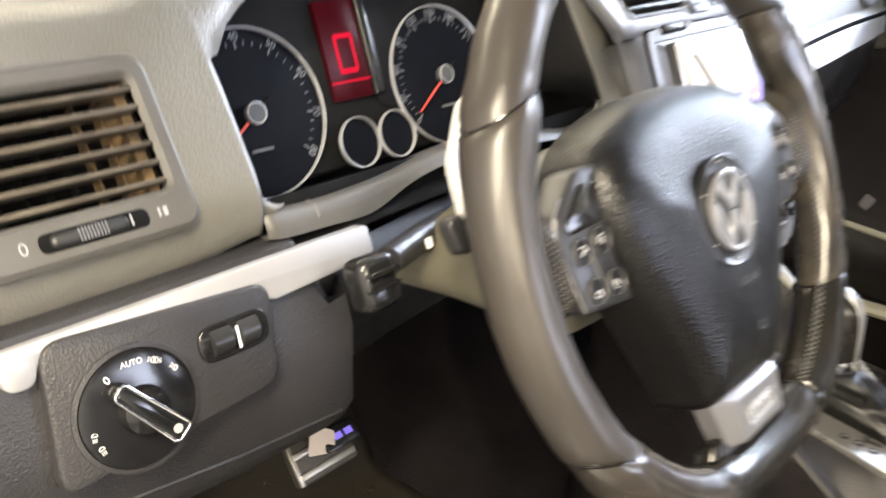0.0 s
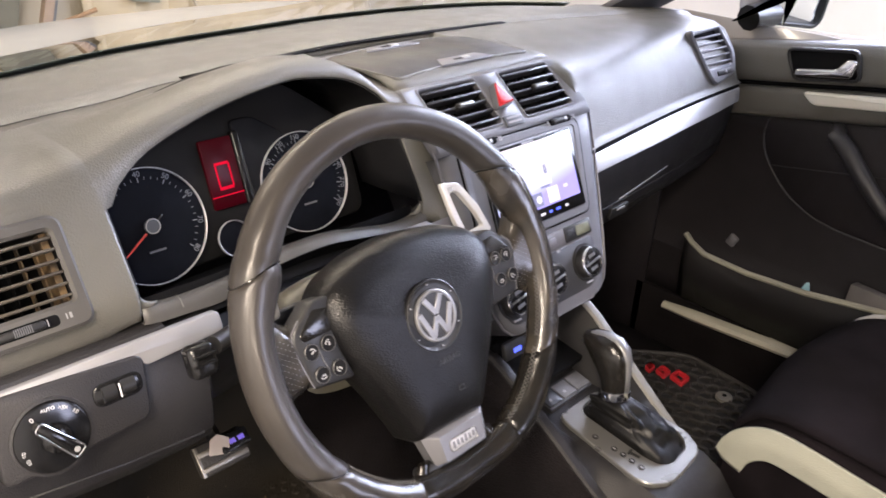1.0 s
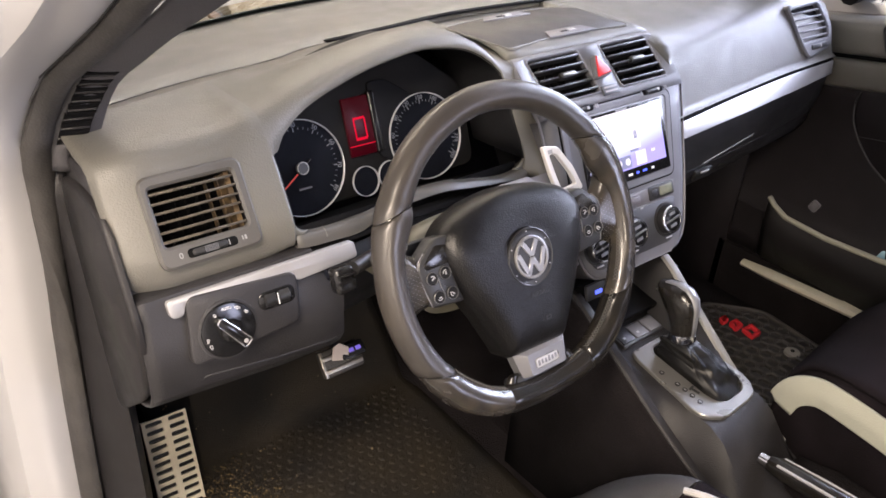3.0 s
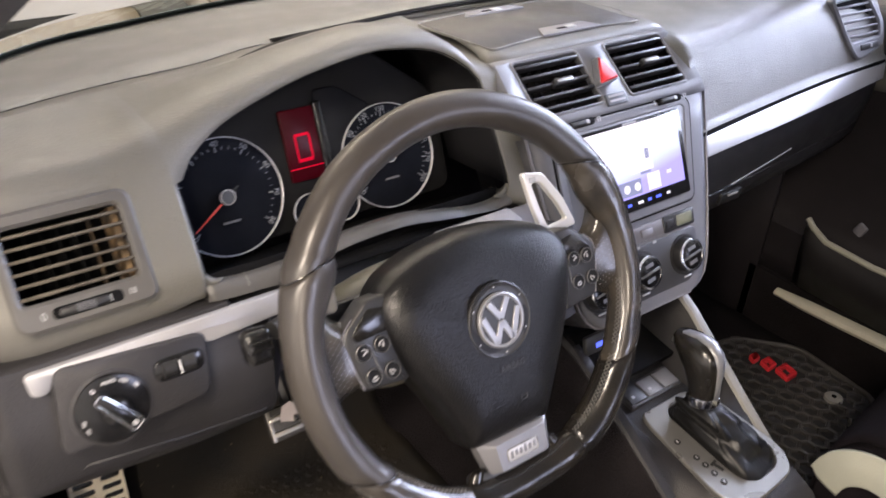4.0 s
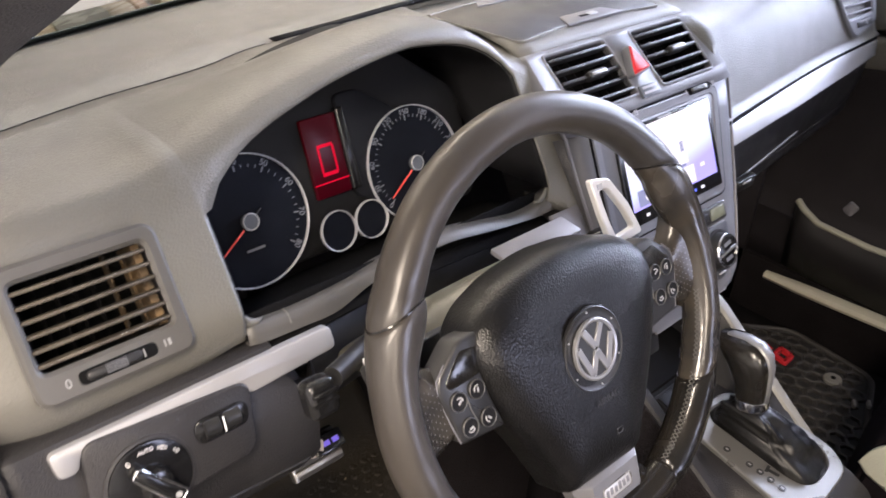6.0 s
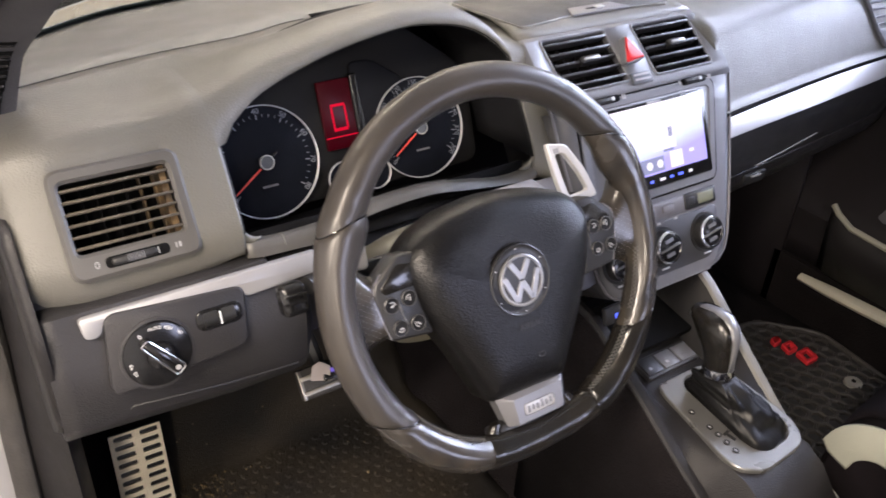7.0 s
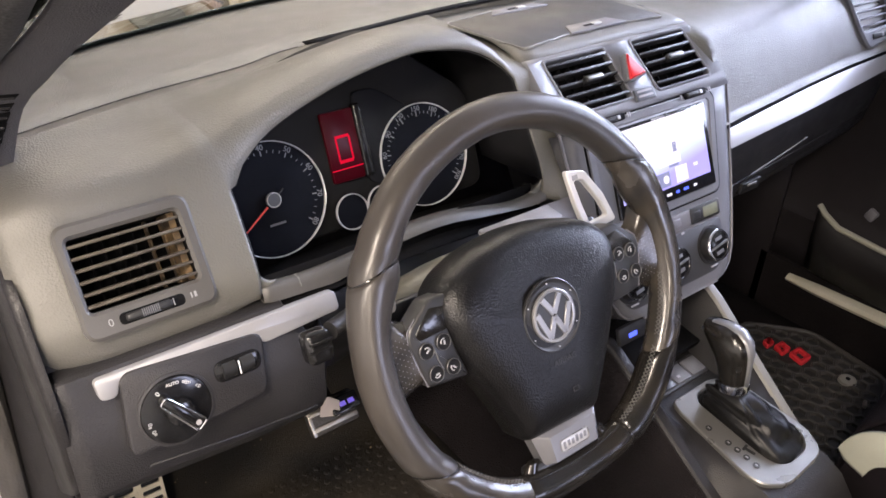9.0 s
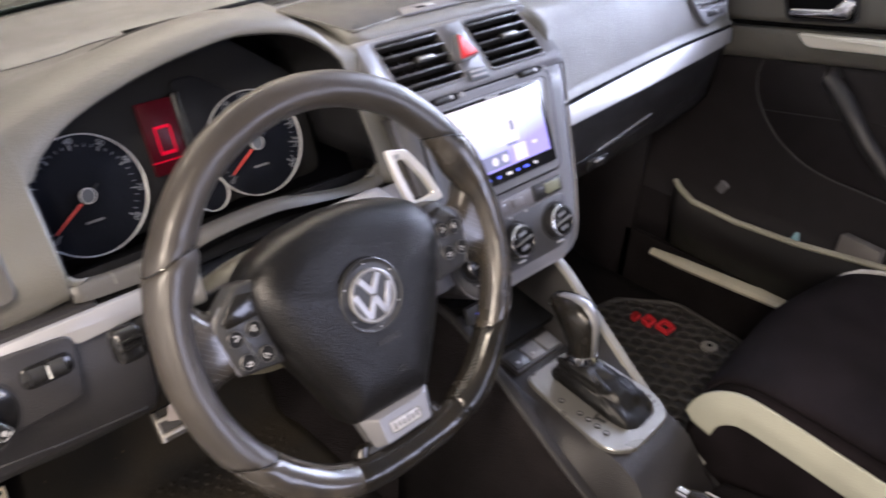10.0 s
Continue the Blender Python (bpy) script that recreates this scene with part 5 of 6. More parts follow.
def side_spoke(s):
    pod = rounded([(s * 0.086, 0.040), (s * 0.092, -0.002), (s * 0.084, -0.033), (s * 0.1245, -0.0285), (s * 0.1335, 0.012), (s * 0.131, 0.022), (s * 0.107, 0.0405)], 0.005)
    if s > 0:
        pod = pod[::-1]
    p = part("key_pod", plate(pod, -0.016, 0.0032, WHL, 0.0028), BLACKP, wheel, "satin black key pod with a thin pale edge")
    part("pod_edge", tube([WHL @ Vector((s * x, y, 0.0016)) for x, y in ((0.1245, -0.0270), (0.1290, -0.010), (0.1332, 0.010), (0.1310, 0.0215), (0.122, 0.0295))], 0.0006, 8), FLAP, p)
    face = [(s * 0.0905, 0.031), (s * 0.0945, 0.012), (s * 0.123, 0.011), (s * 0.1265, 0.017), (s * 0.108, 0.034)]
    part("pod_facet", plate(rounded(face if s < 0 else face[::-1], 0.003), 0.002, 0.0037, WHL, 0.0009), LEATHER_B, p, "smooth black upper facet")
    pts = ((-0.1193, 0.0018), (-0.1023, 0.0035), (-0.0985, -0.0193), (-0.1153, -0.0190)) if s < 0 else ((0.1036, 0.0110), (0.1191, 0.0103), (0.1218, -0.0110), (0.1045, -0.0109))
    for n, (x, y) in enumerate(pts):
        m = at(WHL, x, y, 0.0030)
        b = part("key", lathe([(0.0066, 0), (0.0066, 0.0014), (0.0058, 0.0019), (0.003, 0.0012)], m, 24), LINING, wheel, "round black key with a pale rim")
        part("key_rim", lathe([(0.0069, 0.0006), (0.0070, 0.0021), (0.0066, 0.0024), (0.0062, 0.0017)], m, 28, ring=True), KEYRIM, b)
        arrow = [m @ Vector((0.0030 * math.cos(u), 0.0030 * math.sin(u), 0.0021)) for u in [radians(70 * n + 30 * k) for k in range(5)]]
        part("key_mark", tube(arrow, 0.00055, 6), GREYP, b)
        part("key_mark", block(at(m, 0.0004, -0.0003, 0.0020, 35 + 50 * n), (0.0034, 0.0013, 0.0006)), GREYP, b)
    inn = 1 if s < 0 else -1
    part("key_bridge", tube([WHL @ Vector((x, y, 0.0036)) for x, y in ((pts[0][0] + 0.0078 * inn, pts[0][1] - 0.001), (lerp(pts[0][0], pts[3][0], 0.5) + 0.0068 * inn, lerp(pts[0][1], pts[3][1], 0.5)), (pts[3][0] + 0.0078 * inn, pts[3][1] + 0.001))], 0.0005, 6), GATEM, p)
    rings = []
    for k in range(13):
        q = k / 12
        x = lerp(0.1215, 0.164, q)
        top, bot = curve_at(EDGE_UP, x), curve_at(EDGE_LOW, x)
        front = [(-1 + 2 * j / 14) for j in range(15)]
        ring = [WHL @ Vector((s * x, lerp(bot, top, (f + 1) / 2), spoke_front(q, f))) for f in front]
        ring += [WHL @ Vector((s * x, lerp(bot, top, (f + 1) / 2), -0.014)) for f in (0.8, 0.0, -0.8)]
        rings.append(ring)
    part("spoke", solid(rings), LEATHER_W, wheel, "scuffed perforated leather spoke", smooth=60)
    bm = bmesh.new()
    for i in range(8):
        for j in range(9):
            x = 0.1335 + i * 0.0034
            q = (x - 0.1215) / 0.0425
            top, bot = curve_at(EDGE_UP, x), curve_at(EDGE_LOW, x)
            y = -0.0225 + j * 0.0050 + (i % 2) * 0.0025
            f = (y - bot) / (top - bot) * 2 - 1
            if abs(f) < 0.85 and x < 0.152:
                lathe([(0.00042, 0.0), (0.00036, 0.00022)], at(WHL, x * s, y, spoke_front(q, f) - 0.0001), 6, bm)
    part("perforation", bm, FLAP, wheel, "pale worn perforation dots")


side_spoke(-1)
side_spoke(1)
back = [(-0.0385, -0.1115), (0.0400, -0.1135), (0.0375, -0.1440), (-0.0290, -0.1440)]
fore = [(-0.0240, -0.1170), (0.0330, -0.1170), (0.0310, -0.1432), (-0.0215, -0.1432)]
rings = [[WHL @ Vector((x, y, z)) for x, y in rounded(o, 0.0025, 3)] for o, z in ((back, -0.012), (back, 0.0005), (fore, 0.0070))]
rings.append([WHL @ Vector((x, y, 0.0076)) for x, y in shrink(rounded(fore, 0.0025, 3), 0.0009)])
b = part("badge_plate", solid(rings), BADGEM, wheel, "satin silver folded badge plate in the lower spoke", smooth=30)
part("badge_panel", ringplate(rect(-0.0135, 0.0215, -0.1375, -0.1250, 0.004), rect(-0.0125, 0.0205, -0.1365, -0.1260, 0.0035), 0.0070, 0.0084, WHL, 0.0003), GATEM, b)
part("badge_field", plate(rect(-0.0125, 0.0205, -0.1365, -0.1260, 0.0035), 0.0068, 0.0078, WHL, 0.0002), SILVERP, b)
for k in range(6):
    part("badge_bar", block(at(WHL, -0.0085 + k * 0.0050, -0.1313 + (0.0006 if k % 2 else 0), 0.0080), (0.0030, 0.0052 if k % 3 else 0.0066, 0.0008), 0.0003, 1), STACKM, b)
for s in (-1, 1):
    rings = []
    for q in (0, 0.2, 0.45, 0.7, 1.0):
        cx, cy = s * lerp(0.039, 0.058, q), lerp(-0.136, -0.166, q)
        rx, rz = lerp(0.007, 0.016, q * q), lerp(0.005, 0.0125, q * q)
        rings.append([WHL @ Vector((cx + rx * math.cos(2 * math.pi * k / 16), cy, -0.003 + rz * math.sin(2 * math.pi * k / 16))) for k in range(16)])
    part("lower_prong", solid(rings), LEATHER_B, wheel, smooth=60)
part("lower_bridge", block(at(WHL, 0, -0.148, -0.006), (0.098, 0.020, 0.014), 0.005), BLACKP, wheel)
hubback = [[WHL @ Vector((x * s, y * s, z)) for x, y in HUBO] for s, z in ((0.98, -0.028), (0.85, -0.045), (0.6, -0.055))]
part("hub_back", solid(hubback), BLACKP, wheel)

# shift paddles behind the spokes
for s in (-1, 1):
    pad = thing("shift_paddle", "bare aluminium shift paddle with an open loop", "shift paddle", tuple((WHL @ Vector((s * 0.12, 0.05, -0.04)))), "shift paddles")
    o = [(s * 0.100, 0.093), (s * 0.124, 0.088), (s * 0.143, 0.060), (s * 0.154, 0.030), (s * 0.112, 0.028), (s * 0.1045, 0.06)]
    i = [(s * 0.108, 0.081), (s * 0.1195, 0.080), (s * 0.135, 0.056), (s * 0.143, 0.038), (s * 0.1185, 0.036), (s * 0.1130, 0.056)]
    if s < 0:
        o = [(max(-0.144, min(-0.110, x)), y) for x, y in o]
        i = [(max(-0.134, min(-0.116, x)), y) for x, y in i]
    else:
        o, i = o[::-1], i[::-1]
    part("blade", ringplate(rounded(o, 0.005), rounded(i, 0.004), -0.046, -0.040, WHL, 0.001), PADDLE, pad, "brushed aluminium blade")
    part("root", plate(rounded([(s * 0.05, 0.034), (s * 0.154, 0.034), (s * 0.150, 0.014), (s * 0.05, 0.010)][:: (1 if s < 0 else -1)], 0.006), -0.052, -0.043, WHL, 0.002), BLACKP, pad, "black paddle root")
    part("print_mark", block(at(WHL, s * 0.110, 0.084, -0.0398), (0.007, 0.005, 0.0004)), GREYP, pad)

# ---- steering column ----
column = thing("steering_column", "grey plastic steering column shroud behind the wheel", "steering column", (-0.335, 0.12, 0.9))
TOP = [(0.050, 0.945), (0.062, 0.959), (0.085, 0.968), (0.100, 0.964), (0.115, 0.954), (0.13, 0.938), (0.15, 0.914), (0.176, 0.888)]
rings = []
for q in [k / 12 for k in range(13)]:
    y = lerp(0.050, 0.176, q)
    top = curve_at(TOP, y)
    w, cz = 0.098 + 0.004 * math.sin(math.pi * q), (top + 0.862) / 2
    h = top - cz
    rings.append([(-0.335 + w * math.copysign(abs(math.cos(b)) ** 0.75, math.cos(b)), y, cz + h * math.copysign(abs(math.sin(b)) ** 0.62, math.sin(b))) for b in [2 * math.pi * k / 32 for k in range(32)]])
part("shroud", solid(rings), material("olive_grey_plastic", (0.125, 0.116, 0.085), 0.36, grain=0.1, scale=800, vary=0.15, vscale=8, wear=0.06), column, smooth=60)
# added near-black sheet: shade of the gap between ledge and column
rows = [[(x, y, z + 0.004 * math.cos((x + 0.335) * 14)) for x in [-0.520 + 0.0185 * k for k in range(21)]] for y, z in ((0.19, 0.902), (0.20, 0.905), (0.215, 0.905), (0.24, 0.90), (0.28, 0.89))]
part("gap_shade_sheet", sheet(rows), VOID, column, thick=0.002)
part("top_flap", plate(rect(0.036, 0.130, -0.013, 0.013, 0.003), 0, 0.004, slope(-0.335, 0.122, 0.947, 12.0), 0.001), FLAP, column, "pale grey flap on the column")
for s, z in ((-1, 0.92), (1, 0.925)):
    st = thing("column_stalk", "black control stalk on the steering column", "stalk", (-0.335 + s * 0.1, 0.13, z), "column stalks")
    part("arm", tube([(-0.335 + s * 0.07, 0.14, z - 0.01), (-0.335 + s * 0.11, 0.128, z - 0.003), (-0.335 + s * 0.145, 0.115, z)], [0.012, 0.009, 0.0085], 12), BLACKP, st)
    part("end_piece", block(slope(-0.335 + s * 0.163, 0.108, z - 0.004, 0.4), (0.025, 0.030, 0.020), 0.006, 3), GLOSS, st, "ribbed end piece")
    for k in range(3):
        part("rib", block(slope(-0.335 + s * 0.163, 0.0985, z + 0.006 - 0.009 * k, 0.4), (0.022, 0.003, 0.004), 0.001), GLOSS, st)
    part("print_mark", block(slope(-0.335 + s * 0.120, 0.108, z + 0.006, 0.4), (0.004, 0.006, 0.001)), WHITEP, st)

# ---- centre console ----
cons = thing("centre_console", "dark grey centre console with pale side rails", "centre console", (CX, -0.1, 0.5))
ZR = [(-0.75, 0.50), (-0.30, 0.525), (-0.225, 0.530), (-0.145, 0.558), (-0.06, 0.607), (0.0, 0.648), (0.06, 0.690), (0.12, 0.728), (0.20, 0.74)]
ZT = [(-0.75, 0.50), (-0.30, 0.53), (-0.20, 0.545), (-0.155, 0.600), (-0.13, 0.622), (-0.10, 0.628), (0.05, 0.637), (0.085, 0.640), (0.105, 0.648), (0.16, 0.668), (0.2, 0.675)]
rows = []
for k in range(40):
    y = -0.75 + k * 0.0244
    zr, zt = curve_at(ZR, y), curve_at(ZT, y)
    w = curve_at([(-0.75, 0.085), (-0.15, 0.092), (0.0, 0.100), (0.12, 0.108), (0.2, 0.11)], y)
    flank = min(zr, zt + 0.1)
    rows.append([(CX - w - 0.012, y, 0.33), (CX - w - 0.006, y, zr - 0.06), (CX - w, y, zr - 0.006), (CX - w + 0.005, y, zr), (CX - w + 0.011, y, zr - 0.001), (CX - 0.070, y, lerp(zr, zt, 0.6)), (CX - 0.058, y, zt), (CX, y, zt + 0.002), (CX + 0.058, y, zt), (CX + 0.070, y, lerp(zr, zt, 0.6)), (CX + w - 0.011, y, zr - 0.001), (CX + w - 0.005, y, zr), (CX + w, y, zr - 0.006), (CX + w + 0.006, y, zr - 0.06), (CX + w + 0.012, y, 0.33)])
part("body", sheet([r[2:13] for r in rows]), CONSOLE, cons, thick=0.003, smooth=40)
# flanks in near-black: the shade low beside the seats put into the colour
part("shaded_flank", sheet([r[:3] for r in rows]), CARPET_D, cons, "console flank, its shade put into a near-black colour", thick=0.003)
part("shaded_flank", sheet([r[12:] for r in rows]), CARPET_D, cons, "console flank, its shade put into a near-black colour", thick=0.003)
for s in (-1, 1):
    pts = []
    for k in range(15):
        y = -0.16 + k * 0.02
        w = curve_at([(-0.15, 0.092), (0.0, 0.100), (0.12, 0.108)], y)
        pts.append((CX + s * (w - 0.006), y, curve_at(ZR, y) + 0.001))
    part("rail", tube(pts, 0.0085, 8, flat=0.6), RAILM if s > 0 else CONSOLE, cons, "pale satin side rail" if s > 0 else "grained side rail")
# near-black slab in place of the tray's shaded inside
part("tray", block(pose(CX, 0.135, 0.672, 12, 0, 0), (0.15, 0.09, 0.01), 0.003), VOID, cons, "open tray under the stack, its shade put into a near-black colour")
GT = Matrix.Translation((CX, -0.035, 0.6365)) @ pose(0, 0, 0, 3.4, 0, 0)
gate = thing("gear_selector", "automatic gear selector with leather gaiter in a silver plate", "gear selector", tuple(GT.translation))
go = rounded([(-0.046, 0.064), (-0.040, 0.082), (0.045, 0.082), (0.067, 0.050), (0.070, -0.050), (0.050, -0.080), (-0.030, -0.086), (-0.056, -0.068), (-0.060, -0.045)], 0.026, 6)
gi = rounded([(-0.012, 0.062), (0.000, 0.073), (0.034, 0.073), (0.054, 0.045), (0.058, -0.045), (0.040, -0.064), (0.000, -0.067), (-0.014, -0.058), (-0.018, -0.040)], 0.022, 6)
part("plate", ringplate(go, gi, -0.006, 0.0032, GT, 0.0014), GATEM, gate, "satin silver plate with dark marks")
for x, y in ((-0.0385, 0.0247), (-0.0377, -0.0044), (-0.0376, -0.0179), (-0.0381, -0.0318), (-0.0386, -0.0461)):
    d = part("position_mark", lathe([(0.0042, 0), (0.0042, 0.0008)], at(GT, x, y, 0.0038), 16), BLACKP, gate, "dark position mark")
    part("letter_bar", block(at(GT, x, y, 0.0047), (0.002, 0.0035, 0.0004)), GREYP, d)
part("shift_mark", block(at(GT, -0.0265, -0.028, 0.0042, 10), (0.004, 0.014, 0.0006)), BLACKP, gate)
part("shift_mark", block(at(GT, -0.0265, -0.021, 0.0042, 10), (0.011, 0.0035, 0.0006)), BLACKP, gate)
rings = []
gin = [Vector((x, y, 0)) for x, y in gi]
colc = Vector((-0.002, 0.030, 0.052))
for i in range(23):
    q = i / 22
    ring = []
    for k, p in enumerate(gin):
        a = math.atan2(p.y - 0.010, p.x - 0.018)
        c = Vector((0.0178 * math.cos(a), 0.0178 * math.sin(a), 0)) + colc
        f = q ** (1.15 if p.y < 0.02 else 1.0)
        v = p.lerp(c, f)
        v.z = -0.004 + 0.056 * q + 0.003 * math.sin(math.pi * q) * max(0, math.sin(-a))
        d = Vector((math.cos(a), math.sin(a), 0.4))
        w = math.sin(math.pi * q) ** 0.6
        crease = 0.0055 * noise.noise(Vector((math.cos(a) * 1.9, math.sin(a) * 1.9, q * 2.6))) + 0.0035 * abs(noise.noise(Vector((math.cos(a) * 3.8 + 5, math.sin(a) * 3.8, q * 6)))) - 0.001
        ring.append(GT @ (v + d * crease * w * 2.4))
    rings.append(ring)
part("gaiter", solid(rings), BOOTM, gate, "creased black leather gaiter", smooth=70)
KN = Matrix.Translation((0.014, -0.008, 0.690)) @ pose(0, 0, 0, -14, 5, 0)
part("collar", lathe([(0.0185, -0.004), (0.0192, 0.0), (0.0188, 0.007), (0.0172, 0.008)], KN, 30), CHROME, gate, "chrome collar")
rings = []
for z, y0, y1, w in ((0.004, -0.0165, 0.0170, 0.0165), (0.020, -0.0185, 0.0200, 0.0178), (0.038, -0.0205, 0.0265, 0.0195), (0.054, -0.0210, 0.0345, 0.0210), (0.066, -0.0175, 0.0420, 0.0208), (0.075, -0.0085, 0.0445, 0.0182), (0.080, 0.006, 0.0420, 0.0125)):
    rings.append([KN @ Vector((w * math.copysign(abs(math.cos(b)) ** 0.8, math.cos(b)), (y0 + y1) / 2 + (y1 - y0) / 2 * math.copysign(abs(math.sin(b)) ** 0.8, math.sin(b)), z)) for b in [2 * math.pi * k / 28 for k in range(28)]])
kn = part("knob", solid(rings), LEATHER_B, gate, "black leather knob", smooth=60)
rows = []
for y, z, w in ((-0.0178, 0.006, 0.0040), (-0.0200, 0.028, 0.0048), (-0.0222, 0.050, 0.0066), (-0.0190, 0.0655, 0.0085), (-0.0085, 0.0768, 0.0090), (0.008, 0.0818, 0.0085), (0.028, 0.0812, 0.0070), (0.040, 0.0760, 0.0055), (0.0455, 0.066, 0.0040)):
    rows.append([KN @ Vector((w * q, y + 0.002 * q * q, z - 0.0025 * q * q)) for q in (-1, -0.6, 0, 0.6, 1)])
part("knob_strip", sheet(rows), EMBLEM, kn, "satin silver strip over the knob", thick=0.003)
kp = thing("console_keys", "small key panel ahead of the gear selector", "switch panel", (0.03, 0.078, 0.648))
KP = Matrix.Translation((0.018, 0.074, 0.6455)) @ pose(0, 0, 0, 10, 0, 0)
part("panel", plate(rect(-0.046, 0.048, -0.016, 0.018, 0.004), -0.004, 0.003, KP, 0.001), HARD, kp)
for x in (-0.030, 0.001, 0.032):
    k = part("key", block(at(KP, x, 0.001, 0.003), (0.0275, 0.026, 0.004), 0.0015), STACKM if x > -0.02 else BLACKP, kp)
    part("print_bar", block(at(KP, x - 0.004, -0.003, 0.0051), (0.005, 0.004, 0.0004)), GREYP if x < 0.02 else STACKM, k)

# ---- handbrake ----
hb = thing("handbrake", "black leather handbrake lever with a silver button", "handbrake", (CX, -0.3, 0.57))
part("lever", tube([(0.01, -0.188, 0.588), (0.01, -0.206, 0.59), (0.01, -0.326, 0.604), (0.01, -0.406, 0.602), (0.01, -0.526, 0.57)], [0.0115, 0.0145, 0.0165, 0.0150, 0.012], 16), LEATHER_B, hb, "black leather grip")
part("button", tube([(0.01, -0.174, 0.586), (0.01, -0.19, 0.588)], 0.0085, 14), CHROME, hb, "silver push button")
part("ring", tube([(0.01, -0.351, 0.604), (0.01, -0.358, 0.604)], 0.0178, 16), BLACKP, hb)
for x in (-0.0095, 0.0105):
    part("strip", tube([(x + 0.010, -0.202, 0.5995), (x * 1.1 + 0.010, -0.266, 0.6085), (x * 1.15 + 0.010, -0.348, 0.6165)], 0.0022, 8), SILVERP, hb, "thin silver strip")
rear = part("rear_cover", solid([[(0.068 + w * math.copysign(abs(math.cos(b)) ** 0.5, math.cos(b)), y, z0 + h * math.copysign(abs(math.sin(b)) ** 0.5, math.sin(b))) for b in [2 * math.pi * k / 24 for k in range(24)]] for y, z0, w, h in ((-0.185, 0.50, 0.030, 0.040), (-0.195, 0.515, 0.036, 0.045), (-0.25, 0.525, 0.040, 0.048), (-0.45, 0.525, 0.042, 0.046), (-0.70, 0.50, 0.042, 0.04))]), CARPET_D, cons, "raised black rear cover", smooth=60)

# ---- seats ----
ps = thing("car_seat", "black velour passenger seat with a cream side stripe", "car seat", (0.40, -0.4, 0.4), "front car seats")
SIDE = [(-0.112, 0.40), (-0.114, 0.50), (-0.117, 0.56), (-0.122, 0.622), (-0.136, 0.660), (-0.165, 0.681), (-0.24, 0.686), (-0.5, 0.668), (-0.85, 0.63)]
MID = [(-0.058, 0.40), (-0.060, 0.475), (-0.068, 0.535), (-0.086, 0.602), (-0.116, 0.661), (-0.165, 0.696), (-0.25, 0.708), (-0.5, 0.70), (-0.85, 0.66)]


def profile_at(keys, u):
    return curve_at([(k, p[0]) for k, p in enumerate(keys)], u), curve_at([(k, p[1]) for k, p in enumerate(keys)], u)


rows = []
for k in range(33):
    u = k * 8 / 32
    (ys, zs), (ym, zm) = profile_at(SIDE, u), profile_at(MID, u)
    row = []
    for j in range(29):
        p = -1 + j / 14
        c = (1 - abs(p)) ** 0.75
        dip = 0.022 * math.exp(-((p / 0.42) ** 2)) * min(1, max(0, (u - 4.5) / 1.5))
        row.append((0.365 + 0.232 * p, lerp(ys, ym, c), lerp(zs - 0.045 * max(0.0, p) * min(1.0, u / 4), zm, c) - dip))
    rows.append(row)
part("seat_cushion", sheet(rows), FABRIC, ps, "black velour cushion with a domed front", thick=0.006, smooth=70)
MIDLINE = [(-0.1325, 0.602), (-0.138, 0.620), (-0.148, 0.636), (-0.166, 0.650), (-0.190, 0.6565), (-0.245, 0.6535), (-0.32, 0.646), (-0.5, 0.630), (-0.75, 0.600)]
rows = []
for k in range(33):
    u = k * 8 / 32
    y, z = profile_at(MIDLINE, u)
    y2, z2 = profile_at(MIDLINE, u + 0.02)
    y1, z1 = profile_at(MIDLINE, u - 0.02)
    t = Vector((y2 - y1, z2 - z1)).normalized()
    n = Vector((t.y, -t.x))
    rows.append([(0.1135 if w < -0.5 else (0.1125 if w < 0.5 else 0.1195), y + n.x * 0.0215 * w, z + n.y * 0.0215 * w) for w in (-1.0, -0.9, -0.3, 0.3, 0.9, 1.0)])
part("side_stripe", sheet(rows), CREAM, ps, "cream vinyl stripe along the bolster", thick=0.005, smooth=60)
rows = []
for k in range(25):
    u = k * 8 / 24
    y, z = profile_at(SIDE, min(8, u + 0.0))
    rows.append([(0.136, y - 0.002, z - 0.004), (0.126, y - 0.004, z - 0.010), (0.1205, y - 0.006, max(0.40, z - 0.022)), (0.119, y - 0.010, min(z, 0.40) - 0.01)])
part("side_panel", sheet(rows), FABRIC, ps, thick=0.003)
part("piping", tube([(0.498, -0.132, 0.652), (0.514, -0.143, 0.664), (0.530, -0.158, 0.671), (0.545, -0.185, 0.675), (0.556, -0.24, 0.676), (0.562, -0.35, 0.672), (0.566, -0.60, 0.652)], 0.004, 8), PIPING, ps, "pale grey piping")
part("base", block(pose(0.40, -0.42, 0.37), (0.44, 0.5, 0.09), 0.02), BLACKP, ps, "black seat base")
rail = thing("seat_rail_clip", "small metal seat rail clip beside the seat", "seat rail", (0.59, -0.02, 0.4))
for k in range(3):
    part("clip", block(pose(0.578 - 0.012 * k, -0.028 + 0.02 * k, 0.365 - 0.006 * k, 0, 0, 30), (0.016, 0.006, 0.01), 0.002), ALU, rail)

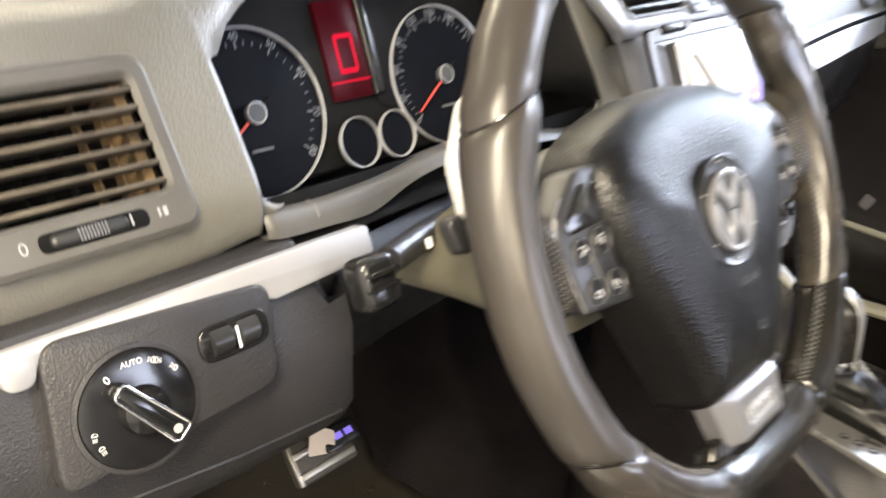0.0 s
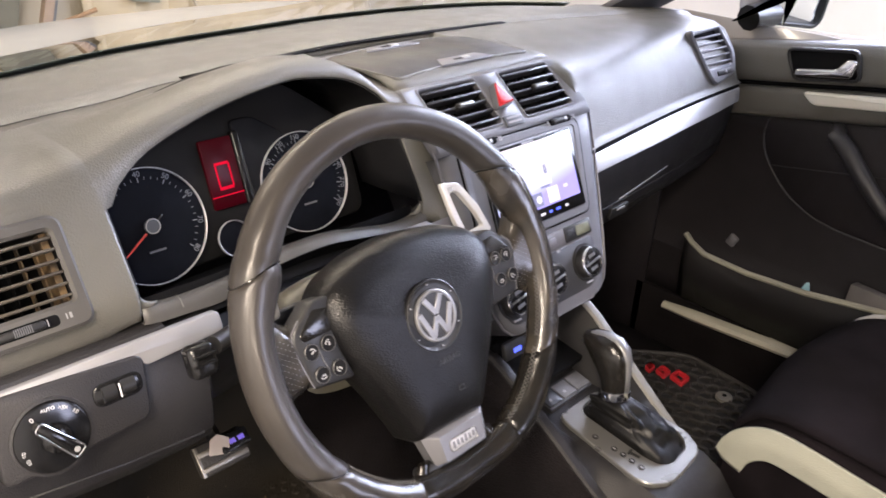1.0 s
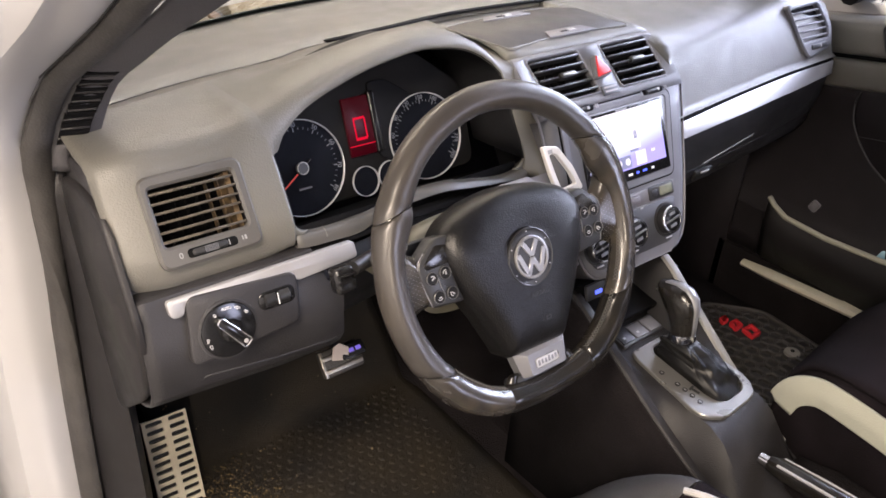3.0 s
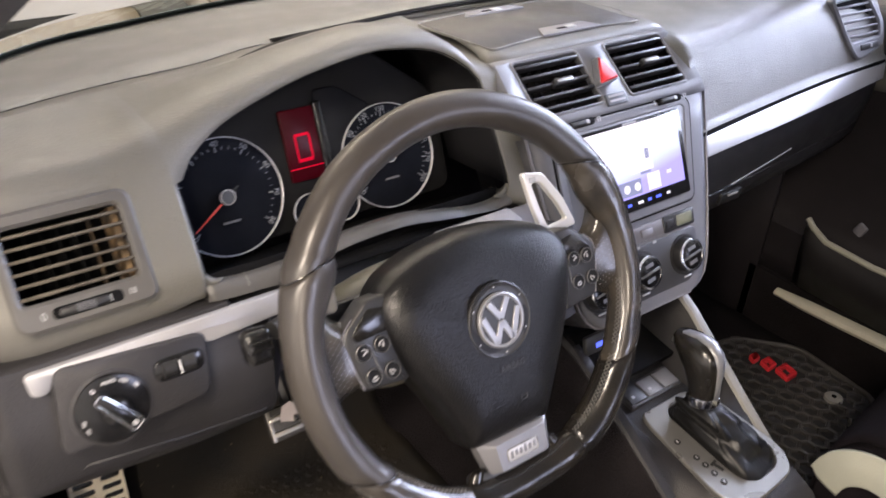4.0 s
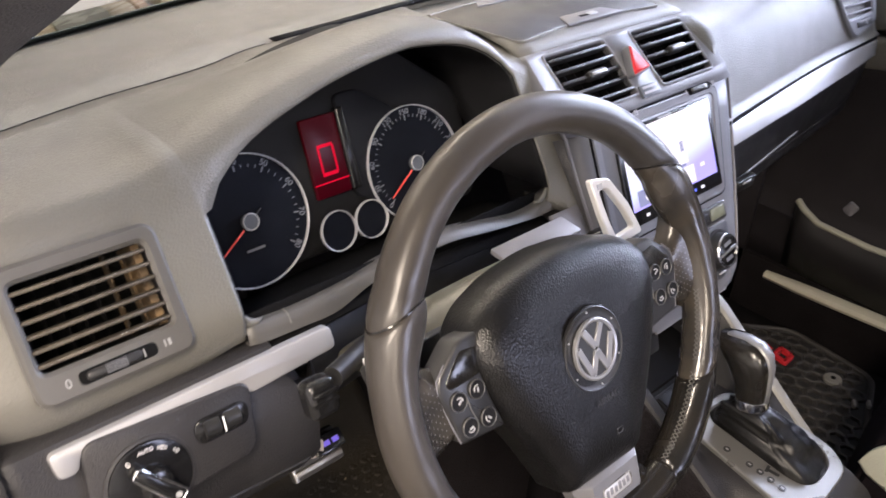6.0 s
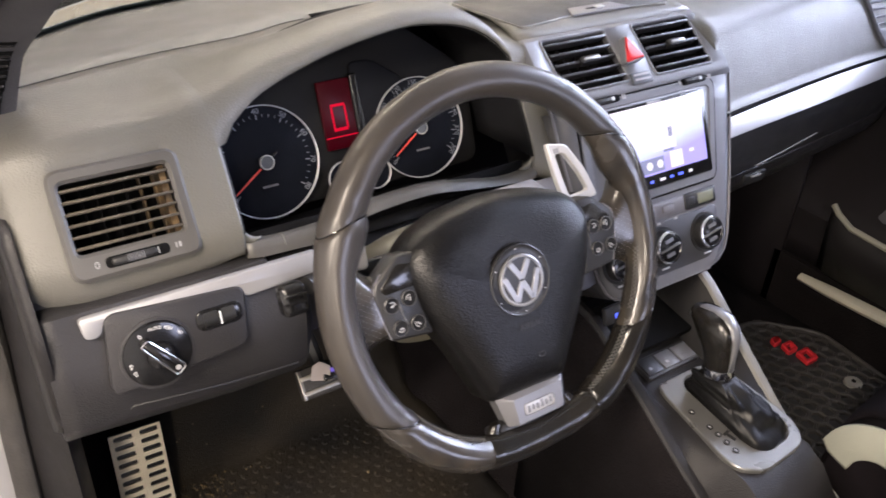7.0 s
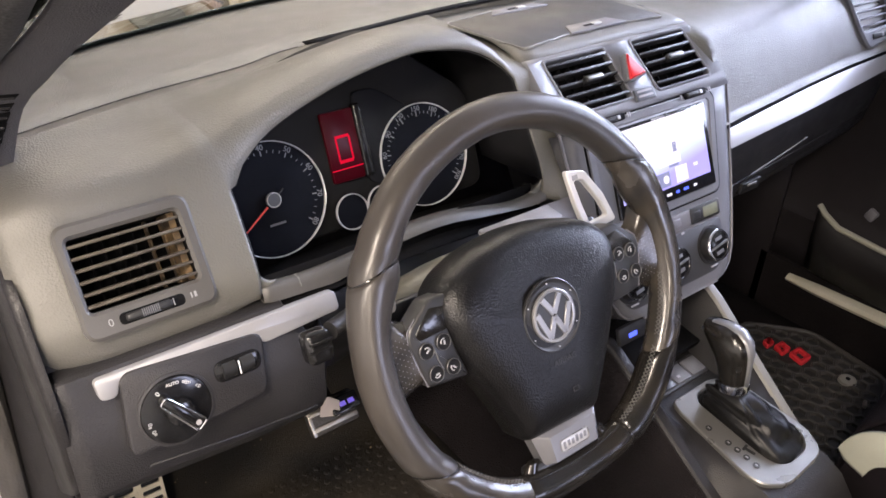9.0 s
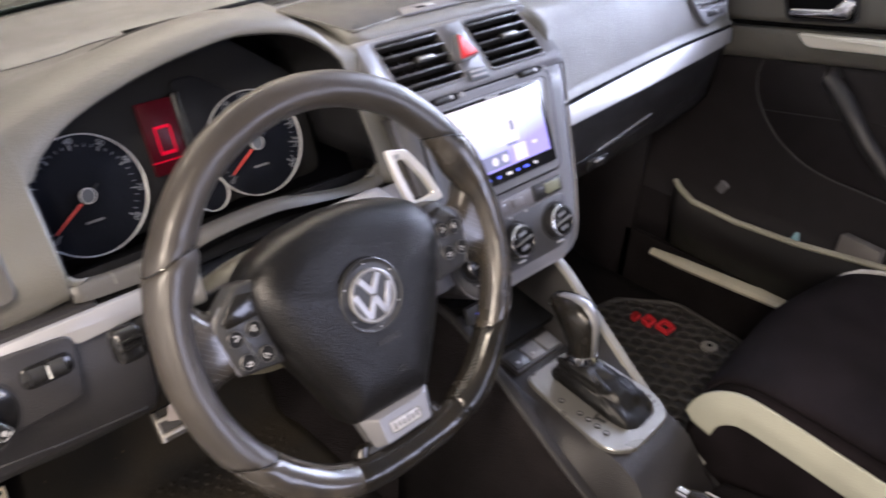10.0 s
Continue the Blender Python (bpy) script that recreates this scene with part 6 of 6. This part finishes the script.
# backrests stay out of view; added to shade the footwells from the rear light
def seat_back(parent, x0, x1, y):
    rings = []
    for k in range(12):
        q = k / 11
        z, yy, w = lerp(0.50, 1.10, q), y - 0.16 * q, lerp(1.0, 0.82, q * q)
        mid, hw = (x0 + x1) / 2, (x1 - x0) / 2 * w
        rings.append([(mid + hw * math.copysign(abs(math.cos(b)) ** 0.6, math.cos(b)), yy + 0.06 * math.copysign(abs(math.sin(b)) ** 0.6, math.sin(b)), z) for b in [2 * math.pi * j / 24 for j in range(24)]])
    part("backrest", solid(rings), FABRIC, parent, "black velour backrest", smooth=60)


seat_back(ps, 0.13, 0.64, -0.74)
ds = thing("car_seat", "black driver seat with grey piping on its bolster", "car seat", (-0.35, -0.6, 0.4), "front car seats")
DTOP = [(-0.011, 0.462), (-0.066, 0.547), (-0.112, 0.599), (-0.145, 0.630), (-0.175, 0.652), (-0.211, 0.664), (-0.282, 0.669), (-0.45, 0.660), (-0.95, 0.62)]


def seat_run(name, y0, y1, n, mat, label):
    """A stretch of the driver cushion between two depths, with a raised bolster along each side."""
    rings = []
    for k in range(n + 1):
        y = lerp(y0, y1, k / n)
        top = curve_at([(-a, b) for a, b in DTOP], -y)
        deep = 0.045 * min(1, max(0, (-y - 0.12) / 0.12))
        ring = []
        for j in range(31):
            p = -1 + j / 15
            hump = math.exp(-(((abs(p) - 0.80) / 0.17) ** 2))
            ring.append((-0.365 + 0.228 * p, y, top + 0.014 - deep * (1 - hump) - 0.05 * abs(p) ** 14))
        ring += [(-0.134, y, 0.46 if top > 0.5 else top - 0.04), (-0.140, y, 0.40), (-0.60, y, 0.40), (-0.61, y, 0.46 if top > 0.5 else top - 0.04)]
        rings.append(ring)
    part(name, solid(rings), mat, ds, label, smooth=60)


seat_run("seat_nose", -0.008, -0.186, 12, VINYL, "grey-black vinyl front of the cushion")
seat_run("seat_cushion", -0.189, -0.95, 16, FABRIC, "black velour cushion")
for p in (-0.83, 0.83):
    part("piping", tube([(-0.365 + 0.228 * p + (0.03 * (1 - min(1, q * 6)) if p < 0 else -0.03 * (1 - min(1, q * 6))), -0.187 - 0.6 * q, curve_at([(-a, b) for a, b in DTOP], 0.187 + 0.6 * q) + 0.012) for q in [k / 24 for k in range(25)]], 0.0045, 8), PIPING, ds, "pale grey piping")
part("base", block(pose(-0.35, -0.62, 0.37), (0.42, 0.5, 0.09), 0.02), BLACKP, ds)

seat_back(ds, -0.60, -0.11, -1.00)
# ---- floor things ----
rest = thing("foot_rest", "pale slotted aluminium foot rest plate", "foot rest", (-0.6, 0.45, 0.45))
FR = Matrix.Translation((-0.5915, 0.4860, 0.376)) @ pose(0, 0, 0, 65, 0, 4) @ pose(0, 0.08, 0, 0, 0, -5) @ pose(0, -0.08, 0)
bm = bmesh.new()
for k in range(16):
    y = 0.081 - 0.0139 * k
    for xa, xb in ((-0.038, 0.0005), (0.0005, 0.038)):
        ringplate(rect(xa, xb, y - 0.01391, y, 0.0003), rect(xa + 0.006, xb - 0.0045, y - 0.0108, y - 0.0038, 0.0030), -0.002, 0.002, FR, 0.0003, bm)
part("tread_plate", bm, ALU_MATT, rest)
part("rubber_back", block(FR @ pose(0, -0.030, -0.010), (0.072, 0.218, 0.012), 0.003), BLACKP, rest, "dark backing in the slots")

bp = thing("brake_pedal", "aluminium-ribbed brake pedal on a black arm", "pedal", (-0.375, 0.32, 0.62))
PM = Matrix.Translation((-0.378, 0.318, 0.618)) @ pose(0, 0, 0, 52, 0, 0)
part("pad", block(at(PM, 0, -0.008, 0), (0.070, 0.042, 0.012), 0.004), RUBBER, bp)
for k in range(2):
    part("rib", block(at(PM, 0, -0.020 + k * 0.020, 0.0065), (0.064, 0.0065, 0.004), 0.0012), ALU, bp)
for s in (-1,):
    part("frame_bar", block(at(PM, s * 0.032, -0.008, 0.0055), (0.005, 0.040, 0.004), 0.001), ALU, bp)
part("arm", tube([(-0.372, 0.325, 0.605), (-0.372, 0.37, 0.64), (-0.37, 0.44, 0.80)], 0.010, 8), BLACKP, bp)
tag = thing("paper_tag", "torn cream paper tag stuck beside the pedal", "paper tag", (-0.372, 0.315, 0.65))
part("paper", plate(rounded([(-0.013, -0.010), (0.012, -0.012), (0.014, 0.008), (0.0, 0.016), (-0.010, 0.010)], 0.002), 0.0, 0.001, Matrix.Translation((-0.388, 0.298, 0.637)) @ pose(0, 0, 0, 70, 0, -20), 0.0002), material("paper", (0.40, 0.35, 0.32), 0.8, vary=0.1, vscale=40), tag)
dong = thing("diagnostic_plug", "small dark plug with violet-blue lights under the dashboard", "plug", (-0.345, 0.31, 0.65))
part("shell", block(Matrix.Translation((-0.366, 0.300, 0.632)) @ pose(0, 0, 0, 40, 0, 0), (0.040, 0.022, 0.012), 0.003), GLOSS, dong)
for x in (-0.370, -0.358):
    part("light", block(Matrix.Translation((x, 0.2955, 0.637)) @ pose(0, 0, 0, 40, 0, 0), (0.008, 0.006, 0.002)), material("violet_light", (0.1, 0.05, 0.4), 0.3, emit=(0.35, 0.3, 1.0), strength=0.35, vary=0.05, vscale=40), dong)
pd = thing("knee_dark_panel", "black lower panel under the steering column", "car trim", (-0.3, 0.3, 0.7))
rows = [[(x, y + 0.03 * math.sin((x + 0.46) * 6), z) for x in [-0.47 + 0.03 * k for k in range(14)]] for y, z in ((0.20, 0.885), (0.205, 0.83), (0.235, 0.76), (0.30, 0.71), (0.40, 0.70))]
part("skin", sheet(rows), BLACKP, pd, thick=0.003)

dmat = thing("driver_mat", "black studded rubber floor mat, dirty brown with crumbs", "floor mat", (-0.36, 0.3, 0.34))
rows = []
for i in range(30):
    y = -0.15 + i * 0.03
    z = 0.300 if y < 0.53 else 0.300 + (y - 0.53) * 1.0
    rows.append([(x, y, z + 0.001 * noise.noise(Vector((x * 22, y * 22, 0)))) for x in [-0.60 + 0.02 * k for k in range(26)]])
part("mat_sheet", sheet(rows), CARPET, dmat, thick=0.006)
nubs, faces = [], []
for i in range(21):
    for j in range(25):
        x, y = -0.575 + i * 0.0210 + (j % 2) * 0.0105, 0.08 + j * 0.0182
        n = len(nubs)
        for r, h in ((0.0060, 0.0), (0.0048, 0.0014), (0.0022, 0.0019)):
            nubs += [(x + r * math.cos(k * math.pi / 4), y + r * math.sin(k * math.pi / 4), 0.3028 + h) for k in range(8)]
        for a in (n, n + 8):
            faces += [(a + k, a + (k + 1) % 8, a + 8 + (k + 1) % 8, a + 8 + k) for k in range(8)]
        faces.append(tuple(n + 16 + k for k in range(8)))
me = bpy.data.meshes.new("nub_field")
me.from_pydata(nubs, [], faces)
bm = bmesh.new()
bm.from_mesh(me)
bpy.data.meshes.remove(me)
part("nub_field", bm, CARPET, dmat, "small round rubber studs")["kind"] = "stuff"
rnd = random.Random(4)
cr = bmesh.new()
for k in range(120):
    x, y = -0.57 + 0.36 * rnd.random() ** 1.7, rnd.uniform(0.16, 0.62)
    z = 0.3032 + (max(0, y - 0.53)) * 1.0
    s = 0.0005 + 0.0017 * rnd.random() ** 2.5
    bmesh.ops.create_icosphere(cr, subdivisions=1, radius=s, matrix=pose(x, y, z + s, rnd.uniform(0, 90), rnd.uniform(0, 90), 0) @ Matrix.Diagonal((1, 1.4, 0.7, 1)))
crumbs = part("crumbs", cr, material("crumb", (0.26, 0.19, 0.10), 0.7, vary=0.6, vscale=60, dark=(0.05, 0.04, 0.03)), None, "scattered pale crumbs lying on the driver mat")
tagged(crumbs, "scattered pale crumbs lying on the driver mat", "crumbs", "", "stuff")
# trodden-in earth, thickest beside the foot rest
grit, faces = [], []
for k in range(2600):
    x, y = -0.535 + rnd.gauss(0, 0.042), rnd.gauss(0.37, 0.085)
    if not (-0.585 < x < -0.30 and 0.10 < y < 0.52):
        continue
    n, r = len(grit), 0.0008 + 0.0022 * rnd.random() ** 2
    turn = rnd.random() * 3
    grit += [(x + r * rnd.uniform(0.7, 1.3) * math.cos(turn + j * math.pi / 3), y + r * rnd.uniform(0.7, 1.3) * math.sin(turn + j * math.pi / 3), 0.3027) for j in range(6)]
    grit.append((x, y, 0.3036 + 0.6 * r))
    faces += [(n + j, n + (j + 1) % 6, n + 6) for j in range(6)]
me = bpy.data.meshes.new("earth")
me.from_pydata(grit, [], faces)
bm = bmesh.new()
bm.from_mesh(me)
bpy.data.meshes.remove(me)
earth = part("trodden_earth", bm, material("dry_earth", (0.130, 0.095, 0.048), 0.9, vary=0.8, vscale=40, dark=(0.040, 0.030, 0.016), spec=0.15), None, "brown trodden earth on the driver mat")
tagged(earth, "brown trodden earth lying on the driver mat", "dirt", "", "stuff")

pm = thing("passenger_mat", "black rubber honeycomb mat with red raised lettering", "floor mat", (0.5, 0.15, 0.34))
part("base", plate(rounded([(0.20, -0.20), (0.45, -0.06), (0.672, 0.02), (0.690, 0.20), (0.60, 0.30), (0.20, 0.34)], 0.03), 0.333, 0.338, Matrix.Identity(4), 0.002), material("mat_rubber", (0.022, 0.021, 0.021), 0.7, vary=0.3, vscale=20), pm)
mo = rounded([(0.20, -0.20), (0.45, -0.06), (0.672, 0.02), (0.690, 0.20), (0.60, 0.30), (0.20, 0.34)], 0.03)
part("border", ringplate(mo, shrink(mo, 0.010), 0.336, 0.346, Matrix.Identity(4), 0.003), RUBBER, pm)
cells = []
pitch = 0.030


def inside(x, y):
    hitn = False
    for i in range(len(mo)):
        (xa, ya), (xb, yb) = mo[i - 1], mo[i]
        if (ya > y) != (yb > y) and x < (xb - xa) * (y - ya) / (yb - ya) + xa:
            hitn = not hitn
    return hitn


for i in range(-4, 20):
    for j in range(-8, 20):
        x, y = 0.22 + i * pitch + (j % 2) * pitch / 2, -0.16 + j * pitch * 0.866
        if not inside(x, y) or not inside(x + 0.02, y) or not inside(x - 0.02, y) or not inside(x, y - 0.02):
            continue
        if 0.556 < x < 0.618 and 0.140 < y < 0.250:
            continue
        if (x - 0.605) ** 2 + (y - 0.072) ** 2 < 0.022**2:
            continue
        cells.append((x, y))
o = [(0.0172 * math.cos(radians(60 * k + 30)), 0.0172 * math.sin(radians(60 * k + 30))) for k in range(6)]
n = [(0.0128 * math.cos(radians(60 * k + 30)), 0.0128 * math.sin(radians(60 * k + 30))) for k in range(6)]
hexmesh = finish(ringplate(o, n, 0.336, 0.3445, Matrix.Identity(4), 0.001), "honeycomb_cell", RUBBER)
for x, y in cells:
    c = new("honeycomb_cell", hexmesh)
    c.parent = pm
    c.matrix_parent_inverse = Matrix.Translation(-pm.location)
    c.location = (x, y, 0)
for y0, y1, x, w in ((0.150, 0.184, 0.5945, 0.036), (0.189, 0.215, 0.5865, 0.030), (0.220, 0.238, 0.5790, 0.024)):
    lean = [(x - w / 2 - 0.004, y0), (x + w / 2 - 0.004, y0), (x + w / 2 + 0.004, y1), (x - w / 2 + 0.004, y1)]
    slot = shrink(rounded(lean, 0.006), 0.0085)
    part("letter_block", ringplate(rounded(lean, 0.006), slot, 0.336, 0.347, Matrix.Identity(4), 0.002), REDMAT, pm, "red raised letter block")
part("stud_hole", lathe([(0.0045, 0.0), (0.0045, 0.0084)], pose(0.605, 0.072, 0.338), 16), VOID, pm, "dark hole in the stud")
part("stud", lathe([(0.017, 0), (0.0165, 0.006), (0.012, 0.008), (0.006, 0.007)], pose(0.605, 0.072, 0.338), 24), material("grey_stud", (0.22, 0.21, 0.19), 0.5, vary=0.2, vscale=40), pm, "grey round fixing stud")

# ---- passenger door ----
door = thing("passenger_door", "dark grey passenger door panel with chrome handle", "car door", (0.74, -0.1, 0.8))
DY = [0.34 - 0.05 * k for k in range(22)]
DLOW = [(0.45, 0.715), (0.50, 0.712), (0.56, 0.712), (0.565, 0.722), (0.60, 0.735), (0.66, 0.742), (0.72, 0.748), (0.80, 0.748), (0.85, 0.744), (0.872, 0.738)]
DMID = [(0.872, 0.738), (0.877, 0.731), (0.886, 0.7275), (0.900, 0.7255), (0.918, 0.7250), (0.926, 0.7265), (0.929, 0.731), (0.930, 0.746)]
DTOP = [(0.941, 0.746), (0.942, 0.731), (0.945, 0.7265), (0.953, 0.7255), (0.965, 0.7265), (0.985, 0.729), (0.999, 0.734), (1.007, 0.743), (1.010, 0.756), (1.008, 0.80)]


def door_rows(profile, stations=DY):
    """The door's section carried along its length, its upper lines rising to the rear."""
    return [[(x, y, z + 0.17 * (0.21 - max(y, -0.15)) * min(1, max(0, (z - 0.6) / 0.27))) for z, x in profile] for y in stations]


part("panel", sheet(door_rows(DLOW, [0.54, 0.49, 0.44, 0.39] + DY)), DOORM, door, "dark grained door panel", thick=0.004, smooth=50)
part("middle_band", sheet(door_rows(DMID)), SOFT, door, "soft-grained band under the groove", thick=0.003, smooth=50)
part("upper_panel", sheet(door_rows(DTOP)), SOFT, door, "soft-grained upper panel", thick=0.003, smooth=50)
part("outer_skin", sheet([[(0.80 + 0.03 * math.sin(z * 3), y, z) for z in (0.18, 0.35, 0.6, 0.85, 1.03)] for y in (0.42, 0.0, -0.5, -1.05)]), PAINT, door, "silver painted outer skin", thick=0.003)
DM = Matrix(((0, 0, -1, 0.724), (-1, 0, 0, 0), (0, 1, 0, 0), (0, 0, 0, 1)))
part("upper_groove", tube([(0.742, 0.30 - 0.06 * k, 0.9355 + 0.17 * (0.21 - max(-0.15, 0.30 - 0.06 * k))) for k in range(14)], 0.006, 8), VOID, door)
ho = rounded([(-0.157, 1.013), (-0.036, 1.031), (-0.022, 0.982), (-0.134, 0.962)], 0.012)
h = part("handle_recess", plate(ho, -0.004, 0.006, DM, 0.002), VOID, door, "dark handle recess")
part("recess_frame", ringplate(shrink(ho, -0.003), shrink(ho, 0.003), 0.0, 0.009, DM, 0.002), BLACKP, door)
hl = rounded([(-0.132, 0.970), (-0.034, 0.986), (-0.029, 1.016), (-0.046, 1.018), (-0.062, 0.997), (-0.130, 0.984)], 0.007)
part("handle", plate(hl, 0.006, 0.018, DM, 0.0028), CHROME, door, "satin chrome pull handle")
tr = rounded([(-0.113, 0.944), (0.25, 1.000), (0.25, 0.976), (-0.090, 0.9245)], 0.010)
# paler than the other satin: sunlight on the trim put into its base colour
part("door_trim", plate(tr, 0.0, 0.010, DM, 0.003), material("sunlit_satin_trim", (0.78, 0.76, 0.68), 0.38, metal=0.08, vary=0.08, vscale=8, wear=0.05), door, "satin silver door trim")
ins = [(-0.172, 0.852), (-0.165, 0.882), (-0.125, 0.8965), (-0.020, 0.9130), (0.25, 0.955), (0.25, 0.69), (0.000, 0.703), (-0.050, 0.714), (-0.102, 0.742), (-0.140, 0.779), (-0.165, 0.816)]
part("insert", plate(rounded(ins, 0.02), -0.030, -0.014, DM, 0.004), DOORM, door, "dark fabric insert")
part("insert_line", tube([DM @ Vector((x, y, -0.0135)) for x, y in rounded(ins, 0.02)], 0.0020, 8, closed=True), HARD, door)
part("insert_line", tube([DM @ Vector((x, 0.814 + 0.18 * x, -0.013)) for x in (-0.14, -0.04, 0.05, 0.15)], 0.0012, 6), BLACKP, door)
part("grab_handle", tube([(0.740, 0.040, 0.888), (0.708, 0.030, 0.884), (0.694, 0.000, 0.866), (0.692, -0.06, 0.805), (0.70, -0.13, 0.74)], [0.014, 0.016, 0.016, 0.014, 0.012], 12), HARD, door, "dark grey grab handle")
pts = [(0.697, 0.266, 0.607), (0.690, 0.248, 0.597), (0.688, 0.215, 0.582), (0.686, 0.12, 0.578), (0.684, 0.0, 0.586), (0.682, -0.15, 0.609), (0.682, -0.4, 0.65)]
# light along the lip is put into a pale colour
part("pocket_lip", tube(pts, 0.0060, 8), material("lit_lip", (0.32, 0.31, 0.25), 0.5, vary=0.15, vscale=20), door, "map pocket lip, paled in place of the light on it")
rows = [[(x, y, z) for x, y, z in pts], [(x + 0.002, y, z - 0.06) for x, y, z in pts], [(x + 0.012, y, 0.46) for x, y, z in pts]]
part("pocket_wall", sheet(rows), CONSOLE, door, thick=0.003)
lamp = part("door_lamp", block(pose(0.734, 0.182, 0.612, 25, 0, 0), (0.010, 0.020, 0.026), 0.0045), FLAP, door, "small dull reflector")
clip = thing("pocket_wrapper", "crumpled blue-white wrapper sticking out of the door pocket", "wrapper", (0.705, 0.045, 0.58))
part("foil", plate(rounded([(-0.010, -0.012), (0.010, -0.014), (0.004, 0.010), (-0.002, 0.008)], 0.002), 0, 0.002, Matrix.Translation((0.702, 0.008, 0.590)) @ pose(0, 0, 0, 80, 0, -70), 0.0005), material("wrapper", (0.25, 0.45, 0.55), 0.4, vary=0.4, vscale=60), clip)
box = thing("pocket_box", "small grey box standing in the door pocket", "box", (0.70, -0.09, 0.585))
part("carton", block(pose(0.702, -0.105, 0.605, 0, 6, -8), (0.024, 0.075, 0.05), 0.003), CARTON, box)
setting("sill_passenger", tube([(0.70, 0.285 - 0.07 * k, 0.427 + 0.0047 * k) for k in range(20)], [0.014, 0.020] + [0.021] * 18, 10, flat=0.6), material("pale_sill_plastic", (0.52, 0.50, 0.40), 0.5, vary=0.15, vscale=10, grain=0.2, scale=500), "pale plastic passenger door sill", "car sill")
setting("door_seal_passenger", tube([(0.722, 0.285 - 0.07 * k, 0.430 + 0.0047 * k) for k in range(20)], 0.009, 8), SEAL, "black rubber seal along the sill", "door seal")
rows = [[(0.775 - 0.25 * q * q, 0.30 - 0.1 * k - 0.55 * q * (k < 1), 1.03 + 0.42 * q + 0.006 * k) for q in (0, 0.25, 0.5, 0.75, 1.0)] for k in range(14)]
sg = setting("side_window", sheet(rows), GLASS, "clear passenger side window", "window", thick=0.004)
sg.visible_shadow = False
# passenger windscreen pillar and mirror
rows = []
for i in range(12):
    q = i / 11
    a = Vector((lerp(0.672, 0.52, q), lerp(0.56, -0.20, q), lerp(1.0, 1.455, q)))
    rows.append([a + Vector(o) for o in ((0.0, 0.02, 0.0), (-0.006, 0.0, 0), (0.01, -0.03, 0), (0.05, -0.06, 0.0), (0.075, -0.06, 0.0), (0.08, 0.0, 0.0))])
setting("windscreen_pillar_passenger", sheet(rows), PILLARM, "dark grey pillar trim on the passenger side", "car pillar", thick=0.003)
mir = thing("door_mirror", "black-edged silver door mirror outside the window", "door mirror", (0.93, 0.24, 1.06))
mm = Matrix.Translation((0.93, 0.25, 1.085)) @ pose(0, 0, 0, 90, 0, -18)
mout = rounded([(-0.095, -0.055), (0.085, -0.060), (0.105, 0.04), (0.06, 0.068), (-0.085, 0.058)], 0.03)
part("housing", plate(mout, -0.055, 0.0, mm, 0.008), PAINT, mir, "silver housing")
part("rim", ringplate(mout, shrink(mout, 0.008), -0.004, 0.008, mm, 0.002), BLACKP, mir)
part("mirror_glass", plate(shrink(mout, 0.008), -0.002, 0.002, mm, 0.0005), material("mirror", (0.9, 0.9, 0.9), 0.02, metal=1.0), mir, "mirror glass")
part("foot", tube([(0.78, 0.27, 1.04), (0.86, 0.26, 1.05)], 0.025, 10), BLACKP, mir)
